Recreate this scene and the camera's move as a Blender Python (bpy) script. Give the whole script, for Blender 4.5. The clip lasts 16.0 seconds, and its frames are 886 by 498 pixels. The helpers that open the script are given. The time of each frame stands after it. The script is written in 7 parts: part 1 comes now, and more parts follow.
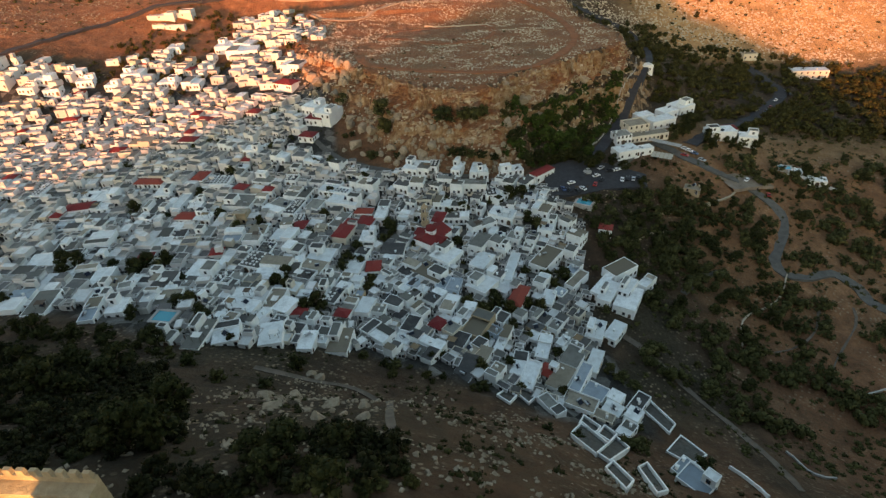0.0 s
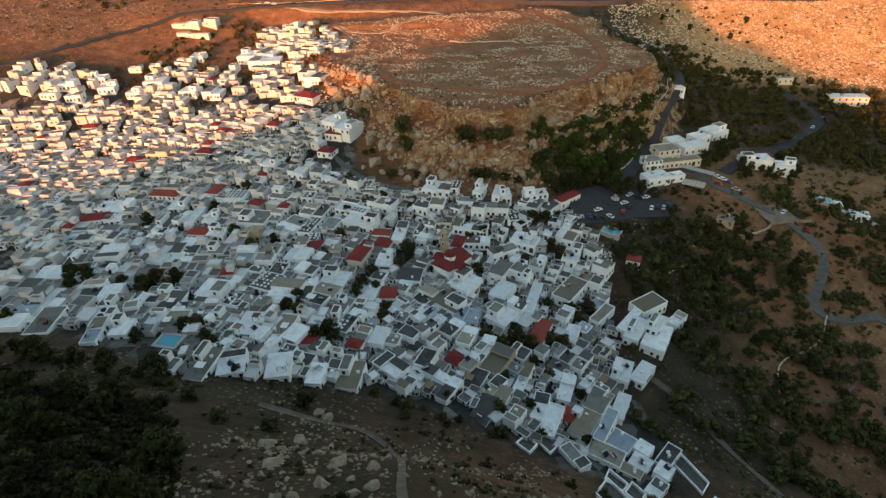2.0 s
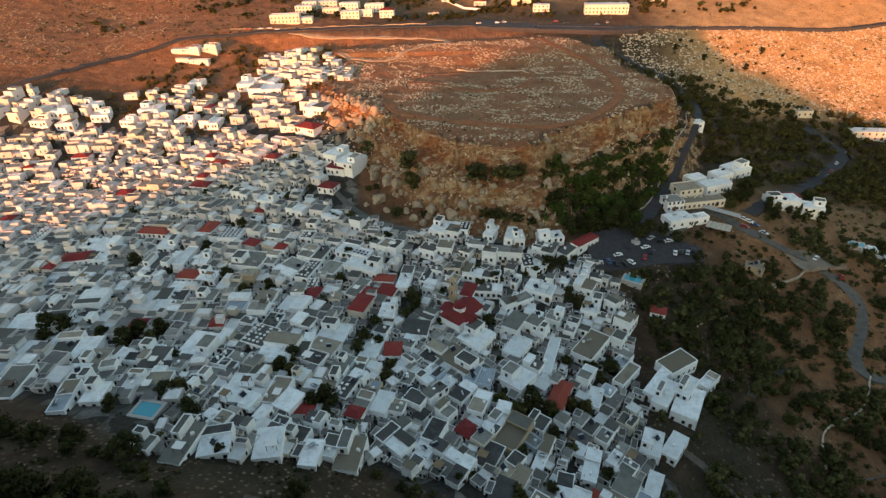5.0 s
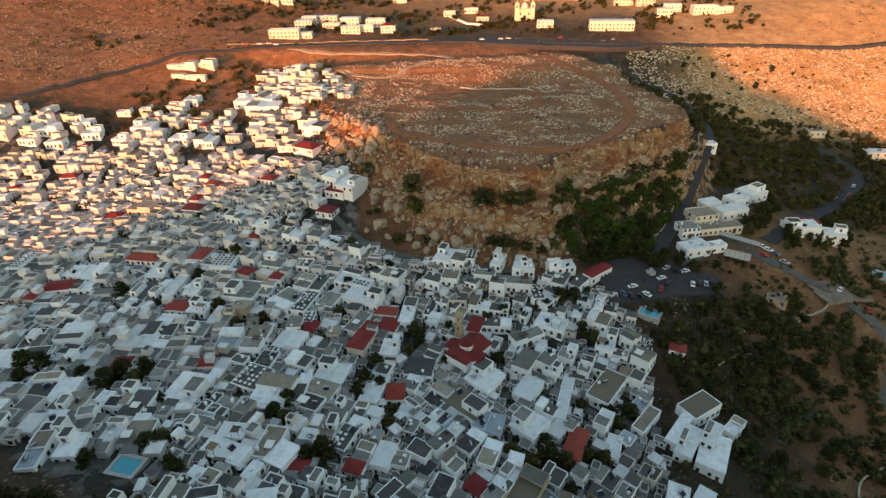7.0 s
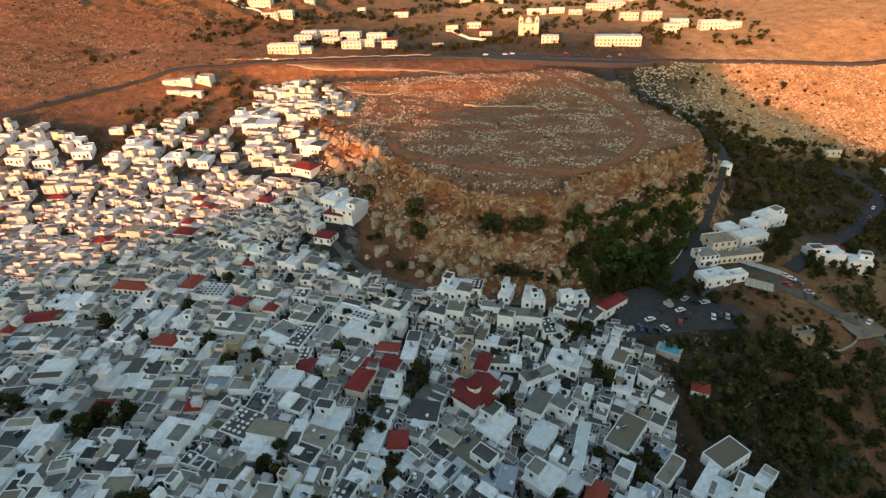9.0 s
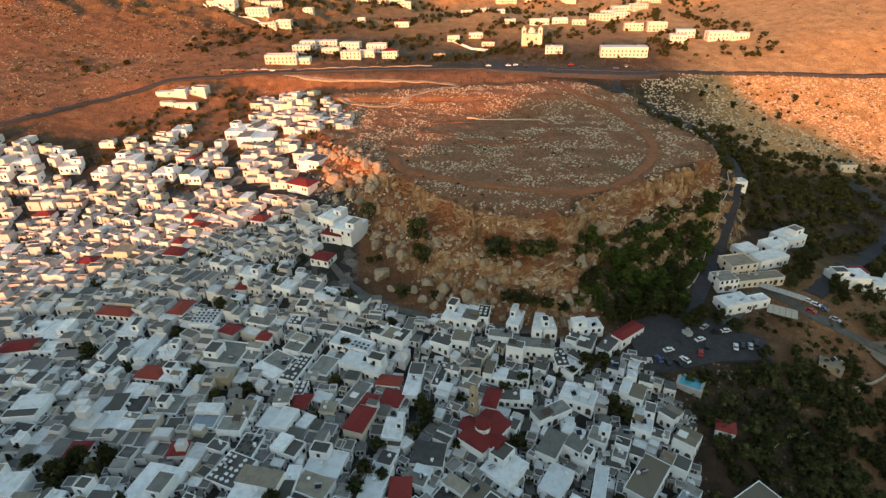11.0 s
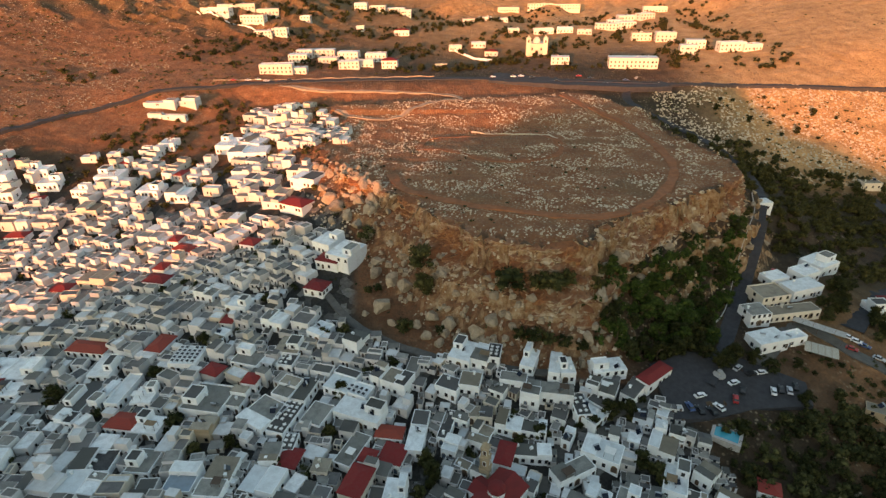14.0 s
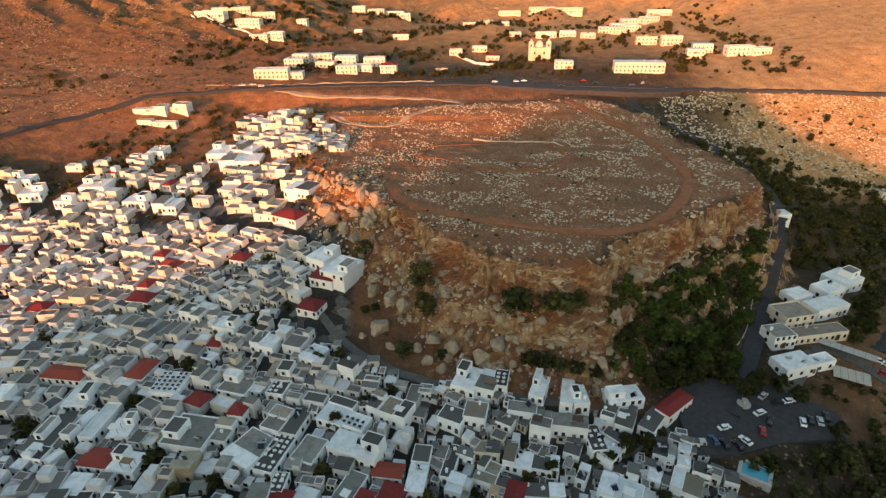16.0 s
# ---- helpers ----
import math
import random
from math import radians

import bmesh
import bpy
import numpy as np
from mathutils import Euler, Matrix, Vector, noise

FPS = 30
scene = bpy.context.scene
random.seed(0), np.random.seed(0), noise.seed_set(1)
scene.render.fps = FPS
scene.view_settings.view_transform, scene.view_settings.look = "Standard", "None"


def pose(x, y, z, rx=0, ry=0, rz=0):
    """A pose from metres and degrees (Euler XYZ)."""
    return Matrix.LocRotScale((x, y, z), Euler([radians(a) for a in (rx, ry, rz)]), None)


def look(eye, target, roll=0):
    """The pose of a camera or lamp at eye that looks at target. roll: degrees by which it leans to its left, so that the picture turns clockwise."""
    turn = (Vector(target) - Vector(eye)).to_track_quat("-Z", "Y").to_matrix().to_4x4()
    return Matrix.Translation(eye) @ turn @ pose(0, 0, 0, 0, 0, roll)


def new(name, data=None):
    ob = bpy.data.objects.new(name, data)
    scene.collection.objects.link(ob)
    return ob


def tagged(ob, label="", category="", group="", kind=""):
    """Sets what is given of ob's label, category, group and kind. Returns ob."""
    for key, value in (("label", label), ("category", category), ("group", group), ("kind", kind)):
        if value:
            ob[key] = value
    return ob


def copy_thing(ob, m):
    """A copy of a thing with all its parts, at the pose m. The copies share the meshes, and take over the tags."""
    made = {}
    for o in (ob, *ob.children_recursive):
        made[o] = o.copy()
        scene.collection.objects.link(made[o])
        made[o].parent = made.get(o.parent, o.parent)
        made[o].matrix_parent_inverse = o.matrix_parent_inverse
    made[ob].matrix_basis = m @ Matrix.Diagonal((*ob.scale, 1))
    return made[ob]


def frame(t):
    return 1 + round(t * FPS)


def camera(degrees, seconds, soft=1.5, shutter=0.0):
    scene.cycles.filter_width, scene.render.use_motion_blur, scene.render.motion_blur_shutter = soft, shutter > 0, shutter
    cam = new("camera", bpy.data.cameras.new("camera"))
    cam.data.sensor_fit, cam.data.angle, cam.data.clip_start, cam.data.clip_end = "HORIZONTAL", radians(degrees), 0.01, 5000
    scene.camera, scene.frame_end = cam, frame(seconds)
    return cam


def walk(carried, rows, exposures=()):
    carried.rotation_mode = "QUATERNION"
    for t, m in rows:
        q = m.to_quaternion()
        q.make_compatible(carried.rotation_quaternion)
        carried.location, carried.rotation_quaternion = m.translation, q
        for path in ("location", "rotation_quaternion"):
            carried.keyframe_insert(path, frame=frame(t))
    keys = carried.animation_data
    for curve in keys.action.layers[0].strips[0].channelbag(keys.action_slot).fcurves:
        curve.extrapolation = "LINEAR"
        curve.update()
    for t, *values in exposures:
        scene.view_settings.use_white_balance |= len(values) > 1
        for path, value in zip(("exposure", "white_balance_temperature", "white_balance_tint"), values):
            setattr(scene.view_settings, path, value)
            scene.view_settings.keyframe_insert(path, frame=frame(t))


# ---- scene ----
cam = camera(77.6, 16.0, 1.4)
PATH = [
    (0, (0.789, 8.765, 130.509), (0.725, 10.405, 129.365), -3.6),
    (0.5, (0.356, 11.652, 130.46), (0.255, 13.293, 129.321), -3.2),
    (1, (-0.017, 14.825, 130.446), (-0.133, 16.47, 129.314), -3.0),
    (1.5, (-0.536, 17.972, 130.507), (-0.653, 19.621, 129.383), -2.8),
    (2, (-1.07, 21.403, 130.665), (-1.189, 23.061, 129.552), -2.6),
    (2.5, (-1.59, 24.841, 130.77), (-1.712, 26.504, 129.667), -2.5),
    (3, (-2.341, 28.413, 130.894), (-2.465, 30.083, 129.8), -2.3),
    (3.5, (-3.098, 31.967, 130.88), (-3.22, 33.643, 129.794), -2.2),
    (4, (-3.932, 35.728, 130.783), (-4.053, 37.41, 129.708), -2.1),
    (6.3, (-7.975, 53.086, 131.062), (-8.094, 54.794, 130.028), -1.9),
    (6.5, (-8.334, 54.654, 131.005), (-8.451, 56.364, 129.974), -1.7),
    (7, (-9.264, 58.743, 131.074), (-9.379, 60.458, 130.052), -1.7),
    (7.5, (-10.075, 62.541, 131.117), (-10.19, 64.261, 130.104), -1.6),
    (8, (-10.709, 66.613, 131.099), (-10.825, 68.338, 130.096), -1.6),
    (8.5, (-11.339, 70.452, 131.069), (-11.455, 72.181, 130.072), -1.6),
    (9, (-12.179, 74.381, 130.984), (-12.294, 76.116, 129.995), -1.6),
    (11.5, (-16.015, 93.005, 130.122), (-16.124, 94.755, 129.16), -1.4),
    (12, (-16.602, 96.812, 129.961), (-16.71, 98.563, 129.002), -1.4),
    (12.5, (-17.302, 100.404, 129.733), (-17.41, 102.158, 128.778), -1.3),
    (13, (-18.097, 104.04, 129.42), (-18.203, 105.796, 128.47), -1.3),
    (13.5, (-18.922, 107.602, 128.92), (-19.026, 109.361, 127.973), -1.2),
    (14, (-19.778, 111.183, 128.447), (-19.879, 112.945, 127.504), -1.1),
    (14.5, (-20.406, 114.634, 127.992), (-20.505, 116.398, 127.054), -1.1),
    (15, (-20.797, 118.461, 127.458), (-20.896, 120.226, 126.523), -1.1),
    (15.5, (-21.202, 122.185, 126.946), (-21.3, 123.952, 126.013), -1.1),
    (16, (-21.657, 125.876, 126.451), (-21.755, 127.643, 125.52), -1.1),
]
walk(cam, [(t, look(eye, target, roll)) for t, eye, target, roll in PATH], [(0.0, 1.93, 8200, 9.5), (16.0, 1.95, 8200, 9.5)])

# ---------------------------------------------------------------- sky and sun
SUN_ELEVATION, SUN_WAY = 5.5, Vector((0.30, 0.954, 0.0)).normalized()
world = bpy.data.worlds.new("sky")
scene.world = world
world.use_nodes = True
wn = world.node_tree.nodes
sky = wn.new("ShaderNodeTexSky")
sky.sky_type, sky.sun_disc = "NISHITA", False
sky.sun_elevation = radians(SUN_ELEVATION)
sky.sun_rotation = math.atan2(-SUN_WAY.x, -SUN_WAY.y)
sky.air_density, sky.dust_density, sky.ozone_density = 1.0, 1.0, 1.5
world.node_tree.links.new(sky.outputs[0], wn["Background"].inputs[0])
wn["Background"].inputs[1].default_value = 0.15
sun = new("sun", bpy.data.lights.new("sun", "SUN"))
sun.data.energy, sun.data.angle, sun.data.color = 2.3, radians(1.0), (1.0, 0.35, 0.175)
sun.matrix_world = look((0, 0, 0), SUN_WAY * math.cos(radians(SUN_ELEVATION)) - Vector((0, 0, math.sin(radians(SUN_ELEVATION)))))

# ---------------------------------------------------------------- materials
class Paint:
    """A node material under construction."""

    def __init__(self, name, rough=0.85, metal=0.0):
        self.mat = bpy.data.materials.new(name)
        self.mat.use_nodes = True
        self.tree = self.mat.node_tree
        self.bsdf = self.tree.nodes["Principled BSDF"]
        self.bsdf.inputs["Roughness"].default_value = rough
        self.bsdf.inputs["Metallic"].default_value = metal
        self.bsdf.inputs["Specular IOR Level"].default_value = 0.25
        self.spot = None

    def node(self, kind, **sets):
        n = self.tree.nodes.new(kind)
        for k, v in sets.items():
            n.inputs[k].default_value = v
        return n

    def join(self, a, b):
        self.tree.links.new(a, b)

    def place(self, world_space=True):
        if self.spot is None:
            self.spot = self.node("ShaderNodeNewGeometry").outputs["Position"] if world_space else self.node("ShaderNodeTexCoord").outputs["Object"]
        return self.spot

    def noise(self, scale, detail=4.0, rough=0.6):
        n = self.node("ShaderNodeTexNoise", Scale=scale, Detail=detail, Roughness=rough)
        self.join(self.place(), n.inputs["Vector"])
        return n.outputs["Fac"]

    def cells(self, scale, feature="F1"):
        n = self.node("ShaderNodeTexVoronoi", Scale=scale)
        n.feature = feature
        self.join(self.place(), n.inputs["Vector"])
        return n.outputs["Distance"]

    def ramp(self, fac, *stops):
        r = self.node("ShaderNodeValToRGB")
        el = r.color_ramp.elements
        while len(el) < len(stops):
            el.new(0.5)
        for e, (at, c) in zip(el, stops):
            e.position, e.color = at, ((*c, 1) if isinstance(c, tuple) else (c, c, c, 1))
        self.join(fac, r.inputs[0])
        return r.outputs[0]

    def mix(self, fac, a, b, how="MIX"):
        m = self.tree.nodes.new("ShaderNodeMix")
        m.data_type, m.blend_type = "RGBA", how
        for sock, v in ((m.inputs[0], fac), (m.inputs[6], a), (m.inputs[7], b)):
            if isinstance(v, (int, float)):
                sock.default_value = v if sock.type == "VALUE" else (v, v, v, 1)
            elif isinstance(v, tuple):
                sock.default_value = (*v, 1)
            else:
                self.join(v, sock)
        return m.outputs[2]

    def each(self):
        return self.node("ShaderNodeObjectInfo").outputs["Random"]

    def island(self):
        return self.node("ShaderNodeNewGeometry").outputs["Random Per Island"]

    def upward(self):
        s = self.node("ShaderNodeSeparateXYZ")
        self.join(self.node("ShaderNodeNewGeometry").outputs["True Normal"], s.inputs[0])
        return s.outputs[2]

    def done(self, colour, bump=None, strength=0.3, depth=0.1):
        if isinstance(colour, tuple):
            self.bsdf.inputs["Base Color"].default_value = (*colour, 1)
        else:
            self.join(colour, self.bsdf.inputs["Base Color"])
        if bump is not None:
            b = self.node("ShaderNodeBump", Strength=strength, Distance=depth)
            self.join(bump, b.inputs["Height"])
            self.join(b.outputs[0], self.bsdf.inputs["Normal"])
        return self.mat


def plaster(name, lo, hi, stain=(0.42, 0.38, 0.32), many=False):
    p = Paint(name, 0.88)
    tone = p.ramp(p.island() if many else p.each(), (0.0, lo), (1.0, hi))
    dirt = p.ramp(p.noise(0.55, 6, 0.7), (0.5, 0.0), (0.78, 1.0))
    grain = p.noise(3.2, 5)
    col = p.mix(p.ramp(grain, (0.3, 0.0), (0.8, 0.22)), tone, stain)
    col = p.mix(p.mix(1.0, dirt, 0.4, "MULTIPLY"), col, stain)
    return p.done(col, grain, 0.25, 0.06)


def roofing(name, lo, hi, stain, many=False):
    p = Paint(name, 0.9)
    tone = p.ramp(p.island() if many else p.each(), (0.0, lo), (1.0, hi))
    patch = p.ramp(p.noise(0.38, 5, 0.65), (0.44, 0.0), (0.66, 0.55))
    fine = p.ramp(p.noise(2.4, 6, 0.7), (0.4, 0.0), (0.8, 0.45))
    col = p.mix(fine, p.mix(patch, tone, stain), stain)
    return p.done(col, p.noise(5, 4), 0.3, 0.05)


WHITEWASH = plaster("whitewash", (0.78, 0.80, 0.80), (0.885, 0.91, 0.912))
CREAM = plaster("cream_plaster", (0.52, 0.46, 0.37), (0.68, 0.62, 0.52))
SANDSTONE = plaster("sandstone_wall", (0.36, 0.27, 0.17), (0.46, 0.36, 0.24), (0.2, 0.15, 0.1))
BLUEWASH = plaster("blue_wash", (0.42, 0.52, 0.62), (0.55, 0.62, 0.70))
ROOF_WHITE = roofing("white_roof", (0.62, 0.665, 0.675), (0.88, 0.91, 0.91), (0.42, 0.43, 0.42))
ROOF_GREY = roofing("grey_screed_roof", (0.055, 0.054, 0.047), (0.30, 0.295, 0.265), (0.09, 0.088, 0.08))
ROOF_DARK = roofing("dark_bitumen_roof", (0.03, 0.03, 0.032), (0.10, 0.097, 0.092), (0.11, 0.105, 0.10))
ROOF_TAN = roofing("tan_clay_roof", (0.15, 0.125, 0.09), (0.38, 0.33, 0.26), (0.15, 0.125, 0.095))

ROOF_SLATE = roofing("blue_grey_roof", (0.22, 0.28, 0.33), (0.36, 0.42, 0.47), (0.2, 0.22, 0.24))
FAR_WALL = plaster("whitewash_far", (0.44, 0.42, 0.40), (0.72, 0.715, 0.71), many=True)
FAR_CREAM = plaster("cream_far", (0.46, 0.40, 0.32), (0.70, 0.63, 0.52), many=True)
FAR_WHITE = roofing("white_roof_far", (0.52, 0.545, 0.55), (0.80, 0.81, 0.80), (0.36, 0.36, 0.35), True)
FAR_GREY = roofing("grey_roof_far", (0.06, 0.058, 0.052), (0.34, 0.33, 0.30), (0.10, 0.096, 0.088), True)
FAR_DARK = roofing("dark_roof_far", (0.06, 0.06, 0.062), (0.15, 0.145, 0.14), (0.2, 0.19, 0.18), True)


def tile_red():
    p = Paint("red_clay_tile", 0.8)
    tone = p.ramp(p.each(), (0.0, (0.15, 0.012, 0.016)), (0.75, (0.24, 0.024, 0.022)), (1.0, (0.29, 0.06, 0.036)))
    return p.done(p.mix(p.ramp(p.noise(1.3, 6, 0.7), (0.4, 0.0), (0.75, 0.6)), tone, (0.19, 0.05, 0.04)), p.noise(6, 3), 0.3, 0.05)


ROOF_RED = tile_red()
ROOF_CHURCH = roofing("dark_red_church_roof", (0.17, 0.022, 0.022), (0.21, 0.03, 0.028), (0.13, 0.025, 0.025))


def simple(name, colour, rough=0.6, metal=0.0, vary=0.35, scale=2.0):
    p = Paint(name, rough, metal)
    dark = tuple(c * (1 - vary) for c in colour)
    return p.done(p.mix(p.ramp(p.noise(scale, 5), (0.35, 0.0), (0.7, 1.0)), colour, dark))


FRAME_WOOD = simple("dark_wood", (0.10, 0.065, 0.045))
PAINTED_DOOR = simple("blue_grey_door", (0.10, 0.13, 0.17))
CONCRETE = simple("pale_concrete", (0.45, 0.43, 0.40), 0.9)
REED_PALE = simple("sun_bleached_matting", (0.50, 0.45, 0.37), 0.95)
REED = simple("reed_matting", (0.26, 0.18, 0.11), 0.95)
STEEL = simple("galvanised_steel", (0.5, 0.5, 0.5), 0.35, 0.8)
CANVAS = simple("white_canvas", (0.78, 0.77, 0.74), 0.9, 0, 0.15)
TABLE_DARK = simple("dark_table", (0.04, 0.04, 0.045))
SOLAR = simple("dark_solar_glass", (0.015, 0.02, 0.035), 0.15)
RUBBER = simple("tyre_rubber", (0.02, 0.02, 0.02), 0.8)
BARK = simple("bark", (0.12, 0.09, 0.06), 0.95, 0, 0.5, 6)


def glass_dark():
    p = Paint("window_glass", 0.12)
    p.bsdf.inputs["Specular IOR Level"].default_value = 0.5
    return p.done((0.02, 0.022, 0.026))


GLASS = glass_dark()


def water():
    p = Paint("pool_water", 0.08)
    p.bsdf.inputs["Specular IOR Level"].default_value = 0.5
    return p.done((0.03, 0.30, 0.38), p.noise(2.5, 2), 0.15, 0.03)


WATER = water()


def leafage(name, a, b, c):
    p = Paint(name, 0.7)
    tone = p.ramp(p.island(), (0.0, a), (0.55, b), (1.0, c))
    shift = p.mix(p.ramp(p.each(), (0.0, 0.0), (1.0, 0.55)), tone, p.mix(1.0, tone, (0.75, 0.62, 0.4), "MULTIPLY"))
    p.bsdf.inputs["Specular IOR Level"].default_value = 0.08
    return p.done(shift)


LEAF_DARK = leafage("dark_foliage", (0.013, 0.018, 0.006), (0.030, 0.034, 0.011), (0.060, 0.060, 0.022))
# Dark foliage at about half tone: thicket shade put into the leaf colour.
LEAF_SHADED = leafage("shade_darkened_foliage", (0.007, 0.009, 0.003), (0.016, 0.018, 0.006), (0.034, 0.034, 0.012))
LEAF_OLIVE = leafage("olive_foliage", (0.026, 0.029, 0.010), (0.056, 0.057, 0.020), (0.100, 0.094, 0.036))
LEAF_GREEN = leafage("fresh_foliage", (0.016, 0.030, 0.006), (0.040, 0.064, 0.014), (0.082, 0.112, 0.026))


def earth():
    p = Paint("dry_earth_and_limestone", 0.95)

    def patch(key):
        n = p.tree.nodes.new("ShaderNodeAttribute")
        n.attribute_name = key
        return n.outputs["Fac"]

    big = p.noise(0.018, 6, 0.6)
    mid = p.noise(0.11, 7, 0.65)
    fine = p.noise(0.8, 6, 0.7)
    soil = p.ramp(mid, (0.30, (0.034, 0.022, 0.014)), (0.52, (0.075, 0.044, 0.026)), (0.74, (0.13, 0.085, 0.053)))
    scrub_tone = p.ramp(fine, (0.35, (0.015, 0.017, 0.010)), (0.7, (0.05, 0.045, 0.026)))
    col = p.mix(p.ramp(big, (0.40, 0.0), (0.62, 0.75)), soil, scrub_tone)
    straw = p.ramp(mid, (0.3, (0.29, 0.165, 0.074)), (0.55, (0.47, 0.285, 0.135)), (0.75, (0.58, 0.39, 0.21)))
    col = p.mix(patch("straw"), col, p.mix(p.ramp(fine, (0.45, 0.0), (0.7, 0.6)), straw, (0.15, 0.10, 0.055)))
    rust = p.ramp(mid, (0.32, (0.15, 0.064, 0.032)), (0.6, (0.29, 0.13, 0.064)), (0.78, (0.42, 0.25, 0.145)))
    col = p.mix(patch("rusty"), col, p.mix(p.ramp(fine, (0.45, 0.0), (0.7, 0.6)), rust, (0.07, 0.055, 0.03)))
    chalk = p.ramp(p.noise(1.5, 5), (0.3, (0.27, 0.19, 0.12)), (0.7, (0.44, 0.35, 0.25)))
    turf = p.mix(p.ramp(p.noise(0.03, 4), (0.52, 0.0), (0.64, 0.35)), p.ramp(mid, (0.3, (0.18, 0.070, 0.032)), (0.7, (0.27, 0.13, 0.064))), (0.10, 0.09, 0.05))
    rubble = p.mix(p.mix(1.0, p.ramp(p.cells(0.75), (0.22, 1.0), (0.38, 0.0)), p.ramp(p.noise(0.07, 4), (0.4, 0.1), (0.6, 0.8)), "MULTIPLY"), turf, chalk)
    col = p.mix(patch("stony"), col, rubble)
    stones_mask = p.ramp(p.cells(0.55), (0.18, 1.0), (0.34, 0.0))
    field = p.mix(1.0, stones_mask, p.ramp(p.noise(0.05, 5, 0.65), (0.45, 0.0), (0.62, 0.7)), "MULTIPLY")
    col = p.mix(field, col, chalk)
    # Near-black paving tone: the shade of the alleys is put into the colour.
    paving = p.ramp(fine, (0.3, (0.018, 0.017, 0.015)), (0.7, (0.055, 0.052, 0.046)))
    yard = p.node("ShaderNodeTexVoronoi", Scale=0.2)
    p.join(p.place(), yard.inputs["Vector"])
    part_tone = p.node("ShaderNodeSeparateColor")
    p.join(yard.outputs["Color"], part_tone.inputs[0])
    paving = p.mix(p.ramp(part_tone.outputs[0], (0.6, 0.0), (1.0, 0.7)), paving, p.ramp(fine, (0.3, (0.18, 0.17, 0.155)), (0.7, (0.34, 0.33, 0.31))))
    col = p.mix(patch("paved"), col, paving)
    cliff = p.ramp(p.noise(0.3, 8, 0.7), (0.30, (0.10, 0.05, 0.026)), (0.46, (0.27, 0.15, 0.075)), (0.62, (0.40, 0.29, 0.185)), (0.8, (0.24, 0.20, 0.16)))
    col = p.mix(p.ramp(p.upward(), (0.46, 1.0), (0.64, 0.0)), col, cliff)
    mat = p.done(col, p.noise(0.9, 8, 0.7), 0.9, 0.8)
    coarse = p.node("ShaderNodeBump", Strength=0.7, Distance=4.0)
    p.join(p.noise(0.10, 9, 0.68), coarse.inputs["Height"])
    fine_bump = p.bsdf.inputs["Normal"].links[0].from_node
    p.join(coarse.outputs[0], fine_bump.inputs["Normal"])
    return mat


def cliff_rock():
    p = Paint("weathered_cliff_rock", 0.94)
    bands = p.node("ShaderNodeMapping")
    bands.inputs["Scale"].default_value = (0.22, 0.22, 0.75)
    p.join(p.place(), bands.inputs["Vector"])
    n = p.node("ShaderNodeTexNoise", Scale=1.0, Detail=8.0, Roughness=0.68)
    p.join(bands.outputs[0], n.inputs["Vector"])
    col = p.ramp(n.outputs["Fac"], (0.28, (0.11, 0.055, 0.03)), (0.42, (0.26, 0.155, 0.085)), (0.52, (0.42, 0.33, 0.23)), (0.64, (0.56, 0.49, 0.39)), (0.8, (0.26, 0.22, 0.18)))
    red = p.ramp(p.noise(0.07, 4), (0.43, 0.0), (0.56, 0.9))
    col = p.mix(red, col, p.ramp(p.noise(0.9, 6), (0.3, (0.17, 0.058, 0.024)), (0.7, (0.37, 0.165, 0.07))))
    soil = p.ramp(p.noise(0.5, 6), (0.3, (0.12, 0.042, 0.018)), (0.7, (0.25, 0.095, 0.04)))
    col = p.mix(p.ramp(p.upward(), (0.45, 0.0), (0.7, 0.8)), col, soil)
    # Shade of small cavities, painted as near-black brown spots; no hollows are modelled.
    hole_shade = p.ramp(p.noise(0.6, 6, 0.75), (0.34, 0.85), (0.44, 0.0))
    col = p.mix(hole_shade, col, (0.05, 0.032, 0.022))
    return p.done(col, p.noise(1.2, 8, 0.75), 1.0, 0.7)


CLIFF_ROCK = cliff_rock()
EARTH = earth()


def stone(name, a, b, c):
    p = Paint(name, 0.93)
    tone = p.ramp(p.noise(0.7, 7, 0.7), (0.3, a), (0.55, b), (0.75, c))
    return p.done(p.mix(p.ramp(p.island(), (0.0, 0.0), (1.0, 0.5)), tone, b), p.noise(1.6, 7, 0.7), 0.8, 0.4)


ROCK = stone("limestone_boulder", (0.14, 0.10, 0.065), (0.33, 0.26, 0.185), (0.46, 0.40, 0.32))
PALE_STONE = stone("pale_field_stone", (0.30, 0.235, 0.165), (0.49, 0.41, 0.31), (0.62, 0.55, 0.45))
ASPHALT = simple("asphalt", (0.05, 0.05, 0.055), 0.9, 0, 0.35, 0.6)
DIRT_ROAD = simple("red_dirt_track", (0.30, 0.115, 0.052), 0.95, 0, 0.35, 0.35)
EARTH_TRACK = simple("worn_earth_track", (0.15, 0.12, 0.095), 0.95, 0, 0.4, 0.4)
PALE_DUST = simple("pale_dust", (0.24, 0.195, 0.155), 0.95, 0, 0.4, 0.25)
PALE_ROAD = simple("pale_dirt_track", (0.34, 0.26, 0.19), 0.95, 0, 0.3, 0.35)
PAVING = simple("grey_paving", (0.12, 0.115, 0.105), 0.9, 0, 0.35, 0.5)
YARD_FLOOR = simple("worn_yard_paving", (0.10, 0.095, 0.085), 0.92, 0, 0.6, 0.9)
CASTLE = stone("castle_limestone", (0.26, 0.18, 0.11), (0.42, 0.32, 0.20), (0.55, 0.45, 0.32))
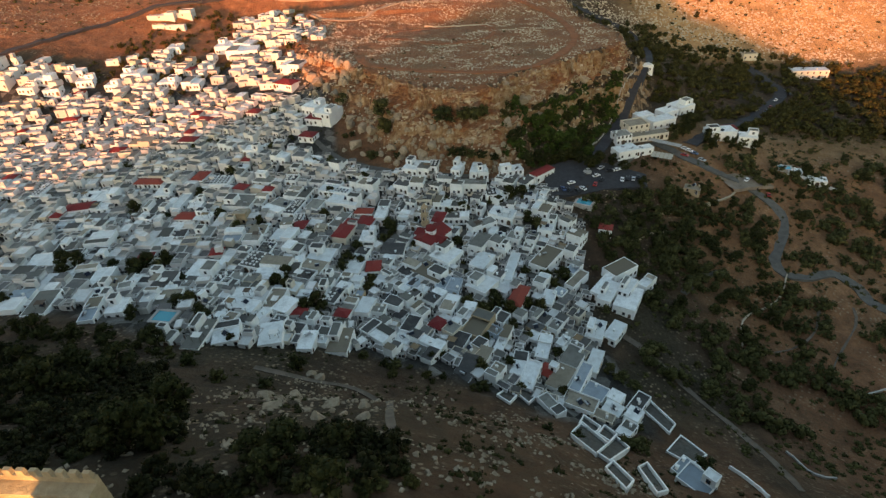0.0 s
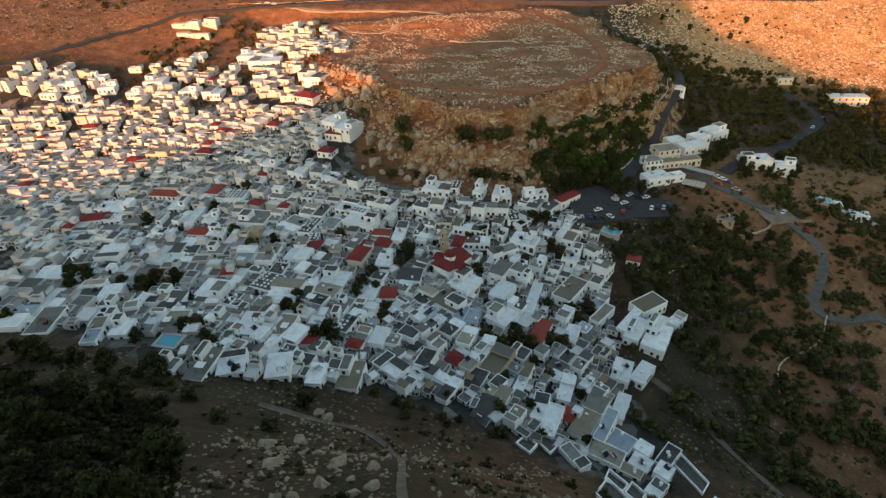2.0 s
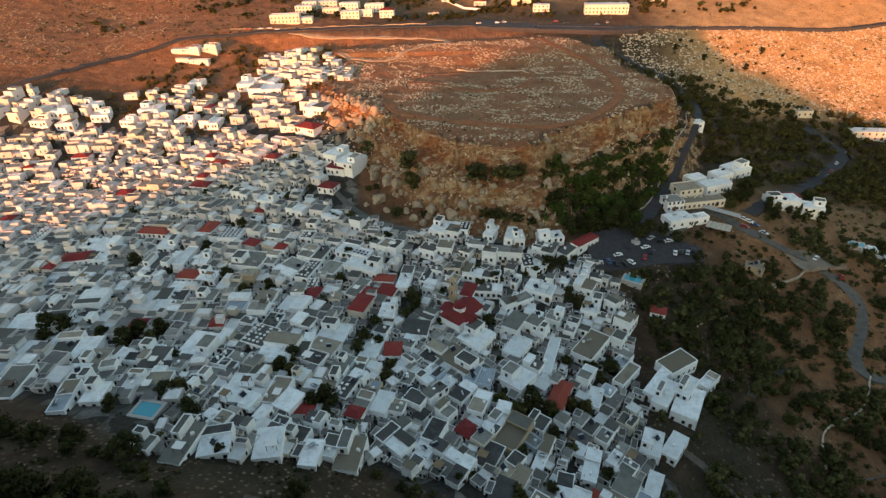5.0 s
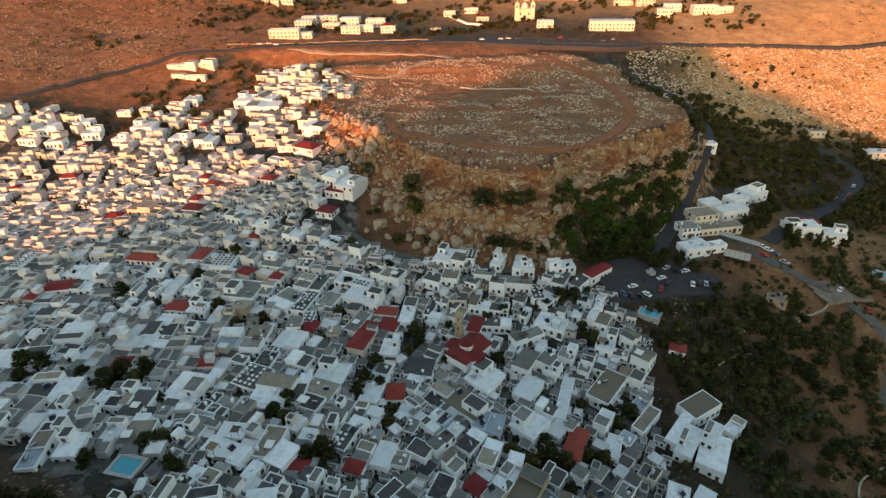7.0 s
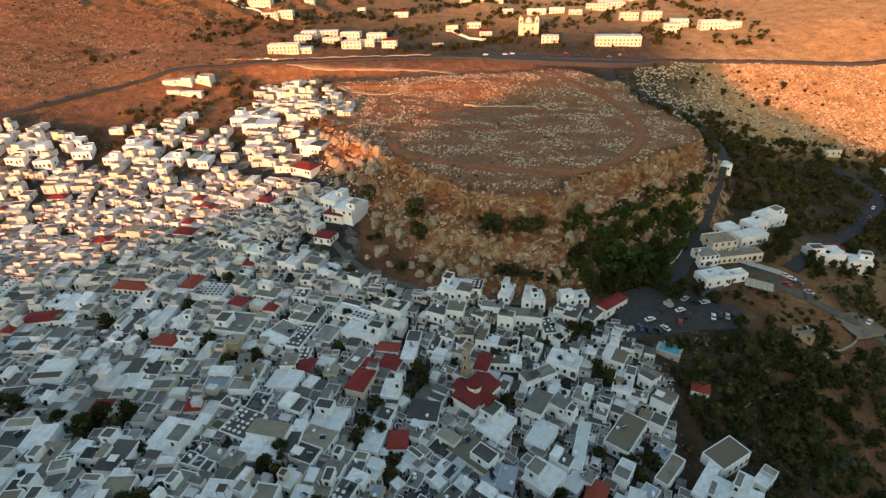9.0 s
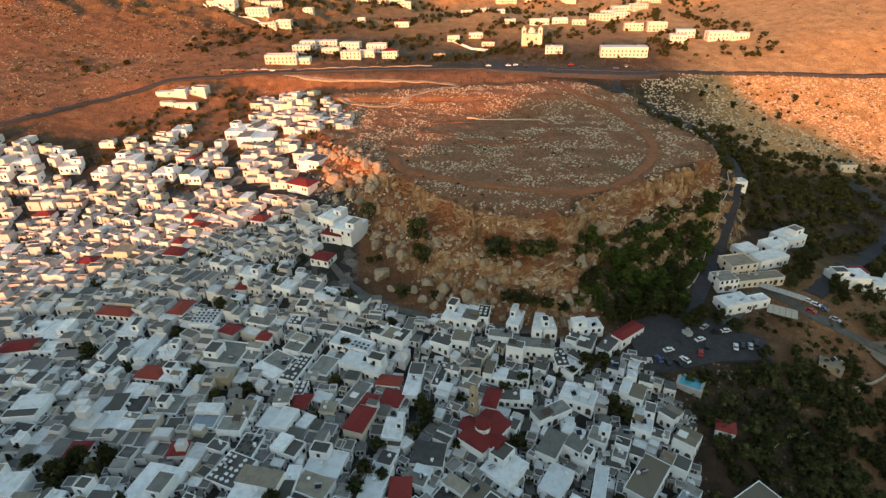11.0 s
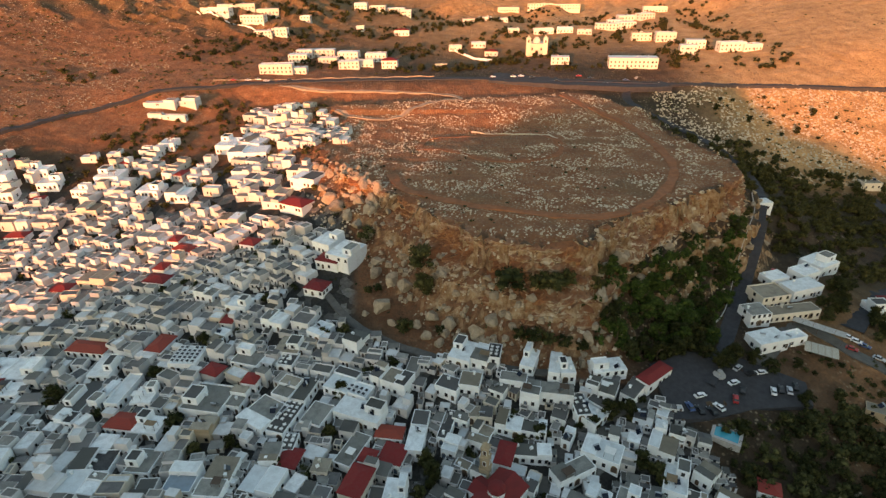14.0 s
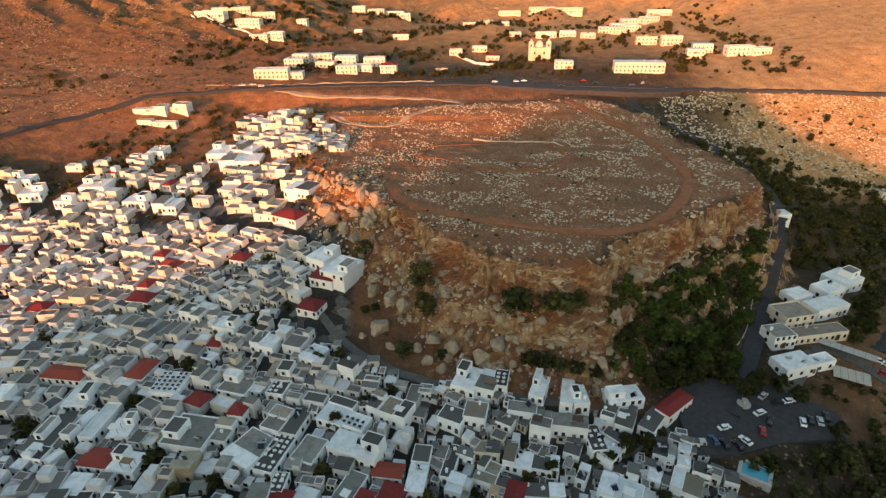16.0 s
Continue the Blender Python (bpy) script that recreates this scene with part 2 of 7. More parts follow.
CAR_PAINTS = [simple("car_paint_" + n, c, 0.3, 0, 0.08) for n, c in
              (("white", (0.8, 0.8, 0.8)), ("silver", (0.45, 0.46, 0.48)), ("black", (0.02, 0.02, 0.022)), ("red", (0.4, 0.03, 0.03)), ("blue", (0.05, 0.09, 0.2)))]

# ---------------------------------------------------------------- the lie of the land
SECTIONS = []


def section(x, ys, zs):
    """Ground heights along one line of constant x."""
    SECTIONS.append((x, np.array(ys, float), np.array(zs, float)))


section(-900, (-900, 61.8, 304, 509.1, 815.3, 1425, 2630.5),
        (0, 30.8, 53.9, 119.8, 198.6, 316.4, 352.4))
section(-450, (-900, 62.1, 200.4, 301.2, 404.1, 505.4, 627.5, 811.1, 1218.5, 2626.3),
        (0, 10, 6, 14, 51.9, 67.9, 93.5, 138.8, 230.6, 292.5))
section(-320, (-900, 62.5, 150.9, 200, 297.1, 402.8, 440.4, 564.6, 625.7, 809, 1215.7, 2624.2),
        (0, 14, 6, 1, -0.7, 33, 40.4, 53.7, 67.5, 108.8, 190.7, 262.6))
section(-240, (-900, 43.6, 121.6, 160.6, 199.8, 239.7, 296.9, 340.5, 397.7, 422.1, 478.1, 503.9, 564.5, 625.2, 808.3, 1215, 2623.5),
        (0, 30, 14, 6, -1.9, -4.7, -3.7, 3.3, 17.3, 22.6, 35.7, 46, 51.7, 59.5, 98.9, 180.7, 252.6))
section(-160, (-900, 44.5, 111.8, 153.4, 201.7, 239.6, 300.2, 361.2, 421.9, 506.8, 528.8, 548.9, 624.6, 806.8, 1213.6, 2622.1),
        (0, 48, 24, 7.3, -4.1, -6.7, 0.1, 11.8, 20.6, 29.7, 43.2, 44.8, 51.6, 76.9, 160.7, 232.7))
section(-80, (-900, 0, 50, 92.3, 113.3, 130.6, 151.2, 199.7, 239.7, 280.3, 300.6, 325.1, 365.8, 432.6, 503.1, 543.8, 604.1, 705.1, 821.3, 1212.9, 2622.1),
        (0, 78, 63.7, 36.7, 22.1, 11.9, 5.5, -3.9, -4.7, 1.5, 6, 11.4, 20.5, 29.9, 34, 43.2, 45, 55.9, 68.9, 150.8, 232.7))
section(-15, (-900, 0, 50, 77.7, 91.8, 100.8, 114, 129.6, 165.1, 214.2, 234.4, 260, 280.4, 331, 432.4, 503.1, 548.9, 631, 705, 821.2, 1212.2, 2620.7),
        (0, 80, 63.7, 43.7, 30.7, 16, 3.1, -3, -11.5, -11, -9.4, -1.1, 3.4, 9.9, 26.9, 35, 43.8, 43.1, 54, 67.9, 140.8, 212.7))
section(60, (-900, 0, 48.2, 80.2, 104, 118.6, 135.2, 158.2, 178.3, 203.5, 229.1, 253.7, 290.1, 330.6, 381.1, 421.6, 482.6, 548.8, 604.2, 705, 821.2, 1212.2, 2620.7),
        (0, 62, 37.7, 7.4, -10.3, -17.3, -23.5, -24.1, -22.5, -21.2, -13, -5.7, -1.2, 3.9, 9.4, 15.6, 28.4, 42.8, 46, 54, 67.9, 140.8, 212.7))
section(130, (-900, 0, 59.1, 130.1, 190.5, 209.9, 248.8, 289.7, 340.2, 356.3, 383.3, 441.5, 482.1, 533.3, 587.1, 654.7, 820.9, 1211.6, 2620.7),
        (0, 10, -7.1, -38.2, -35.4, -29.7, -18.4, -6.2, -1.7, -0.9, 12.3, 14.2, 20.4, 36.9, 46.2, 51.5, 62.9, 130.8, 212.7))
section(200, (-900, 0, 58, 129.7, 217.3, 288.6, 339.1, 400.4, 440, 481.2, 512.2, 543.5, 612.6, 654.9, 821.4, 1212.2, 2622.1),
        (0, -10, -23.1, -44.2, -39.3, -22.2, -16.7, -15, -7.7, 7.5, 21.3, 38.2, 51.4, 54.4, 69.9, 140.8, 232.7))
section(300, (-900, 57.6, 129.4, 217.1, 298.2, 398.9, 439.3, 475.3, 522.4, 563.8, 605.1, 706.5, 909.5, 1214.3, 2623.5),
        (0, -29.1, -49.1, -42.2, -28.9, -21.9, -17.7, -4.2, 23.6, 41.8, 58.9, 75.9, 111.8, 170.7, 252.6))
section(450, (-900, 57, 216.8, 328.2, 440.1, 522.9, 605.5, 809, 1215.7, 2624.9),
        (-5, -37.1, -46.2, -30, -5.7, 30.6, 64.9, 108.8, 190.7, 272.6))
section(900, (-900, 56.9, 217.2, 441.5, 606.7, 913, 1420.1, 2629.1),
        (-10, -39.1, -40.3, 14.2, 82.9, 161.7, 246.5, 332.4))

SEC_X = np.array([s[0] for s in SECTIONS], float)

# the edge of the rock plateau, anticlockwise
PLATEAU = [(-150, 482.6), (-112, 422.6), (-84, 375), (-63, 351), (-45, 335), (-31, 315), (-16, 298), (2, 289.6), (22, 289.6),
           (27, 302.6), (40, 310.6), (58, 321.6), (82, 338.6), (102, 352.6), (108, 377.6), (103, 402.6), (96, 427.6), (92, 472.6), (60, 522.6)]


def smooth(a, b, v):
    u = np.clip((v - a) / (b - a), 0, 1)
    return u * u * (3 - 2 * u)


def pchip(ys, zs, y):
    """A smooth curve through the knots that does not overshoot."""
    h = np.diff(ys)
    d = np.diff(zs) / h
    m = np.zeros_like(zs)
    m[0], m[-1] = d[0], d[-1]
    for i in range(1, len(zs) - 1):
        if d[i - 1] * d[i] > 0:
            w1, w2 = 2 * h[i] + h[i - 1], h[i] + 2 * h[i - 1]
            m[i] = (w1 + w2) / (w1 / d[i - 1] + w2 / d[i])
    y = np.clip(y, ys[0], ys[-1])
    k = np.clip(np.searchsorted(ys, y) - 1, 0, len(ys) - 2)
    t = (y - ys[k]) / h[k]
    return ((1 + 2 * t) * (1 - t) ** 2 * zs[k] + t * (1 - t) ** 2 * h[k] * m[k]
            + t * t * (3 - 2 * t) * zs[k + 1] + t * t * (t - 1) * h[k] * m[k + 1])


def base_height(x, y):
    x, y = np.atleast_1d(np.asarray(x, float)), np.atleast_1d(np.asarray(y, float))
    cols = np.array([pchip(s[1], s[2], y) for s in SECTIONS])
    xc = np.clip(x, SEC_X[0], SEC_X[-1])
    k = np.clip(np.searchsorted(SEC_X, xc) - 1, 0, len(SEC_X) - 2)
    t = (xc - SEC_X[k]) / (SEC_X[k + 1] - SEC_X[k])
    t = 0.55 * t + 0.45 * t * t * (3 - 2 * t)
    n = np.arange(len(x))
    z = cols[k, n] * (1 - t) + cols[k + 1, n] * t
    # the castle rock behind: a ridge across the line of sight
    ridge = np.interp(x, (-420, -330, -293, -250, -217, -184, -140, -60, -10, 12, 52, 71, 109, 139, 200), (0, 27, 36, 47, 58, 70, 88, 96, 99, 82, 57, 47, 29, 19, 0))
    back = np.where(y < -37, 1 - smooth(-37, -420, y), 1 - smooth(-37, 70, y))
    return np.maximum(z, ridge * back - 90 * (1 - back))


def polygon_distance(poly, x, y):
    """Distance to the outline: positive inside."""
    best = np.full(x.shape, 1e9)
    inside = np.zeros(x.shape, bool)
    for (x0, y0), (x1, y1) in zip(poly, poly[1:] + poly[:1]):
        ex, ey = x1 - x0, y1 - y0
        t = np.clip(((x - x0) * ex + (y - y0) * ey) / (ex * ex + ey * ey), 0, 1)
        best = np.minimum(best, np.hypot(x - x0 - t * ex, y - y0 - t * ey))
        cross = (y0 > y) != (y1 > y)
        inside ^= cross & (x < x0 + (y - y0) * ex / (ey if abs(ey) > 1e-9 else 1e-9))
    return np.where(inside, best, -best)


def waves(x, y, size, seed, octaves=4):
    """Cheap smooth noise in about -1 to 1."""
    r = np.random.RandomState(seed)
    out, amp, tot = np.zeros(np.shape(x)), 1.0, 0.0
    for o in range(octaves):
        for _ in range(4):
            a, p = r.uniform(0, 6.283), r.uniform(0, 6.283)
            f = 6.283 / size * r.uniform(0.7, 1.4)
            out = out + amp * 0.42 * np.sin(f * (x * math.cos(a) + y * math.sin(a)) + p)
        tot += amp
        amp, size = amp * 0.5, size * 0.47
    return out / tot * 1.3


def plateau_height(x, y):
    top = 35.5 + 0.035 * np.clip(x - 10, -60, 90) * (y < 480) - 0.03 * np.clip(y - 300, 0, 130) + 7 * smooth(440, 505, y)
    return top - 3 * np.exp(-((x - 0) ** 2 / 1600 + (y - 455) ** 2 / 250))


def height(x, y):
    x, y = np.atleast_1d(np.asarray(x, float)), np.atleast_1d(np.asarray(y, float))
    z = base_height(x, y)
    near = (x > -230) & (x < 190) & (y > 220) & (y < 600)
    d = np.full(x.shape, -999.0)
    d[near] = polygon_distance(PLATEAU, x[near], y[near])
    d = d + 2.6 * waves(x, y, 26, 5, 3) + 0.7 * waves(x, y, 7, 6, 2)
    top = plateau_height(x, y)
    rise = 0.27 * smooth(-25, -13, d) + 0.20 * smooth(-13.6, -11.4, d) + 0.14 * smooth(-11, -3, d) + 0.39 * smooth(-3.2, -0.2, d)
    up = np.maximum(top - z, 0) * smooth(-60, 2, -np.maximum(y - 520, -60))
    z = z + up * rise
    crags = smooth(590, 700, y) * smooth(-110, -230, x)
    z = z + crags * (9 * (1 - np.abs(waves(x, y + 0.4 * x, 95, 71, 4))) ** 2 + 2.5 * waves(x, y, 32, 72, 3))
    return z + 0.45 * waves(x, y, 17, 13, 4) + smooth(640, 900, y) * 14 * waves(x, y, 260, 15, 5)


def ground_at(x, y):
    return float(height(x, y)[0])


# ---------------------------------------------------------------- building helpers
def mesh_from(name, verts, faces, mats, face_mats=None, smooth_faces=False):
    me = bpy.data.meshes.new(name)
    me.from_pydata([tuple(v) for v in verts], [], [tuple(f) for f in faces])
    for m in (mats if isinstance(mats, (list, tuple)) else [mats]):
        me.materials.append(m)
    if face_mats is not None:
        me.polygons.foreach_set("material_index", face_mats)
    if smooth_faces:
        me.polygons.foreach_set("use_smooth", [True] * len(me.polygons))
    me.update()
    return me


def part(name, mesh, parent, at=None, label=""):
    ob = new(name, mesh)
    ob.parent = parent
    if at is not None:
        ob.matrix_basis = at
    if label:
        ob["label"] = label
    return ob


class Solid:
    """Collects boxes and prisms into one mesh."""

    def __init__(self):
        self.v, self.f, self.m = [], [], []

    def add(self, verts, faces, mat=0):
        n = len(self.v)
        self.v += [tuple(p) for p in verts]
        self.f += [tuple(i + n for i in f) for f in faces]
        self.m += [mat] * len(faces)
        return self

    def box(self, x0, y0, z0, x1, y1, z1, mat=0, taper=0.0):
        t = taper
        v = [(x0, y0, z0), (x1, y0, z0), (x1, y1, z0), (x0, y1, z0),
             (x0 + t, y0 + t, z1), (x1 - t, y0 + t, z1), (x1 - t, y1 - t, z1), (x0 + t, y1 - t, z1)]
        return self.add(v, [(3, 2, 1, 0), (4, 5, 6, 7), (0, 1, 5, 4), (1, 2, 6, 5), (2, 3, 7, 6), (3, 0, 4, 7)], mat)

    def tube(self, x, y, z0, z1, r0, r1=None, n=8, mat=0):
        r1 = r0 if r1 is None else r1
        v = [(x + r * math.cos(6.2832 * i / n), y + r * math.sin(6.2832 * i / n), z) for z, r in ((z0, r0), (z1, r1)) for i in range(n)]
        f = [(i, (i + 1) % n, n + (i + 1) % n, n + i) for i in range(n)] + [tuple(range(n - 1, -1, -1)), tuple(range(n, 2 * n))]
        return self.add(v, f, mat)

    def mesh(self, name, *mats):
        return mesh_from(name, self.v, self.f, mats, self.m)


def spaced(*runs):
    """Grid lines: (start, end, step) runs joined."""
    out = []
    for a, b, s in runs:
        out += list(np.arange(a, b, s))
    return np.array(out + [runs[-1][1]])


# ---------------------------------------------------------------- the ground: one sheet
GX = spaced((-3000, -1000, 200), (-1000, -480, 40), (-480, -120, 5), (-120, 130, 1.3), (130, 330, 4), (330, 700, 15), (700, 3001, 150))
GY = spaced((-1500, -420, 120), (-420, -60, 12), (-60, 250, 3.5), (250, 440, 1.3), (440, 640, 3), (640, 1000, 5), (1000, 2700, 60))
gx, gy = np.meshgrid(GX, GY)
shape = gx.shape
gx, gy = gx.ravel(), gy.ravel()
gz = height(gx, gy)
edge = polygon_distance(PLATEAU, gx, gy)
rough = np.exp(-((edge + 2) / 9.0) ** 2) * (gy < 470)
gx = gx + rough * 1.5 * waves(gx + 1.7 * gz, gy, 7, 11, 3)
gy = gy + rough * 2.0 * waves(gx, gy + 1.9 * gz, 6, 12, 3)
gz = gz + rough * 0.9 * waves(gx, gy, 9, 14, 3)
rows_n, cols_n = shape
ids = np.arange(rows_n * cols_n).reshape(shape)
quads = np.stack((ids[:-1, :-1], ids[:-1, 1:], ids[1:, 1:], ids[1:, :-1]), -1).reshape(-1, 4)
ground_mesh = bpy.data.meshes.new("ground")
ground_mesh.from_pydata(np.stack((gx, gy, gz), 1).tolist(), [], quads.tolist())
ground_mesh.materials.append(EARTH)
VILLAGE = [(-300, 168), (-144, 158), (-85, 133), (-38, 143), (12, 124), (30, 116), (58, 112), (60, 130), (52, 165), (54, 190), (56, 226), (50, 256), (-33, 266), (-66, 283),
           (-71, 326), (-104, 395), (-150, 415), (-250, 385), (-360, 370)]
# "paved" spans the village, where the ground colour carries the alley shade.
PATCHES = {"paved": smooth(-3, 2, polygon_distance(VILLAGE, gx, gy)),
           "straw": np.clip(smooth(120, 190, gx) * smooth(425, 470, gy) + smooth(560, 760, gy) * (0.35 + 0.65 * smooth(-200, 100, gx)) + 0.5 * smooth(92, 135, gx) * smooth(150, 200, gy) * (1 - smooth(300, 350, gy)), 0, 1),
           "rusty": np.clip(smooth(-60, -190, gx) * smooth(395, 450, gy) * (1 - smooth(560, 700, gy)) + 0.75 * smooth(-48, -30, edge) * (1 - smooth(-4, 0, edge)) * smooth(50, 20, gx)
                            + 0.72 * smooth(80, 135, gx) * (1 - smooth(270, 330, gy)) + 0.3 * smooth(-30, 10, gx) * (1 - smooth(105, 135, gy)) * (1 - smooth(70, 90, gx)), 0, 1),
           "stony": smooth(-1, 4, polygon_distance(PLATEAU, gx, gy)) * (1 - smooth(500, 540, gy))}
for key, values in PATCHES.items():
    ground_mesh.attributes.new(key, "FLOAT", "POINT").data.foreach_set("value", values.astype(np.float32))
ground = tagged(new("ground", ground_mesh), "dry reddish earth, scrub and limestone outcrops round a rock plateau", "ground", "", "structure")


def spline(points, step):
    """A smooth line through plan points."""
    p = [np.array(q, float) for q in points]
    p = [2 * p[0] - p[1]] + p + [2 * p[-1] - p[-2]]
    out = []
    for a, b, c, d in zip(p, p[1:], p[2:], p[3:]):
        n = max(2, int(np.linalg.norm(c - b) / step))
        for i in range(n):
            t = i / n
            out.append(0.5 * (2 * b + (c - a) * t + (2 * a - 5 * b + 4 * c - d) * t * t + (3 * b - a - 3 * c + d) * t ** 3))
    return out + [p[-2]]


def road(name, points, width, material, label, lift=0.35, skirt=0.0, wobble=0.0):
    """A strip laid on the ground, with thickness."""
    line = spline(points, 3.0)
    v, f, n = [], [], 6
    for i, q in enumerate(line):
        t = line[min(i + 1, len(line) - 1)] - line[max(i - 1, 0)]
        t = t / (np.linalg.norm(t) + 1e-9)
        s = np.array((-t[1], t[0]))
        w = width * (1 + wobble * math.sin(i * 0.9) + wobble * 0.7 * math.sin(i * 0.37 + 1))
        zs = [ground_at(*(q + s * w * k)) for k in (-0.5, 0, 0.5)]
        z = max(zs[1], 0.5 * (zs[0] + zs[2])) + lift
        for k in (-0.5, -0.17, 0.17, 0.5):
            a = q + s * w * k
            h = max(z, ground_at(*a) + lift * 0.8) if skirt == 0 else z
            v.append((a[0], a[1], h))
        for k in (-0.52, 0.52):
            a = q + s * w * k
            v.append((a[0], a[1], z - 1.5 - skirt))
    for i in range(len(line) - 1):
        a, b = i * n, (i + 1) * n
        f += [(a + k, a + k + 1, b + k + 1, b + k) for k in range(3)]
        f += [(a + 4, a, b, b + 4), (a + 3, a + 5, b + 5, b + 3)]
    return tagged(new(name, mesh_from(name, v, f, material)), label, "road", "", "structure")


# ---------------------------------------------------------------- houses
def opening(outline, inner, mat_in, mat_rim, name):
    """A frame standing proud of the wall round a recessed leaf, as one closed shell."""
    k = len(outline)
    v = [(x, 0.05, z) for x, z in outline] + [(x, -0.09, z) for x, z in outline] + [(x, -0.09, z) for x, z in inner] + [(x, -0.03, z) for x, z in inner]
    f, m = [], []
    for ring in range(3):
        for i in range(k):
            j = (i + 1) % k
            f.append((ring * k + i, ring * k + j, ring * k + k + j, ring * k + k + i))
            m.append(1)
    f.append(tuple(range(3 * k + k - 1, 3 * k - 1, -1))[::-1])
    m.append(0)
    return mesh_from(name, v, f, [mat_in, mat_rim], m)


def window_mesh():
    o = [(-0.52, -0.1), (0.52, -0.1), (0.52, 1.3), (-0.52, 1.3)]
    i = [(-0.42, 0.0), (0.42, 0.0), (0.42, 1.2), (-0.42, 1.2)]
    return opening(o, i, GLASS, FRAME_WOOD, "window")


def arch_mesh(w, h, mat_in, mat_rim):
    """A round-headed doorway."""
    n, rings = 7, []
    for r in (w / 2 + 0.14, w / 2):
        top = [(r * math.cos(math.pi * i / n), h - w / 2 + r * math.sin(math.pi * i / n)) for i in range(n + 1)]
        rings.append([(-r, 0.0), (r, 0.0)] + top)
    return opening(rings[0], rings[1], mat_in, mat_rim, "door")


WINDOW = window_mesh()
DOORS = [arch_mesh(1.15, 2.2, FRAME_WOOD, WHITEWASH), arch_mesh(1.1, 2.1, PAINTED_DOOR, CREAM), arch_mesh(1.7, 2.6, FRAME_WOOD, SANDSTONE)]
ROOFS = {"white": (ROOF_WHITE, "flat white roof"), "grey": (ROOF_GREY, "flat grey roof"), "dark": (ROOF_DARK, "flat dark roof"),
         "tan": (ROOF_TAN, "flat tan roof"), "red": (ROOF_RED, "red tiled roof"), "slate": (ROOF_SLATE, "flat blue-grey roof")}
CHALK = plaster("sunned_plaster", (0.56, 0.52, 0.46), (0.72, 0.69, 0.63))
WALLS = {"chalk": (CHALK, "off-white plastered"), "white": (WHITEWASH, "whitewashed"), "cream": (CREAM, "cream plastered"), "stone": (SANDSTONE, "sandstone"), "blue": (BLUEWASH, "pale blue washed")}
dice = random.Random(7)
TAKEN = []


def roof_solid(s, w, d, h):
    """A low hipped roof."""
    e, r = 0.25, min(w, d) * 0.17
    x, y = w / 2 + e, d / 2 + e
    in_x, in_y = (x - y, 0) if w >= d else (0, y - x)
    v = [(-x, -y, h), (x, -y, h), (x, y, h), (-x, y, h), (-x, -y, h + 0.15), (x, -y, h + 0.15), (x, y, h + 0.15), (-x, y, h + 0.15),
         (-in_x, -in_y, h + 0.15 + r), (in_x, in_y, h + 0.15 + r)]
    f = [(3, 2, 1, 0), (0, 1, 5, 4), (1, 2, 6, 5), (2, 3, 7, 6), (3, 0, 4, 7)]
    f += [(4, 5, 9, 8), (5, 6, 9), (6, 7, 8, 9), (7, 4, 8)] if w >= d else [(5, 6, 9, 8), (6, 7, 9), (7, 4, 8, 9), (4, 5, 8)]
    s.add(v, f)


def roof_mesh(w, d, h, kind, para, rimless=False):
    s = Solid()
    if kind == "red":
        roof_solid(s, w, d, h)
    elif rimless:
        s.box(-w / 2 + 0.03, -d / 2 + 0.03, h - 0.25, w / 2 - 0.03, d / 2 - 0.03, h + para + 0.03)
    else:
        s.box(-w / 2 + 0.16, -d / 2 + 0.16, h - 0.25, w / 2 - 0.16, d / 2 - 0.16, h)
    return s.mesh("roof", ROOFS[kind][0])


def wall_mesh(w, d, h, para, mat, foot):
    """Four walls with a parapet."""
    return Solid().add(*wall_mesh_data(w, d, h, para, foot)).mesh("wall", mat)


def wall_mesh_data(w, d, h, para, foot):
    x, y, t = w / 2, d / 2, 0.22
    top = h + para
    o = [(-x, -y), (x, -y), (x, y), (-x, y)]
    i = [(-x + t, -y + t), (x - t, -y + t), (x - t, y - t), (-x + t, y - t)]
    v = [(*p, -foot) for p in o] + [(*p, top) for p in o] + [(*p, top) for p in i] + [(*p, h - 0.3) for p in i]
    f = []
    for k in range(4):
        n = (k + 1) % 4
        f += [(k, n, 4 + n, 4 + k), (4 + k, 4 + n, 8 + n, 8 + k), (8 + k, 8 + n, 12 + n, 12 + k)]
    return v, f


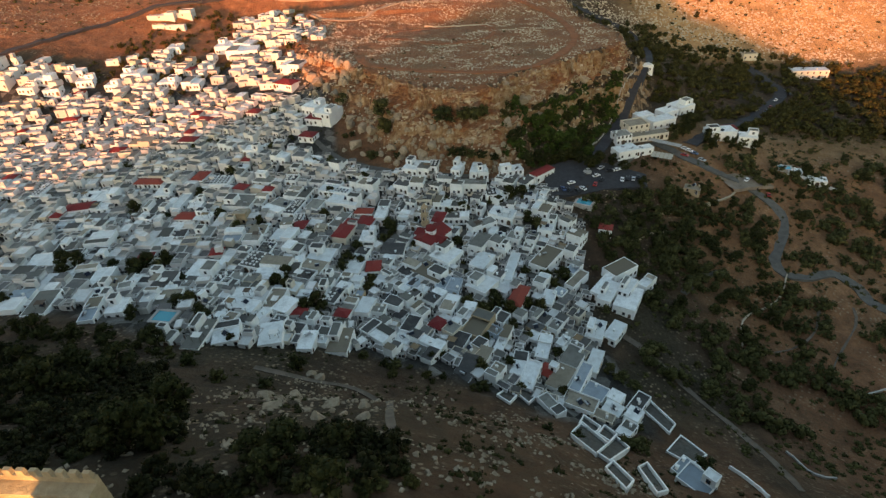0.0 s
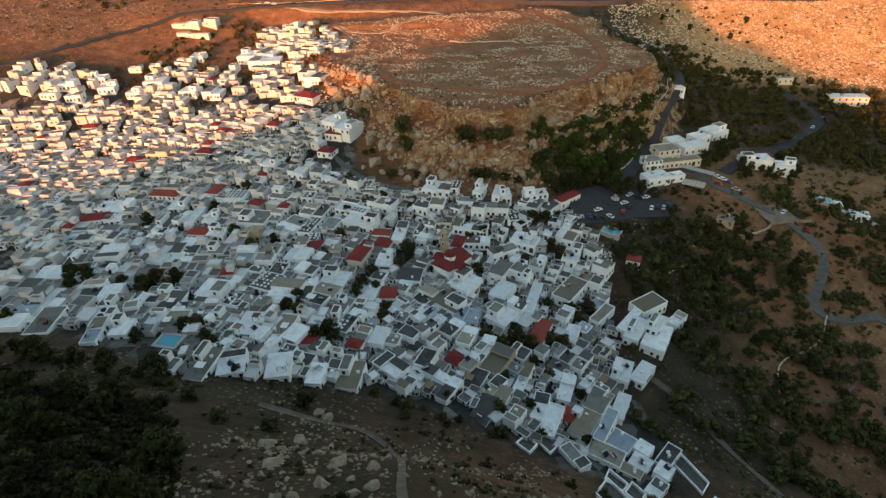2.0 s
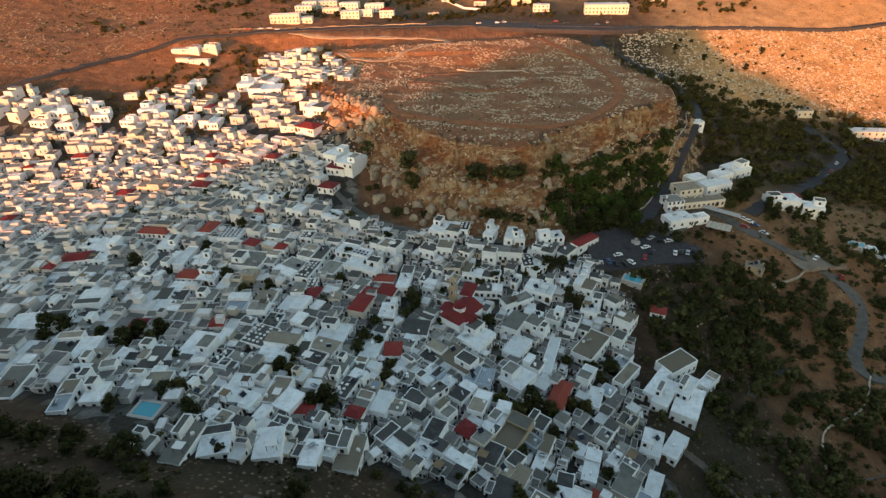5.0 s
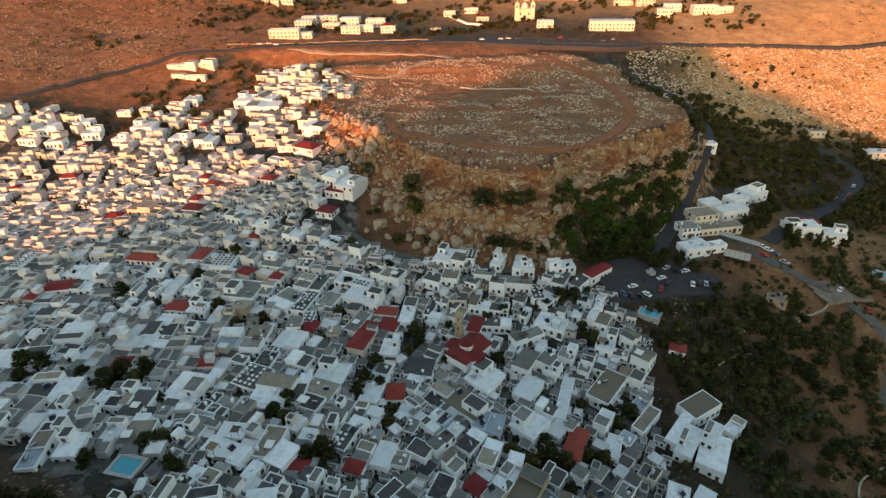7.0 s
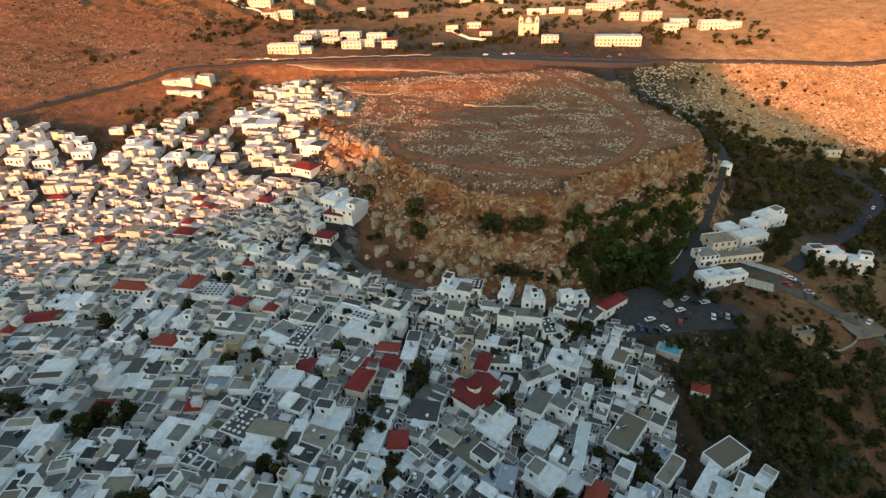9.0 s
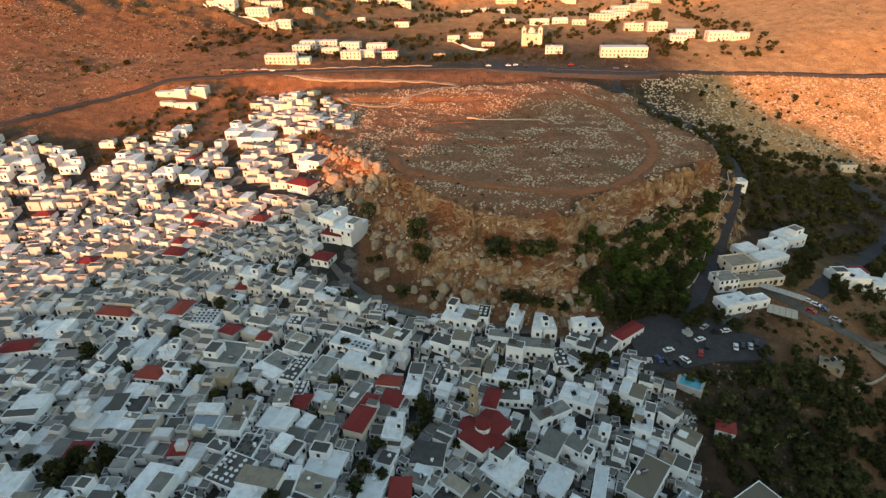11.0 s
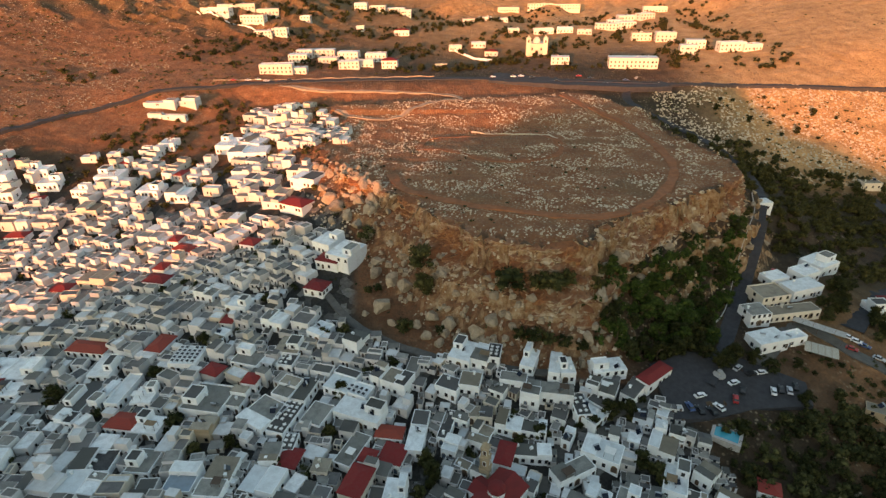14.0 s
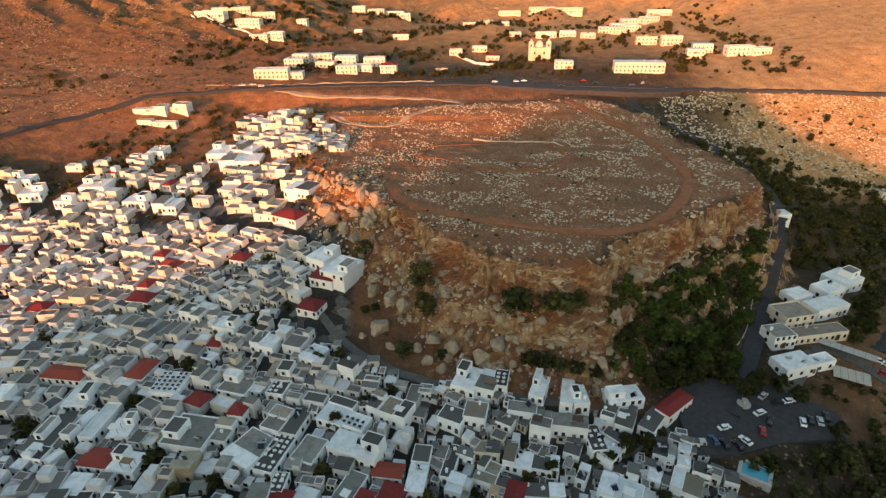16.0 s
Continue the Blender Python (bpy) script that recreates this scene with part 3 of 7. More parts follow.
def house(x, y, w, d, h, turn, roof="grey", wall="white", upper=0, windows=5, z=None, para=None, group="village houses", label="", tables=False):
    """One house: walls with parapet, roof, door, windows, sometimes an upper room."""
    a = radians(turn)
    ca, sa = math.cos(a), math.sin(a)
    zs = [ground_at(x + ca * u * w / 2 - sa * v * d / 2, y + sa * u * w / 2 + ca * v * d / 2) for u in (-1, 1) for v in (-1, 1)]
    lo, hi = min(zs), max(zs)
    base = (lo * 0.55 + hi * 0.45) if z is None else z
    foot = base - lo + 0.8
    rimless = para is None and roof != "red" and not tables and dice.random() < 0.45
    para = (0.05 if roof == "red" else dice.choice((0.06, 0.12, 0.2, 0.35, 0.6))) if para is None else para
    wm, wname = WALLS[wall]
    upper = upper or (roof != "red" and not tables and windows and min(w, d) > 6 and dice.random() < 0.3)
    top = bpy.data.objects.new("house", None)
    scene.collection.objects.link(top)
    top.empty_display_size = 1
    top.matrix_basis = pose(x, y, base, 0, 0, turn)
    tagged(top, label or f"{wname} house with a {ROOFS[roof][1]}" + (" and upper room" if upper else "") + "", "house", group)
    part("wall", wall_mesh(w, d, h, para, wm, foot), top)
    part("roof", roof_mesh(w, d, h, roof, para, rimless), top, None, ROOFS[roof][1])
    storeys = 2 if h > 5.2 else 1
    # openings, on the sides that face the open
    spots = []
    for side, run in ((0, w), (1, d), (3, d), (2, w)):
        n = max(1, int(run / 2.4))
        for k in range(n):
            for st in range(storeys):
                spots.append((side, (k + 0.5 + dice.uniform(-0.15, 0.15)) / n - 0.5, st))
    dice.shuffle(spots)
    spots.sort(key=lambda q: (q[0] == 2) + dice.random() * 1.2 - (q[0] == 0) * 0.6)
    door_done = False
    for side, u, st in spots[:windows + 1]:
        px, py, ry = {0: (u * w, -d / 2, 0), 1: (w / 2, u * d, 90), 2: (u * w, d / 2, 180), 3: (-w / 2, u * d, 270)}[side]
        if not door_done and st == 0:
            part("door", dice.choice(DOORS), top, pose(px, py, 0.0, 0, 0, ry))
            door_done = True
        else:
            part("window", WINDOW, top, pose(px, py, 0.95 + st * 2.9, 0, 0, ry) @ Matrix.Diagonal((1.05, 1, 1.05, 1)))
    if upper:
        uw, ud = w * dice.uniform(0.35, 0.55), d * dice.uniform(0.4, 0.6)
        ux, uy = dice.choice((-1, 1)) * (w - uw) / 2 * 0.98, dice.choice((-0.2, 1)) * (d - ud) / 2 * 0.98
        room = part("upper_room", wall_mesh(uw, ud, 2.6, 0.3, wm, 0.0), top, pose(ux, uy, h + 0.004))
        part("roof", roof_mesh(uw, ud, 2.6, dice.choice(("white", "grey", "grey", "dark")) if roof != "red" else "white", 0.3), room)
        part("window", WINDOW, room, pose(0, -ud / 2, 0.8))
    elif roof != "red" and not tables and windows and max(w, d) > 5.5 and dice.random() < 0.6:
        # part of the roof steps up
        k, rise = dice.uniform(0.32, 0.6), dice.choice((0.35, 0.6, 0.9, 1.4))
        sw, sd = (w * k, d) if w > d else (w, d * k)
        end = dice.choice((-1, 1))
        step = part("raised_terrace", wall_mesh(sw, sd, rise, 0.12, wm, 0.0), top, pose(end * (w - sw) / 2 * 0.998, end * (d - sd) / 2 * 0.998, h + para + 0.003))
        part("roof", roof_mesh(sw, sd, rise, dice.choice(("white", "grey", "grey", "dark", "tan")), 0.12, dice.random() < 0.5), step)
    if not tables and windows and roof != "red" and para < 1 and min(w, d) > 5 and dice.random() < 0.16:
        awning(top, dice.uniform(2.4, 3.6), dice.uniform(2.0, 3.0), pose(dice.choice((-1, 1)) * w * 0.2, -d * 0.2, h + (para + 0.03 if rimless else 0.0)))
    for _ in range(0 if roof == "red" or para > 1 else dice.choice((0, 1, 1, 2))):
        s = Solid()
        k = dice.random()
        if k < 0.4:
            s.box(-0.35, -0.35, 0, 0.35, 0.35, 1.1, 0, 0.05).box(-0.45, -0.45, 1.1, 0.45, 0.45, 1.22)
            part("chimney", s.mesh("chimney", wm), top, pose(w * dice.uniform(-.35, .35), d * dice.uniform(-.35, .35), h))
        elif k < 0.75:
            s.add([(-0.9, -0.6, 0.25), (0.9, -0.6, 0.25), (0.9, 0.6, 1.15), (-0.9, 0.6, 1.15), (-0.9, -0.6, 0.33), (0.9, -0.6, 0.33), (0.9, 0.6, 1.23), (-0.9, 0.6, 1.23)],
                  [(3, 2, 1, 0), (4, 5, 6, 7), (0, 1, 5, 4), (1, 2, 6, 5), (2, 3, 7, 6), (3, 0, 4, 7)], 0)
            s.box(-0.95, 0.6, 0.9, 0.95, 1.1, 1.45, 1)
            s.box(-0.8, 0.55, 0, -0.7, 0.65, 1.0, 1).box(0.7, 0.55, 0, 0.8, 0.65, 1.0, 1)
            part("solar_heater", s.mesh("solar_heater", SOLAR, STEEL), top, pose(w * dice.uniform(-.3, .3), d * dice.uniform(-.3, .3), h, 0, 0, dice.uniform(0, 360)))
        else:
            s.box(-0.5, -0.4, 0.15, 0.5, 0.4, 0.9).box(-0.4, -0.3, 0, -0.3, 0.3, 0.15, 1).box(0.3, -0.3, 0, 0.4, 0.3, 0.15, 1)
            part("air_conditioner", s.mesh("air_conditioner", CANVAS, STEEL), top, pose(w * dice.uniform(-.35, .35), d * dice.uniform(-.35, .35), h, 0, 0, dice.uniform(0, 360)))
    if tables:
        for i in range(max(1, int((w - 0.6) / 1.9))):
            for j in range(max(1, int((d - 0.6) / 1.9))):
                if dice.random() < 0.88:
                    m = pose(x, y, base, 0, 0, turn) @ pose((i + 0.5) * 1.9 - w / 2 + 0.4, (j + 0.5) * 1.9 - d / 2 + 0.4, h + 0.002, 0, 0, dice.choice((0, 0, 90, 45)))
                    set_table(m, "white" if roof == "dark" else "dark")
    TAKEN.append((x, y, w, d, a))
    return top


def awning(parent, w, d, at):
    """A shade roof on four posts."""
    cover = dice.choice((CANVAS, CANVAS, FRAME_WOOD, REED))
    v = [((i / 6 - 0.5) * w, sy * d / 2, z - 0.12 * math.sin(math.pi * i / 6)) for z in (2.15, 2.22) for sy in (-1, 1) for i in range(7)]
    f = []
    for i in range(6):
        f += [(7 + i, 8 + i, 1 + i, i), (14 + i, 15 + i, 22 + i, 21 + i), (i, i + 1, 15 + i, 14 + i), (21 + i, 22 + i, 8 + i, 7 + i)]
    a = part("awning", mesh_from("awning", v, f + [(0, 14, 21, 7), (6, 13, 27, 20)], cover), parent, at)
    post = Solid().box(-0.05, -0.05, 0, 0.05, 0.05, 2.15).mesh("post", FRAME_WOOD)
    for sx in (-1, 1):
        for sy in (-1, 1):
            part("post", post, a, pose(sx * w * 0.46, sy * d * 0.46, 0))


TABLE_SEED = {}


def set_table(m, tone):
    """A cafe table on a roof terrace."""
    if tone not in TABLE_SEED:
        mat = CANVAS if tone == "white" else TABLE_DARK
        t = bpy.data.objects.new("cafe_table", None)
        scene.collection.objects.link(t)
        tagged(t, f"{tone} square cafe table on a roof terrace", "table", "roof terrace tables")
        part("tabletop", Solid().box(-0.55, -0.5, 0.70, 0.55, 0.5, 0.77, 0, 0.02).mesh("tabletop", mat), t)
        part("pedestal", Solid().tube(0, 0, 0.0, 0.70, 0.22, 0.06).mesh("pedestal", STEEL), t)
        t.matrix_basis = m
        TABLE_SEED[tone] = t
    else:
        copy_thing(TABLE_SEED[tone], m)


# far houses, too small to pick apart singly, share one mesh
CROWD = Solid()
CROWD_MATS = [FAR_WALL, FAR_CREAM, FAR_WHITE, FAR_GREY, FAR_DARK, ROOF_RED, GLASS, FRAME_WOOD]


def crowd_house(x, y, w, d, h, turn, roof, wall, upper, r):
    a = radians(turn)
    ca, sa = math.cos(a), math.sin(a)
    zs = [ground_at(x + ca * u * w / 2 - sa * v * d / 2, y + sa * u * w / 2 + ca * v * d / 2) for u in (-1, 1) for v in (-1, 1)]
    base, foot = min(zs) * 0.55 + max(zs) * 0.45, max(zs) - min(zs) + 1
    wm = 1 if wall in ("cream", "stone") else 0
    rm = {"white": 2, "grey": 3, "dark": 4, "tan": 3, "red": 5, "slate": 3}[roof]

    def put(verts, faces, mat):
        CROWD.add([(x + ca * u - sa * v, y + sa * u + ca * v, base + q) for u, v, q in verts], faces, mat)

    def block(w, d, h, z0, foot, ox, oy, rm):
        rim = r.choice((0.06, 0.12, 0.2, 0.4))
        k = wall_mesh_data(w, d, h, rim, foot)
        put([(u + ox, v + oy, q + z0) for u, v, q in k[0]], k[1], wm)
        X, Y = w / 2 - 0.21, d / 2 - 0.21
        if r.random() < 0.45:
            X, Y, h = w / 2 - 0.03, d / 2 - 0.03, h + rim + 0.03
        put([(ox - X, oy - Y, z0 + h), (ox + X, oy - Y, z0 + h), (ox + X, oy + Y, z0 + h), (ox - X, oy + Y, z0 + h)], [(0, 1, 2, 3)], rm)

    if roof == "red":
        k = Solid()
        roof_solid(k, w, d, h)
        put(k.v, k.f, 5)
        k = wall_mesh_data(w, d, h, 0.02, foot)
        put(k[0], k[1], wm)
    else:
        block(w, d, h, 0, foot, 0, 0, rm)
    if upper:
        block(w * 0.5, d * 0.5, 2.6, h, 0, r.choice((-1, 1)) * w * 0.245, r.choice((-0.3, 1)) * d * 0.245, r.choice((2, 3)))
    elif roof != "red" and max(w, d) > 5 and r.random() < 0.6:
        k, rise, end = r.uniform(0.32, 0.6), r.choice((0.35, 0.6, 0.9, 1.4)), r.choice((-1, 1))
        sw, sd = (w * k, d) if w > d else (w, d * k)
        block(sw * 0.998, sd * 0.998, rise, h + 0.42, 0.45, end * (w - sw) / 2 * 0.998, end * (d - sd) / 2 * 0.998, r.choice((2, 3, 3, 4)))
    for side, run in ((0, w), (0, w), (1, d), (3, d)):
        u = r.uniform(-0.36, 0.36)
        if r.random() < 0.25:
            continue
        z0 = r.choice((0.9, 0.9, 0.0)) if h < 5 else r.choice((0.9, 0.0, 3.6, 3.7))
        hh = 2.1 if z0 == 0 else 1.25
        bx, by, tx, ty, nx, ny = {0: (u * w, -d / 2, 1, 0, 0, -1), 1: (w / 2, u * d, 0, 1, 1, 0), 3: (-w / 2, u * d, 0, -1, -1, 0)}[side]
        v = [(bx + tx * e * 0.38 + nx * o, by + ty * e * 0.38 + ny * o, z0 + zz) for o in (-0.05, 0.05) for e, zz in ((-1, 0), (1, 0), (1, hh), (-1, hh))]
        put(v, [(4, 5, 6, 7), (0, 1, 5, 4), (1, 2, 6, 5), (2, 3, 7, 6), (3, 0, 4, 7)], 6 if z0 else 7)
    TAKEN.append((x, y, w, d, a))


def clear(x, y, w, d, turn, gap=-1.2):
    """Whether a footprint is free of the houses that stand."""
    a = radians(turn)
    pts = [(x + math.cos(a) * u * w / 2 - math.sin(a) * v * d / 2, y + math.sin(a) * u * w / 2 + math.cos(a) * v * d / 2)
           for u in (-0.9, -0.45, 0, 0.45, 0.9) for v in (-0.9, -0.45, 0, 0.45, 0.9)]
    for X, Y, W, D, A in TAKEN:
        if abs(X - x) + abs(Y - y) > 45:
            continue
        c, s = math.cos(A), math.sin(A)
        for qx, qy in pts:
            dx, dy = qx - X, qy - Y
            if abs(dx * c + dy * s) < W / 2 + gap and abs(-dx * s + dy * c) < D / 2 + gap:
                return False
    return True


def inside(poly, x, y):
    return polygon_distance(poly, np.array([x], float), np.array([y], float))[0]


def quarter(poly, turn, size=(4.6, 9.0), heights=(2.3, 4.4), rooms=0.18, leave=0.13, windows=3, seed=1, joined=False):
    """Fills a polygon with packed houses along lanes of one direction."""
    r = random.Random(seed)
    a = radians(turn)
    ca, sa = math.cos(a), math.sin(a)
    loc = [(px * ca + py * sa, -px * sa + py * ca) for px, py in poly]
    x0, x1 = min(p[0] for p in loc), max(p[0] for p in loc)
    y0, y1 = min(p[1] for p in loc), max(p[1] for p in loc)
    stack, cells = [(x0, y0, x1, y1, 0)], []
    while stack:
        u0, v0, u1, v1, lvl = stack.pop()
        w, d = u1 - u0, v1 - v0
        if w <= size[1] and d <= size[1] and (w * d < size[1] ** 2 * 0.72 or r.random() < 0.3):
            cells.append((u0, v0, u1, v1))
            continue
        lane = 0.0 if max(w, d) < 24 else (1.6 if max(w, d) < 60 else 2.6)
        k = r.uniform(0.38, 0.62)
        if w > d:
            c = u0 + w * k
            stack += [(u0, v0, c - lane / 2, v1, lvl + 1), (c + lane / 2, v0, u1, v1, lvl + 1)]
        else:
            c = v0 + d * k
            stack += [(u0, v0, u1, c - lane / 2, lvl + 1), (u0, c + lane / 2, u1, v1, lvl + 1)]
    yards = []
    for u0, v0, u1, v1 in cells:
        w, d = u1 - u0, v1 - v0
        cu, cv = (u0 + u1) / 2, (v0 + v1) / 2
        x, y = cu * ca - cv * sa, cu * sa + cv * ca
        roll = [r.random() for _ in range(6)]
        if min(w, d) < min(3.2, size[0]) or inside(poly, x, y) < min(w, d) * 0.35:
            continue
        if roll[0] < leave:
            yards.append((x, y, min(w, d)))
            continue
        tw = turn + (roll[1] - 0.5) * (18 if joined else 9)
        w2, d2 = w - 0.15 - 0.7 * roll[2], d - 0.15 - 0.7 * roll[3]
        if not clear(x, y, w2, d2, tw):
            continue
        roof = "white" if roll[4] < 0.24 else "grey" if roll[4] < 0.58 else "dark" if roll[4] < 0.88 else "tan" if roll[4] < 0.96 or min(w, d) < 5 else "red"
        wall = "white" if roll[5] < 0.90 else "cream" if roll[5] < 0.95 else "stone" if roll[5] < 0.975 else "blue"
        args = (x, y, w2, d2, r.uniform(*heights), tw, roof, wall, 1 if r.random() < rooms and min(w, d) > 5 else 0)
        if joined:
            crowd_house(*args, r)
        else:
            house(*args, windows)
    return yards


# ---------------------------------------------------------------- roads and tracks
road("road_main", [(-420, 330), (-340, 395), (-305, 436), (-288, 463), (-265, 488), (-234, 509), (-205, 523), (-162, 538), (-78, 549), (7, 546), (60, 545), (115, 545), (171, 544), (281, 546), (380, 556), (520, 570)],
     8.5, ASPHALT, "grey asphalt main road with a low kerb along the slope", 0.5, 2.0)
road("road_square", [(-5, 553), (40, 545), (90, 542), (125, 546)], 30, ASPHALT, "wide asphalt square at the road junction", 0.42, 2.0)
road("road_valley", [(62, 262), (76, 283), (95, 315), (112, 345), (122, 366), (134, 392), (143, 425), (142, 452), (132, 472), (114, 492), (92, 512), (96, 538)],
     6.0, ASPHALT, "dark asphalt lane climbing beside the rock plateau", 0.4, 1.0)
road("road_lower", [(84, 272), (108, 296), (117.3, 292), (125.4, 283), (134, 276.4), (147.4, 270), (157, 263), (164.5, 251.2), (160.2, 237.7), (152.4, 226.2), (147, 216.9), (149.6, 210.6), (160.3, 210.3), (174, 214), (181.8, 205.6), (185.3, 193.9), (215, 178), (260, 160)],
     5.5, PAVING, "pale grey lane winding down the valley", 0.35, 1.0)
road("road_upper", [(131, 296), (155, 321), (180, 340), (209, 368), (235, 398), (234, 419), (228, 440)], 8.0, ASPHALT, "asphalt parking lane between trees", 0.4, 1.0)
road("track_ring", [(-60, 372), (-50, 349), (-22, 330), (4, 318), (26, 312), (48, 319), (70, 349), (80, 385), (77, 444), (60, 476), (44, 514)], 4.2, DIRT_ROAD, "red earth track round the plateau top", 0.3, 0, 0.15)
road("track_inner", [(-51, 418), (-46, 437), (-22, 443), (18, 447), (30, 415), (21, 392), (-8, 390), (-32, 412), (-51, 418)], 3.6, DIRT_ROAD, "faint red footpath round a sunken hollow", 0.25, 0, 0.25)
road("track_pale", [(-112, 481), (-77, 471), (-49, 494), (-28, 506), (-39, 518), (-80, 524), (-133, 524), (-165, 530)], 3.2, PALE_ROAD, "pale dirt path on the plateau", 0.3, 0, 0.2)
road("track_near", [(-60.7, 120.5), (-52.4, 119.2), (-44, 118.5), (-33.8, 118.5), (-24.5, 112), (-19, 100), (-16, 88), (-13.8, 75.5), (-12.4, 69.8)], 1.5, EARTH_TRACK, "pale stepped path below the castle rock", 0.3, 0, 0.2)

road("track_tail", [(61.4, 167.2), (67.5, 161.2), (74.7, 149.7), (82.3, 136.3), (88.4, 123.8), (91.8, 104.8), (88.3, 91.7)], 2.0, EARTH_TRACK, "worn dirt lane along the last houses", 0.3, 0, 0.2)
road("track_valley", [(157.7, 194.3), (149.0, 180.3), (138.4, 171.2), (124.1, 165.7)], 1.0, EARTH_TRACK, "pale footpath through dry terraces", 0.25, 0, 0.25)
road("track_terraces", [(172.4, 193.4), (167.7, 183.3), (147.0, 162.1), (136.0, 148.2)], 0.9, EARTH_TRACK, "thin pale footpath down the dry slope", 0.25, 0, 0.25)
road("road_clearing", [(141, 265), (150, 268), (158, 270), (166, 272)], 11, PALE_DUST, "pale dusty parking clearing beside the lane", 0.3, 0, 0.1)
road("track_stub", [(97, 195), (107, 205), (118, 209)], 3.0, PAVING, "short stub of paved lane among olive trees", 0.3)
road("lane_rock", [(-80, 301), (-67, 286), (-51, 275), (-37, 269), (-18, 264), (10, 262)], 3.0, PAVING, "grey village lane at the foot of the cliff", 0.3)

# car park: one paved sheet
CARPARK = [(44, 268), (60, 276), (80, 275), (99, 267), (97, 257), (75, 253), (58, 247), (46, 246)]


def sheet(name, outline, z, material, label, thick=1.5):
    n = len(outline)
    v = [(x, y, z(x, y)) for x, y in outline] + [(x, y, z(x, y) - thick) for x, y in outline]
    f = [tuple(range(n))] + [(i, n + i, n + (i + 1) % n, (i + 1) % n) for i in range(n)]
    return tagged(new(name, mesh_from(name, v, f, material)), label, "pavement", "", "structure")


# the square slopes gently with the ground
SQUARE = [(x, y) for x in range(44, 100, 3) for y in range(246, 278, 3) if polygon_distance(CARPARK, np.array([float(x)]), np.array([float(y)]))[0] > 0]
SLOPE = np.linalg.lstsq(np.array([(1, x, y) for x, y in SQUARE], float), np.array([ground_at(x, y) for x, y in SQUARE]), rcond=None)[0]
RISE = max(ground_at(x, y) - (SLOPE[0] + SLOPE[1] * x + SLOPE[2] * y) for x, y in SQUARE) * 0.85 + 0.1


def car_z(x, y):
    return float(SLOPE[0] + SLOPE[1] * x + SLOPE[2] * y + RISE)


sheet("pavement_carpark", CARPARK[::-1], car_z, ASPHALT, "dark asphalt village square used as a car park", 5)

CHURCH = (-11.5, 215.5, -38)
TAKEN.append((CHURCH[0], CHURCH[1], 13, 15, radians(CHURCH[2])))

# ---------------------------------------------------------------- the village: houses that can be told apart
house(-164.4, 271.8, 15.8, 6.5, 2.9, -6, "red")
house(-152.8, 263.1, 8.2, 12.6, 2.9, 3, "white")
house(-182.7, 260.9, 12.8, 12.0, 2.9, 3, "white")
house(-191.8, 261.8, 8.1, 8.7, 2.9, -3, "white")
house(-191.5, 250.1, 13.6, 7.6, 3.3, 12, "red")
house(-180.8, 250.5, 8.9, 6.9, 3.0, 4, "white")
house(-172.9, 231.6, 9.2, 6.2, 4.6, -4, "dark")
house(-182.1, 231.0, 11.5, 5.0, 2.5, 3, "white")
house(-183.4, 238.1, 4.0, 6.0, 3.7, 4, "tan")
house(-152.6, 248.2, 6.5, 16.0, 2.5, -3, "dark")
house(-151.9, 238.8, 6.3, 5.0, 3.3, -8, "dark")
house(-131.2, 236.9, 10.5, 6.7, 3.3, -6, "red")
house(-121.8, 235.4, 8.8, 7.4, 3.3, -7, "white")
house(-131.2, 221.2, 11.8, 8.2, 2.3, 4, "dark")
house(-115.9, 220.9, 7.7, 8.8, 3.0, -2, "grey")
house(-132.6, 212.9, 7.1, 8.8, 3.0, 1, "white")
house(-126.2, 211.9, 5.3, 8.3, 3.0, -7, "white")
house(-173.2, 224.1, 6.7, 6.0, 2.9, -5, "dark")
house(-163.1, 217.2, 10.7, 11.1, 4.6, 7, "white")
house(-179.1, 215.1, 6.2, 11.1, 2.5, 7, "dark")
house(-159.7, 208.2, 7.2, 5.8, 2.9, -7, "dark")
house(-130.9, 248.9, 6.9, 8.2, 2.8, 3, "white")
house(-145.7, 249.9, 3.6, 11.9, 3.0, -9, "white")
house(-139.6, 251.4, 5.1, 15.2, 3.0, -3, "white")
house(-100.9, 214.6, 8.3, 9.1, 3.3, -1, "slate")
house(-122.8, 265.9, 10.4, 10.5, 4.1, -2, "white", tables=True)
house(-136.9, 273.2, 6.8, 10.1, 3.3, -10, "red")
house(-222.1, 271.0, 6.4, 19.2, 2.9, -1, "white", tables=True)
house(-190.4, 235.6, 7.0, 7.0, 2.9, 5, "white", "blue")
house(-94.8, 253.9, 5.2, 5.1, 4.8, -9, "red")
house(-84.9, 263.9, 6.2, 7.1, 3.3, -9, "dark", tables=True)
house(-81.5, 251.1, 7.0, 9.1, 4.1, -19, "grey")
house(-75.3, 250.9, 4.9, 11.2, 3.3, -13, "grey")
house(-78.7, 239.4, 6.4, 14.4, 3.3, -14, "dark", tables=True)
house(-74.7, 229.3, 4.4, 6.7, 3.3, -2, "dark", tables=True)
house(-86.6, 240.6, 11.3, 12.6, 3.3, -28, "grey")
house(-72.8, 223.6, 6.2, 7.2, 2.9, -10, "red")
house(-63.1, 221.6, 5.2, 5.1, 3.3, -5, "tan", "cream")
house(-51.5, 216.2, 6.8, 10.6, 5.2, -16, "red", "cream")
house(-50.1, 226.2, 4.7, 5.0, 3.7, -17, "red")
house(-42.7, 227.9, 7.2, 7.7, 3.7, -15, "red")
house(-55.2, 228.8, 5.9, 12.8, 2.9, -21, "grey")
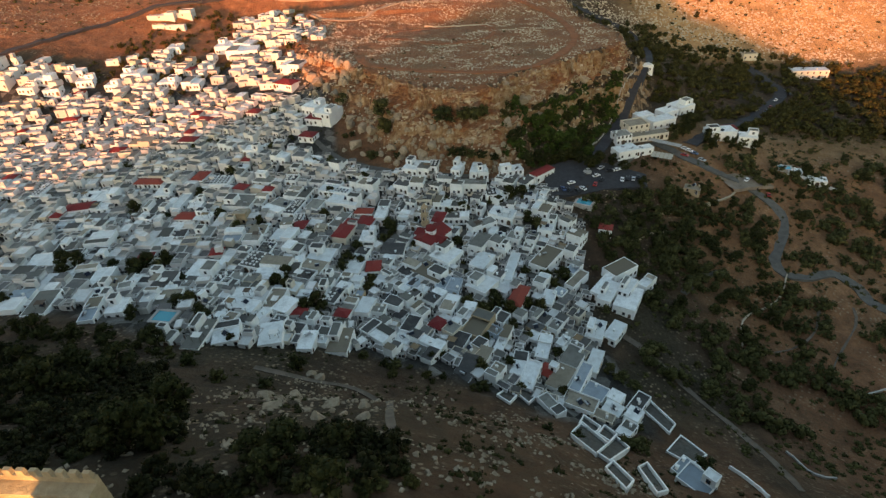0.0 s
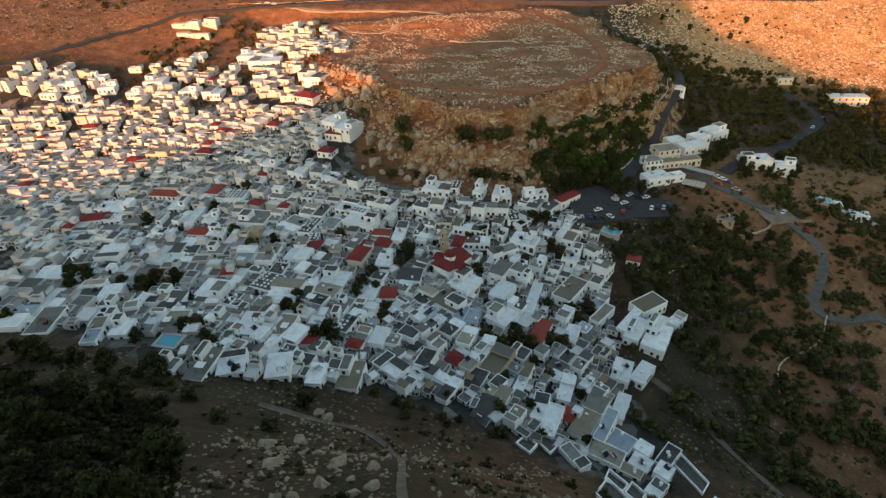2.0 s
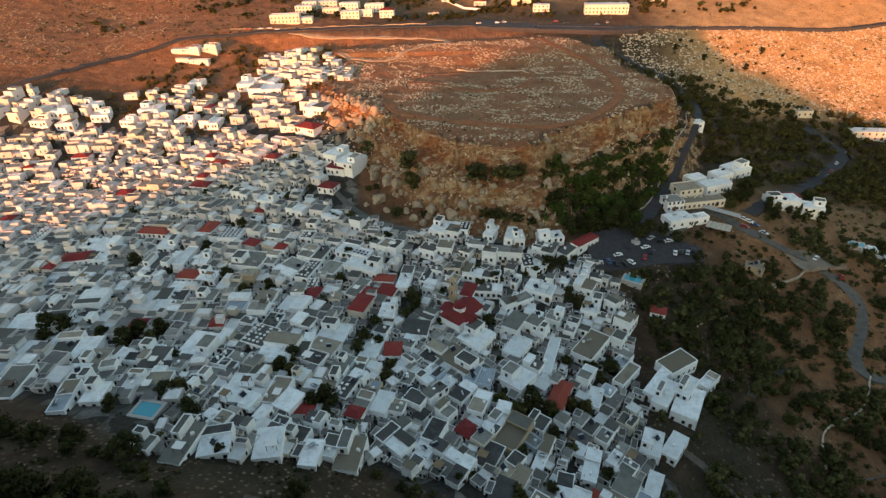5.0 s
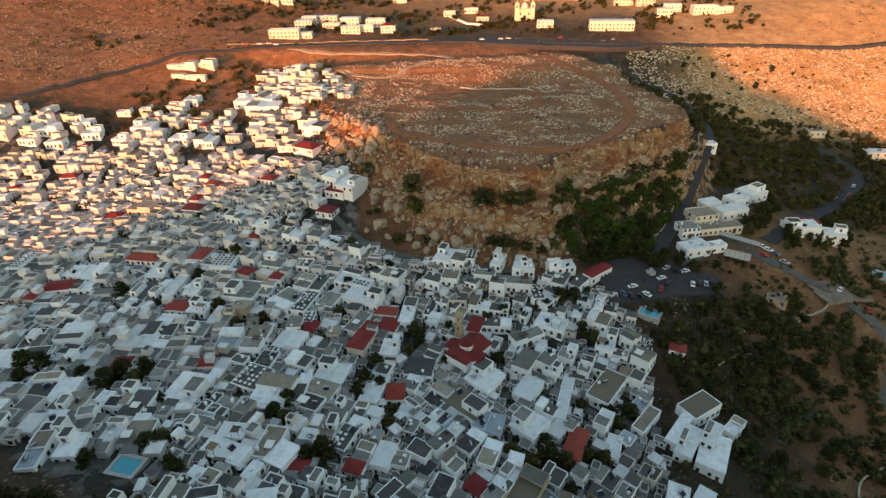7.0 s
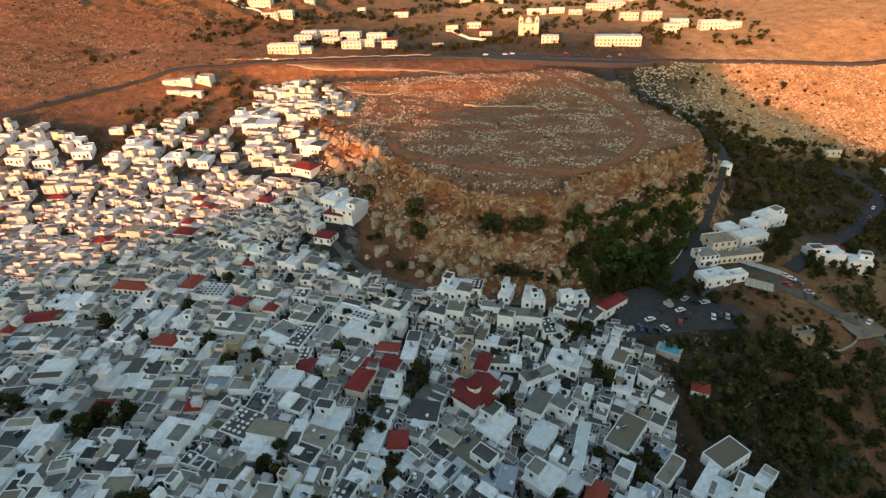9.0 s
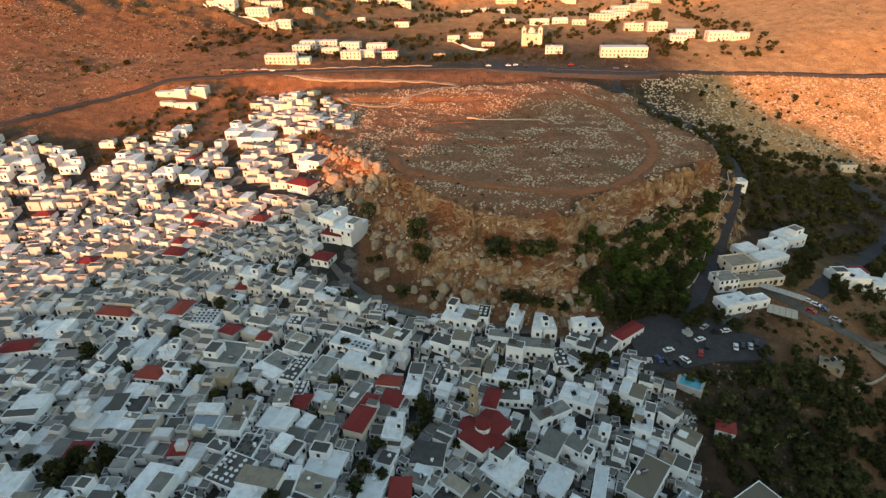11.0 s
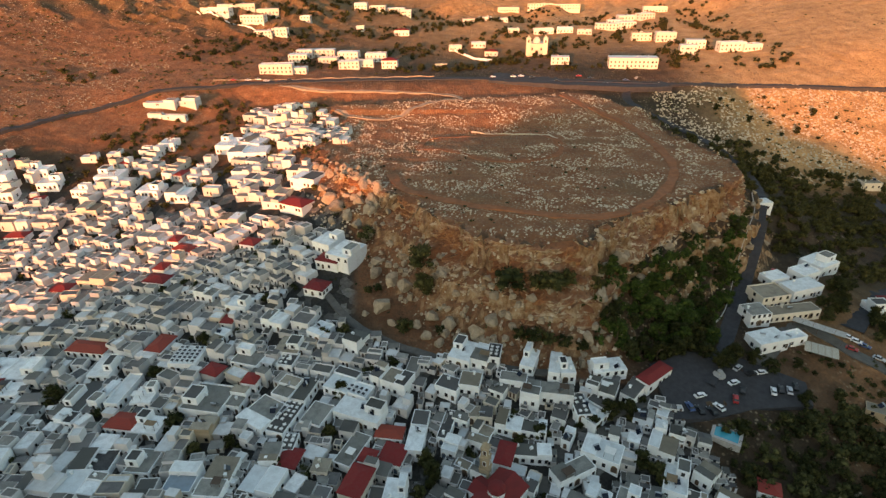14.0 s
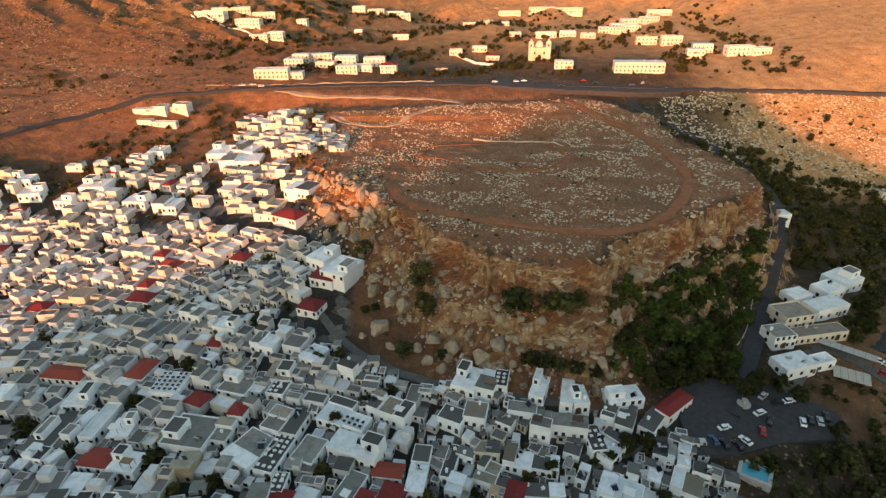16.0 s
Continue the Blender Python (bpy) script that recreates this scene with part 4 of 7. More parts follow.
house(-44.8, 236.0, 8.8, 5.0, 3.3, -6, "red")
house(-36.0, 237.0, 5.4, 16.5, 3.7, -6, "white")
house(-55.2, 242.8, 16.2, 7.7, 4.3, -19, "white")
house(-57.0, 251.4, 8.6, 6.2, 3.3, -22, "white", tables=True)
house(-63.5, 255.4, 9.3, 10.6, 3.3, -21, "white")
house(-44.4, 255.3, 9.7, 7.5, 4.5, -24, "tan")
house(-51.0, 257.6, 4.0, 6.4, 4.9, -25, "dark")
house(-61.6, 272.4, 6.5, 8.3, 4.9, -24, "grey")
house(-76.3, 278.3, 6.9, 8.4, 3.3, -26, "white")
house(-99.8, 265.5, 10.8, 8.0, 2.9, -13, "grey")
house(-115.2, 276.2, 4.9, 8.5, 3.3, -20, "tan")
house(-86.2, 271.8, 9.1, 9.8, 2.6, -7, "tan")
house(-107.0, 246.2, 14.2, 12.7, 3.7, -8, "grey")
house(-103.3, 234.6, 6.3, 7.4, 4.3, -1, "tan", "stone")
house(-97.6, 247.1, 5.7, 8.0, 3.3, -9, "grey")
house(-90.8, 214.9, 7.8, 14.4, 3.7, -2, "tan")
house(-26.9, 240.4, 3.8, 12.4, 2.9, -13, "dark")
house(-25.3, 233.1, 4.8, 6.1, 3.7, -19, "white")
house(-40.5, 214.3, 6.3, 8.9, 4.6, -5, "white", upper=1)
house(-78.0, 215.3, 11.2, 8.8, 2.5, -13, "white")
house(-78.7, 224.4, 5.6, 7.6, 3.3, 3, "grey")
house(-69.0, 241.1, 7.5, 9.6, 3.3, -18, "grey")
house(-22.1, 267.5, 8.2, 10.9, 3.3, -20, "white", upper=1)
house(-15.2, 266.5, 6.3, 10.8, 3.3, -19, "white")
house(-11.1, 266.9, 4.7, 7.9, 3.3, -10, "dark", tables=True)
house(1.2, 264.5, 4.8, 10.2, 3.3, -20, "white", upper=1)
house(9.8, 262.5, 4.0, 11.3, 3.3, -12, "white")
house(13.4, 262.0, 5.2, 8.3, 4.5, 5, "white", upper=1)
house(28.2, 264.6, 11.9, 6.9, 2.6, 11, "white")
house(43.8, 261.8, 13.5, 5.0, 4.1, 40, "red")
house(35.6, 255.8, 5.0, 11.0, 3.7, -39, "dark")
house(-4.9, 257.0, 9.2, 4.7, 4.1, -10, "grey")
house(1.0, 253.0, 6.4, 8.8, 3.7, -16, "grey")
house(9.3, 252.7, 11.1, 5.4, 4.5, -8, "grey")
house(16.6, 249.2, 5.0, 10.1, 3.0, 8, "dark", tables=True)
house(21.1, 247.7, 12.0, 8.4, 2.5, 47, "white")
house(-19.5, 255.4, 7.2, 7.2, 4.5, -10, "tan")
house(-16.1, 244.7, 7.8, 4.9, 3.3, -6, "tan", "cream")
house(-6.8, 242.7, 8.4, 7.8, 3.1, -15, "white")
house(0.8, 240.9, 8.2, 5.7, 3.1, -11, "grey")
house(-8.8, 230.4, 5.1, 9.0, 4.5, -16, "red")
house(-0.7, 232.6, 12.2, 4.7, 3.7, -3, "grey")
house(21.4, 234.2, 11.8, 8.1, 3.9, -25, "white")
house(11.1, 226.8, 13.5, 5.5, 3.8, 30, "grey")
house(41.8, 226.7, 6.8, 11.7, 3.3, -22, "white")
house(51.4, 228.6, 5.6, 6.9, 4.1, -46, "tan")
house(40.5, 236.7, 8.3, 7.5, 3.3, -27, "tan")
house(-134.1, 199.2, 6.4, 7.3, 3.3, 3, "red")
house(-155.1, 202.4, 6.3, 7.8, 3.3, 4, "grey")
house(-169.0, 205.2, 9.2, 6.6, 3.1, 1, "dark")
house(-151.4, 185.0, 8.9, 10.9, 3.3, 8, "grey")
house(-143.3, 183.6, 7.7, 10.9, 3.3, 6, "white")
house(-135.7, 177.1, 7.3, 10.2, 3.0, -1, "tan")
house(-135.7, 169.4, 6.0, 6.1, 3.0, 5, "white")
house(-121.2, 177.8, 8.5, 4.7, 3.8, -3, "dark")
house(-114.4, 177.0, 6.7, 11.8, 3.3, -3, "dark")
house(-119.7, 183.4, 7.6, 6.4, 3.0, -7, "white")
house(-129.2, 181.9, 6.1, 4.9, 3.0, -7, "white")
house(-127.0, 172.6, 5.0, 6.6, 3.8, 16, "dark")
house(-109.1, 172.6, 4.4, 6.5, 3.3, 3, "dark")
house(-105.0, 176.4, 4.5, 7.4, 3.3, -8, "dark")
house(-113.9, 164.4, 5.1, 6.8, 3.3, -1, "white")
house(-107.2, 164.6, 8.3, 9.9, 2.5, 5, "tan")
house(-129.4, 154.6, 5.3, 12.7, 3.3, 9, "slate")
house(-131.9, 162.9, 8.1, 7.3, 2.8, 2, "dark")
house(-121.8, 157.4, 6.5, 8.4, 3.3, 4, "white")
house(-103.9, 187.6, 12.2, 13.2, 3.3, -10, "white")
house(-79.9, 167.2, 8.3, 5.6, 3.0, -4, "white")
house(-78.9, 159.1, 13.7, 6.5, 2.8, -18, "white")
house(-84.3, 193.8, 9.9, 10.7, 3.3, -20, "dark", tables=True)
house(-75.2, 186.9, 12.5, 13.1, 3.3, -10, "white")
house(-83.0, 203.2, 6.6, 9.2, 3.3, -9, "grey", tables=True)
house(-71.0, 203.8, 8.7, 6.2, 3.3, -19, "dark")
house(-58.7, 200.0, 11.0, 9.5, 3.1, -10, "white")
house(-60.2, 190.4, 10.1, 8.5, 2.6, -18, "tan")
house(-61.9, 183.8, 8.0, 6.4, 3.3, -20, "dark")
house(-66.8, 189.9, 3.9, 14.0, 3.3, -1, "white")
house(-43.2, 194.9, 6.5, 13.7, 3.3, -12, "white")
house(-35.9, 193.7, 6.2, 7.2, 3.3, 2, "red")
house(-30.7, 198.7, 5.4, 7.4, 3.3, -20, "white")
house(-28.8, 206.8, 10.4, 9.0, 3.3, -7, "dark")
house(-48.4, 171.1, 5.7, 9.5, 3.3, -20, "dark", tables=True)
house(-54.5, 172.0, 6.2, 10.9, 2.9, -5, "tan")
house(-45.1, 176.9, 5.7, 4.2, 4.1, -22, "white")
house(-39.2, 172.6, 3.4, 6.1, 3.7, -13, "slate", "stone")
house(-63.0, 159.6, 6.8, 8.3, 4.1, -24, "white")
house(-58.9, 166.9, 5.0, 8.9, 3.3, -9, "white")
house(-68.0, 164.1, 6.4, 11.3, 3.1, -7, "tan")
house(-35.8, 166.4, 5.6, 9.0, 4.1, -14, "white")
house(-30.7, 166.1, 4.8, 5.6, 3.7, -13, "tan")
house(-25.4, 170.2, 7.0, 5.6, 4.8, -28, "dark")
house(-31.0, 187.3, 5.4, 5.6, 2.9, -39, "white")
house(-29.0, 180.4, 4.2, 6.0, 3.0, -21, "grey", tables=True)
house(-21.6, 194.2, 7.2, 9.8, 2.5, -35, "dark")
house(-5.6, 204.3, 10.7, 11.1, 4.1, -37, "white")
house(-11.7, 191.7, 15.1, 9.9, 4.1, -38, "tan")
house(-19.3, 173.6, 4.5, 8.8, 5.3, -41, "dark")
house(-10.0, 176.2, 5.7, 9.6, 3.3, -35, "white")
house(-4.3, 172.2, 5.5, 10.3, 3.7, -21, "white")
house(-6.8, 184.6, 4.5, 8.1, 3.7, -20, "slate", "blue")
house(-2.5, 183.8, 5.6, 8.1, 3.7, -14, "slate", "blue")
house(9.9, 202.2, 7.3, 11.4, 3.3, -30, "white")
house(9.8, 213.9, 6.7, 11.1, 4.9, -29, "grey")
house(17.5, 214.1, 5.8, 6.2, 5.7, -36, "grey")
house(25.8, 219.3, 6.1, 6.4, 4.1, -27, "grey")
house(22.4, 200.1, 4.1, 20.1, 3.1, -18, "white")
house(19.7, 211.5, 5.2, 6.3, 4.5, -32, "white", upper=1)
house(38.4, 206.2, 8.5, 16.7, 4.1, -36, "tan")
house(54.4, 219.9, 6.9, 8.5, 4.9, -37, "tan")
house(48.5, 212.4, 9.0, 5.6, 4.5, -34, "tan")
house(34.4, 191.4, 4.7, 8.7, 4.1, -32, "white")
house(23.4, 180.6, 5.8, 13.3, 3.3, -24, "red")
house(8.9, 185.6, 9.9, 10.1, 4.5, -37, "white")
house(35.9, 181.8, 4.8, 9.5, 3.0, -21, "white")
house(41.1, 185.8, 4.7, 5.4, 3.3, -39, "slate")
house(3.5, 170.8, 4.8, 5.1, 3.7, -17, "white")
house(50.1, 202.5, 4.7, 8.3, 3.0, -43, "slate")
house(49.8, 194.6, 4.4, 13.1, 3.3, -41, "tan")
house(70.2, 202.2, 13.7, 8.1, 4.9, 33, "tan")
house(70.3, 189.8, 4.9, 11.4, 5.3, -36, "white", upper=1)
house(80.4, 195.7, 4.3, 8.9, 4.1, -47, "white")
house(61.4, 193.4, 3.8, 19.1, 3.7, -39, "white")
house(69.1, 183.8, 8.9, 16.1, 3.3, -29, "white")
house(61.5, 186.4, 5.6, 13.9, 4.5, -33, "white", upper=1)
house(47.4, 148.6, 4.5, 11.6, 3.0, -27, "white")
house(22.2, 135.9, 5.2, 12.8, 3.3, -24, "white")
house(19.4, 141.9, 5.0, 11.9, 3.0, -15, "dark")
house(29.7, 153.3, 4.7, 12.0, 3.3, -19, "white")
house(28.7, 158.9, 7.4, 5.8, 3.7, -26, "white")
house(14.9, 154.6, 3.5, 14.4, 3.3, -24, "white")
house(-9.7, 142.8, 4.2, 10.8, 3.0, -30, "white")
house(6.2, 160.7, 7.8, 13.7, 4.5, -30, "tan", "stone")
house(-83.0, 136.2, 6.2, 13.6, 3.0, -7, "grey")
house(-75.4, 138.1, 8.4, 9.6, 3.0, 13, "white")
house(-62.2, 140.4, 7.6, 10.5, 3.2, 9, "white")
house(-40.9, 142.7, 7.2, 11.8, 3.3, -5, "tan")
house(-50.6, 139.7, 5.2, 8.8, 3.3, -4, "white")
house(-163.4, 163.3, 8.6, 14.0, 3.0, 5, "slate")
house(-152.4, 161.7, 8.4, 14.5, 3.0, 6, "grey")
house(-174.7, 201.4, 20.9, 11.1, 3.1, 10, "white")
house(51.8, 165.8, 6.5, 10.9, 3.3, -24, "white", upper=1)
house(59.1, 165.5, 5.3, 11.2, 3.3, -38, "white")
house(-19.5, 154.1, 5.4, 14.8, 3.7, -22, "white")
house(-1.5, 151.4, 6.5, 9.8, 2.9, -26, "dark")
house(6.1, 141.9, 4.8, 11.9, 2.5, -28, "tan")
house(1.2, 135.9, 6.3, 12.3, 2.1, -24, "dark")
house(-82.8, 301.9, 8.9, 7.7, 3.0, -18, "red")
house(-80.7, 317.5, 10.6, 7.6, 3.7, -18, "red")
house(-74.0, 320.1, 11.7, 14.5, 5.7, -24, "white", upper=1)
house(-83.7, 328.9, 9.7, 11.3, 4.5, -27, "white", upper=1)
house(-106.7, 360.6, 14.4, 10.0, 3.3, -25, "red")
house(-186.1, 313.8, 13.7, 8.1, 3.3, -5, "tan", "cream")
house(-156.5, 311.6, 10.4, 7.6, 3.3, -9, "red")
house(-198.7, 308.0, 9.0, 7.3, 3.3, -2, "red")
house(-153.1, 332.5, 9.7, 6.6, 3.3, -16, "red")
house(-246.6, 347.6, 10.0, 6.8, 3.3, 4, "red")
house(-121.5, 333.2, 8.0, 7.1, 3.3, -15, "red")
house(-219.1, 367.4, 10.0, 9.6, 4.5, 3, "tan", "cream")
house(-137.8, 353.0, 10.8, 8.1, 4.1, -9, "tan", "cream")
house(-105.6, 381.4, 15.3, 11.7, 4.1, -21, "white")
house(-154.8, 429.2, 22.8, 14.7, 3.7, 7, "white")
house(-170.8, 439.6, 12.1, 17.4, 4.9, 0, "white")
house(-224.6, 398.4, 13.5, 12.8, 4.5, 3, "white", upper=1)
house(-208.5, 438.0, 9.0, 11.6, 4.1, 5, "white")
house(-234.1, 385.6, 9.7, 8.0, 3.7, -3, "white")
house(-156.9, 443.5, 14.3, 12.7, 3.7, -11, "white")
house(-194.8, 385.6, 12.0, 11.6, 3.7, -3, "white", upper=1)
house(-176.2, 380.4, 12.0, 11.5, 3.7, -1, "white")
house(-264.7, 398.3, 11.0, 8.4, 4.1, 6, "white", upper=1)
house(-254.9, 389.6, 10.9, 9.5, 3.7, 11, "white")
house(-279.2, 385.9, 11.1, 8.4, 4.1, 8, "white")
house(-286.6, 375.0, 10.5, 7.6, 3.7, 5, "white", upper=1)
house(-270.6, 375.9, 10.4, 8.2, 3.7, 8, "white")
house(-95.2, 284.0, 9.2, 7.4, 3.7, -15, "white")
house(-113.0, 293.4, 9.1, 7.3, 3.7, -12, "white", upper=1)
house(-129.8, 301.2, 9.4, 6.1, 3.7, -15, "grey")

house(35.1, 140.8, 6.7, 19.0, 4.0, -33, "tan", "white", windows=6)
house(39.6, 137.4, 3.9, 16.0, 3.6, -31, "slate", para=0.35)
house(44.2, 133.8, 7.6, 7.0, 2.4, -38, "slate", para=0.4)
house(37.0, 125.2, 10.5, 6.2, 3.2, -30, "tan", windows=4)
house(50.3, 130.8, 4.9, 4.6, 4.2, -40, "white")
house(43.0, 119.8, 7.0, 3.6, 2.2, -33, "tan", "cream")
house(47.6, 124.6, 6.0, 5.2, 2.6, -38, "white")
house(57.8, 129.9, 4.6, 9.5, 2.4, -42, "dark", para=0.35)
house(52.6, 120.0, 4.6, 5.2, 4.4, -40, "white")
house(27.0, 121.2, 4.0, 9.5, 2.0, 30, "grey", para=0.5, windows=1)
house(48.0, 112.6, 4.2, 7.0, 2.2, -42, "grey", para=0.5, windows=1)
house(55.4, 91.4, 4.9, 6.0, 3.0, -50, "slate", para=0.35)
house(54.6, 84.6, 7.6, 6.4, 2.8, -50, "slate", para=0.5)


def walled_yard(tall, *corners):
    """A roofless yard: four white walls that follow the slope round a paved floor."""
    t = bpy.data.objects.new("walled_yard", None)
    scene.collection.objects.link(t)
    cx, cy = sum(c[0] for c in corners) / 4, sum(c[1] for c in corners) / 4
    cz = ground_at(cx, cy)
    t.matrix_basis = pose(cx, cy, cz)
    tagged(t, "roofless white-walled yard terraced into the hillside", "yard", "walled yards")
    zs = [ground_at(*c) - cz for c in corners]
    loc = [(x - cx, y - cy) for x, y in corners]
    for i in range(4):
        j = (i + 1) % 4
        (ax, ay), (bx, by) = loc[i], loc[j]
        n = math.hypot(bx - ax, by - ay)
        ux, uy = (bx - ax) / n * 0.18, (by - ay) / n * 0.18
        v = []
        for lift in (-1.5, tall):
            v += [(ax - ux + uy, ay - uy - ux, zs[i] + lift), (bx - ux + uy, by - uy - ux, zs[j] + lift), (bx - ux - uy, by - uy + ux, zs[j] + lift), (ax - ux - uy, ay - uy + ux, zs[i] + lift)]
        part("wall", mesh_from("wall", v, [(3, 2, 1, 0), (4, 5, 6, 7), (0, 1, 5, 4), (1, 2, 6, 5), (2, 3, 7, 6), (3, 0, 4, 7)], WHITEWASH), t)
    v = [(x * 0.99, y * 0.99, z + 0.35) for (x, y), z in zip(loc, zs)] + [(0, 0, max(0.35, sum(zs) / 4 + 0.35))]
    part("paving", mesh_from("paving", v, [(0, 1, 4), (1, 2, 4), (2, 3, 4), (3, 0, 4)], YARD_FLOOR), t)
    TAKEN.append((cx, cy, 5.0, 5.0, 0.0))


walled_yard(1.2, (63.1, 133.6), (65.9, 119.4), (62.1, 114.7), (59.3, 128.0))
walled_yard(1.2, (10.3, 123.4), (13.4, 128.3), (16.5, 124.5), (13.9, 120.3))
walled_yard(1.2, (16.7, 126.9), (19.7, 131.4), (23.3, 127.0), (20.0, 121.8))
walled_yard(1.6, (29.5, 105.8), (35.0, 114.6), (39.0, 102.2), (30.6, 87.2))
walled_yard(1.6, (36.8, 119.4), (40.5, 113.7), (38.0, 109.9), (33.9, 113.6))
walled_yard(1.6, (42.2, 115.3), (44.5, 110.6), (40.5, 104.7), (38.5, 109.7))
walled_yard(1.6, (43.7, 109.3), (44.8, 101.6), (33.1, 84.8), (31.4, 88.7))
walled_yard(1.4, (30.6, 80.4), (33.9, 85.1), (35.0, 75.7), (29.9, 67.3))
walled_yard(1.4, (41.0, 86.8), (45.9, 92.7), (42.2, 74.7), (38.1, 71.0))
walled_yard(0.8, (65.4, 114.0), (68.8, 104.7), (60.8, 97.6), (56.8, 104.2))

# gardens and lanes stay open
GARDENS = [(-163, 248, 1.0), (-132, 196, 1.0), (-124, 198, 1.0), (-134, 190, 1.0), (-125, 192, 1.0), (-98, 162, 1.0), (-114, 153, 0.8), (-169, 198, 1.0), (-162, 198, 1.0), (-68, 176, 0.8), (-72, 178, 0.7), (-53, 164, 1.1), (-57, 162, 0.9), (-67, 279, 0.8), (-75, 277, 0.8), (-64, 252, 0.8), (-64, 235, 0.8), (-33, 228, 1.0), (-31, 222, 1.0), (-34, 217, 0.8), (-120, 274, 0.9), (-114, 275, 0.6), (-93, 229, 0.8), (-103, 226, 0.8), (-37, 182, 0.9)]
GARDENS += [(-36, 187, 0.8), (8, 172, 1.0), (14, 175, 1.0), (20, 174, 1.0), (3, 239, 0.8), (-4, 238, 0.7), (26, 247, 1.0), (32, 248, 0.9), (20, 243, 0.8), (37, 230, 0.8), (33, 232, 0.9), (38, 226, 0.8), (37, 198, 0.8), (27, 178, 0.9), (32, 177, 0.9), (44, 197, 1.0), (40, 193, 0.8), (28, 198, 0.7), (-5, 211, 0.8), (-1, 215, 0.8), (-133, 260, 0.7), (-76, 222, 0.6), (-115, 237, 0.8), (-102, 160, 0.8), (-96, 166, 0.7)]
for x, y, s in GARDENS:
    TAKEN.append((x, y, 6.0 * s, 6.0 * s, 0.0))
STREETS = [[(2.6, 226.5), (1.0, 213.2), (1.6, 201.9), (3.3, 191.6), (3.2, 181.0), (1.9, 171.2)],
           [(-11.1, 239.5), (2.7, 239.5), (16.4, 243.7), (30.6, 249.9), (41.5, 253.5)]]
for line in STREETS:
    for q in spline(line, 3.0):
        TAKEN.append((q[0], q[1], 3.0, 3.0, 0.0))
road("lane_church", STREETS[0], 3.0, PAVING, "narrow dark paved village lane between houses", 0.3)
road("lane_street", STREETS[1], 4.0, PAVING, "dark village street lined with trees", 0.3)

# the rest of the quarters, nearer ones as houses of their own
YARDS = []
YARDS += quarter([(-95, 133), (-66, 134), (-38, 143), (-38, 205), (-95, 205)], -16, seed=2, windows=2)
YARDS += quarter([(-38, 143), (-10, 138), (12, 126), (30, 122), (50, 150), (48, 175), (30, 205), (-38, 205)], -36, seed=3, windows=2)
YARDS += quarter([(-38, 205), (30, 205), (50, 205), (56, 228), (45, 250), (20, 262), (-34, 266)], -24, seed=8, windows=2)
JOIN = dict(joined=True)
YARDS += quarter([(-190, 162), (-144, 158), (-95, 155), (-95, 230), (-210, 232)], 0, seed=9, **JOIN)
YARDS += quarter([(-95, 205), (-38, 205), (-34, 266), (-66, 284), (-95, 300)], -12, seed=10, **JOIN)
YARDS += quarter([(-290, 215), (-210, 232), (-165, 231), (-172, 306), (-300, 310)], 4, seed=11, leave=0.16, **JOIN)
YARDS += quarter([(-165, 231), (-95, 230), (-95, 300), (-172, 306)], -14, seed=12, leave=0.16, **JOIN)
YARDS += quarter([(-350, 310), (-225, 306), (-225, 372), (-253, 378), (-294, 361), (-350, 350)], 8, seed=4, leave=0.2, heights=(2.5, 4.2), **JOIN)
YARDS += quarter([(-225, 306), (-150, 303), (-150, 363), (-225, 372)], -14, seed=24, leave=0.2, heights=(2.5, 4.2), **JOIN)
YARDS += quarter([(-150, 303), (-95, 300), (-77, 298), (-68, 322), (-78, 340), (-108, 352), (-150, 363)], -30, seed=25, leave=0.18, heights=(2.5, 4.2), **JOIN)
YARDS += quarter([(-330, 372), (-294, 363), (-248, 388), (-258, 405), (-286, 411), (-320, 402)], -4, seed=14, size=(6, 11), heights=(3, 5), **JOIN)
YARDS += quarter([(-231, 374), (-139, 364), (-163, 401), (-180, 434), (-212, 442), (-232, 416)], -8, seed=5, leave=0.5, size=(7, 12), heights=(2.6, 4.4), **JOIN)
YARDS += quarter([(-137, 364), (-112, 354), (-100, 366), (-104, 392), (-118, 420), (-160, 424), (-160, 402)], -10, seed=15, leave=0.25, size=(6, 12), heights=(2.6, 4.2), rooms=0.1, **JOIN)
YARDS += quarter([(-178, 436), (-158, 426), (-112, 424), (-90, 440), (-112, 470), (-138, 506), (-165, 512), (-186, 498), (-176, 467)], -14, seed=16, leave=0.22, size=(6, 11), heights=(2.6, 4.2), rooms=0.1, **JOIN)
keep = random.Random(31)
GREEN_YARDS = [q for q in YARDS if keep.random() < 0.6]
for x, y, s in GREEN_YARDS:
    TAKEN.append((x, y, s * 0.55, s * 0.55, 0.0))
NEAR_PARTS = (([(-95, 133), (-66, 134), (-38, 143), (-38, 205), (-95, 205)], -16, 61),
              ([(-38, 143), (-10, 138), (12, 126), (30, 122), (50, 150), (55, 190), (50, 212), (-38, 212)], -36, 62),
              ([(-38, 205), (30, 205), (56, 208), (60, 228), (52, 250), (30, 262), (-34, 268)], -24, 63))
WIDE_PARTS = (([(-190, 162), (-144, 158), (-95, 155), (-95, 230), (-210, 232)], 0, 64), ([(-95, 205), (-38, 205), (-34, 266), (-66, 284), (-95, 300)], -12, 65),
              ([(-300, 220), (-95, 230), (-95, 340), (-300, 340)], -5, 66))
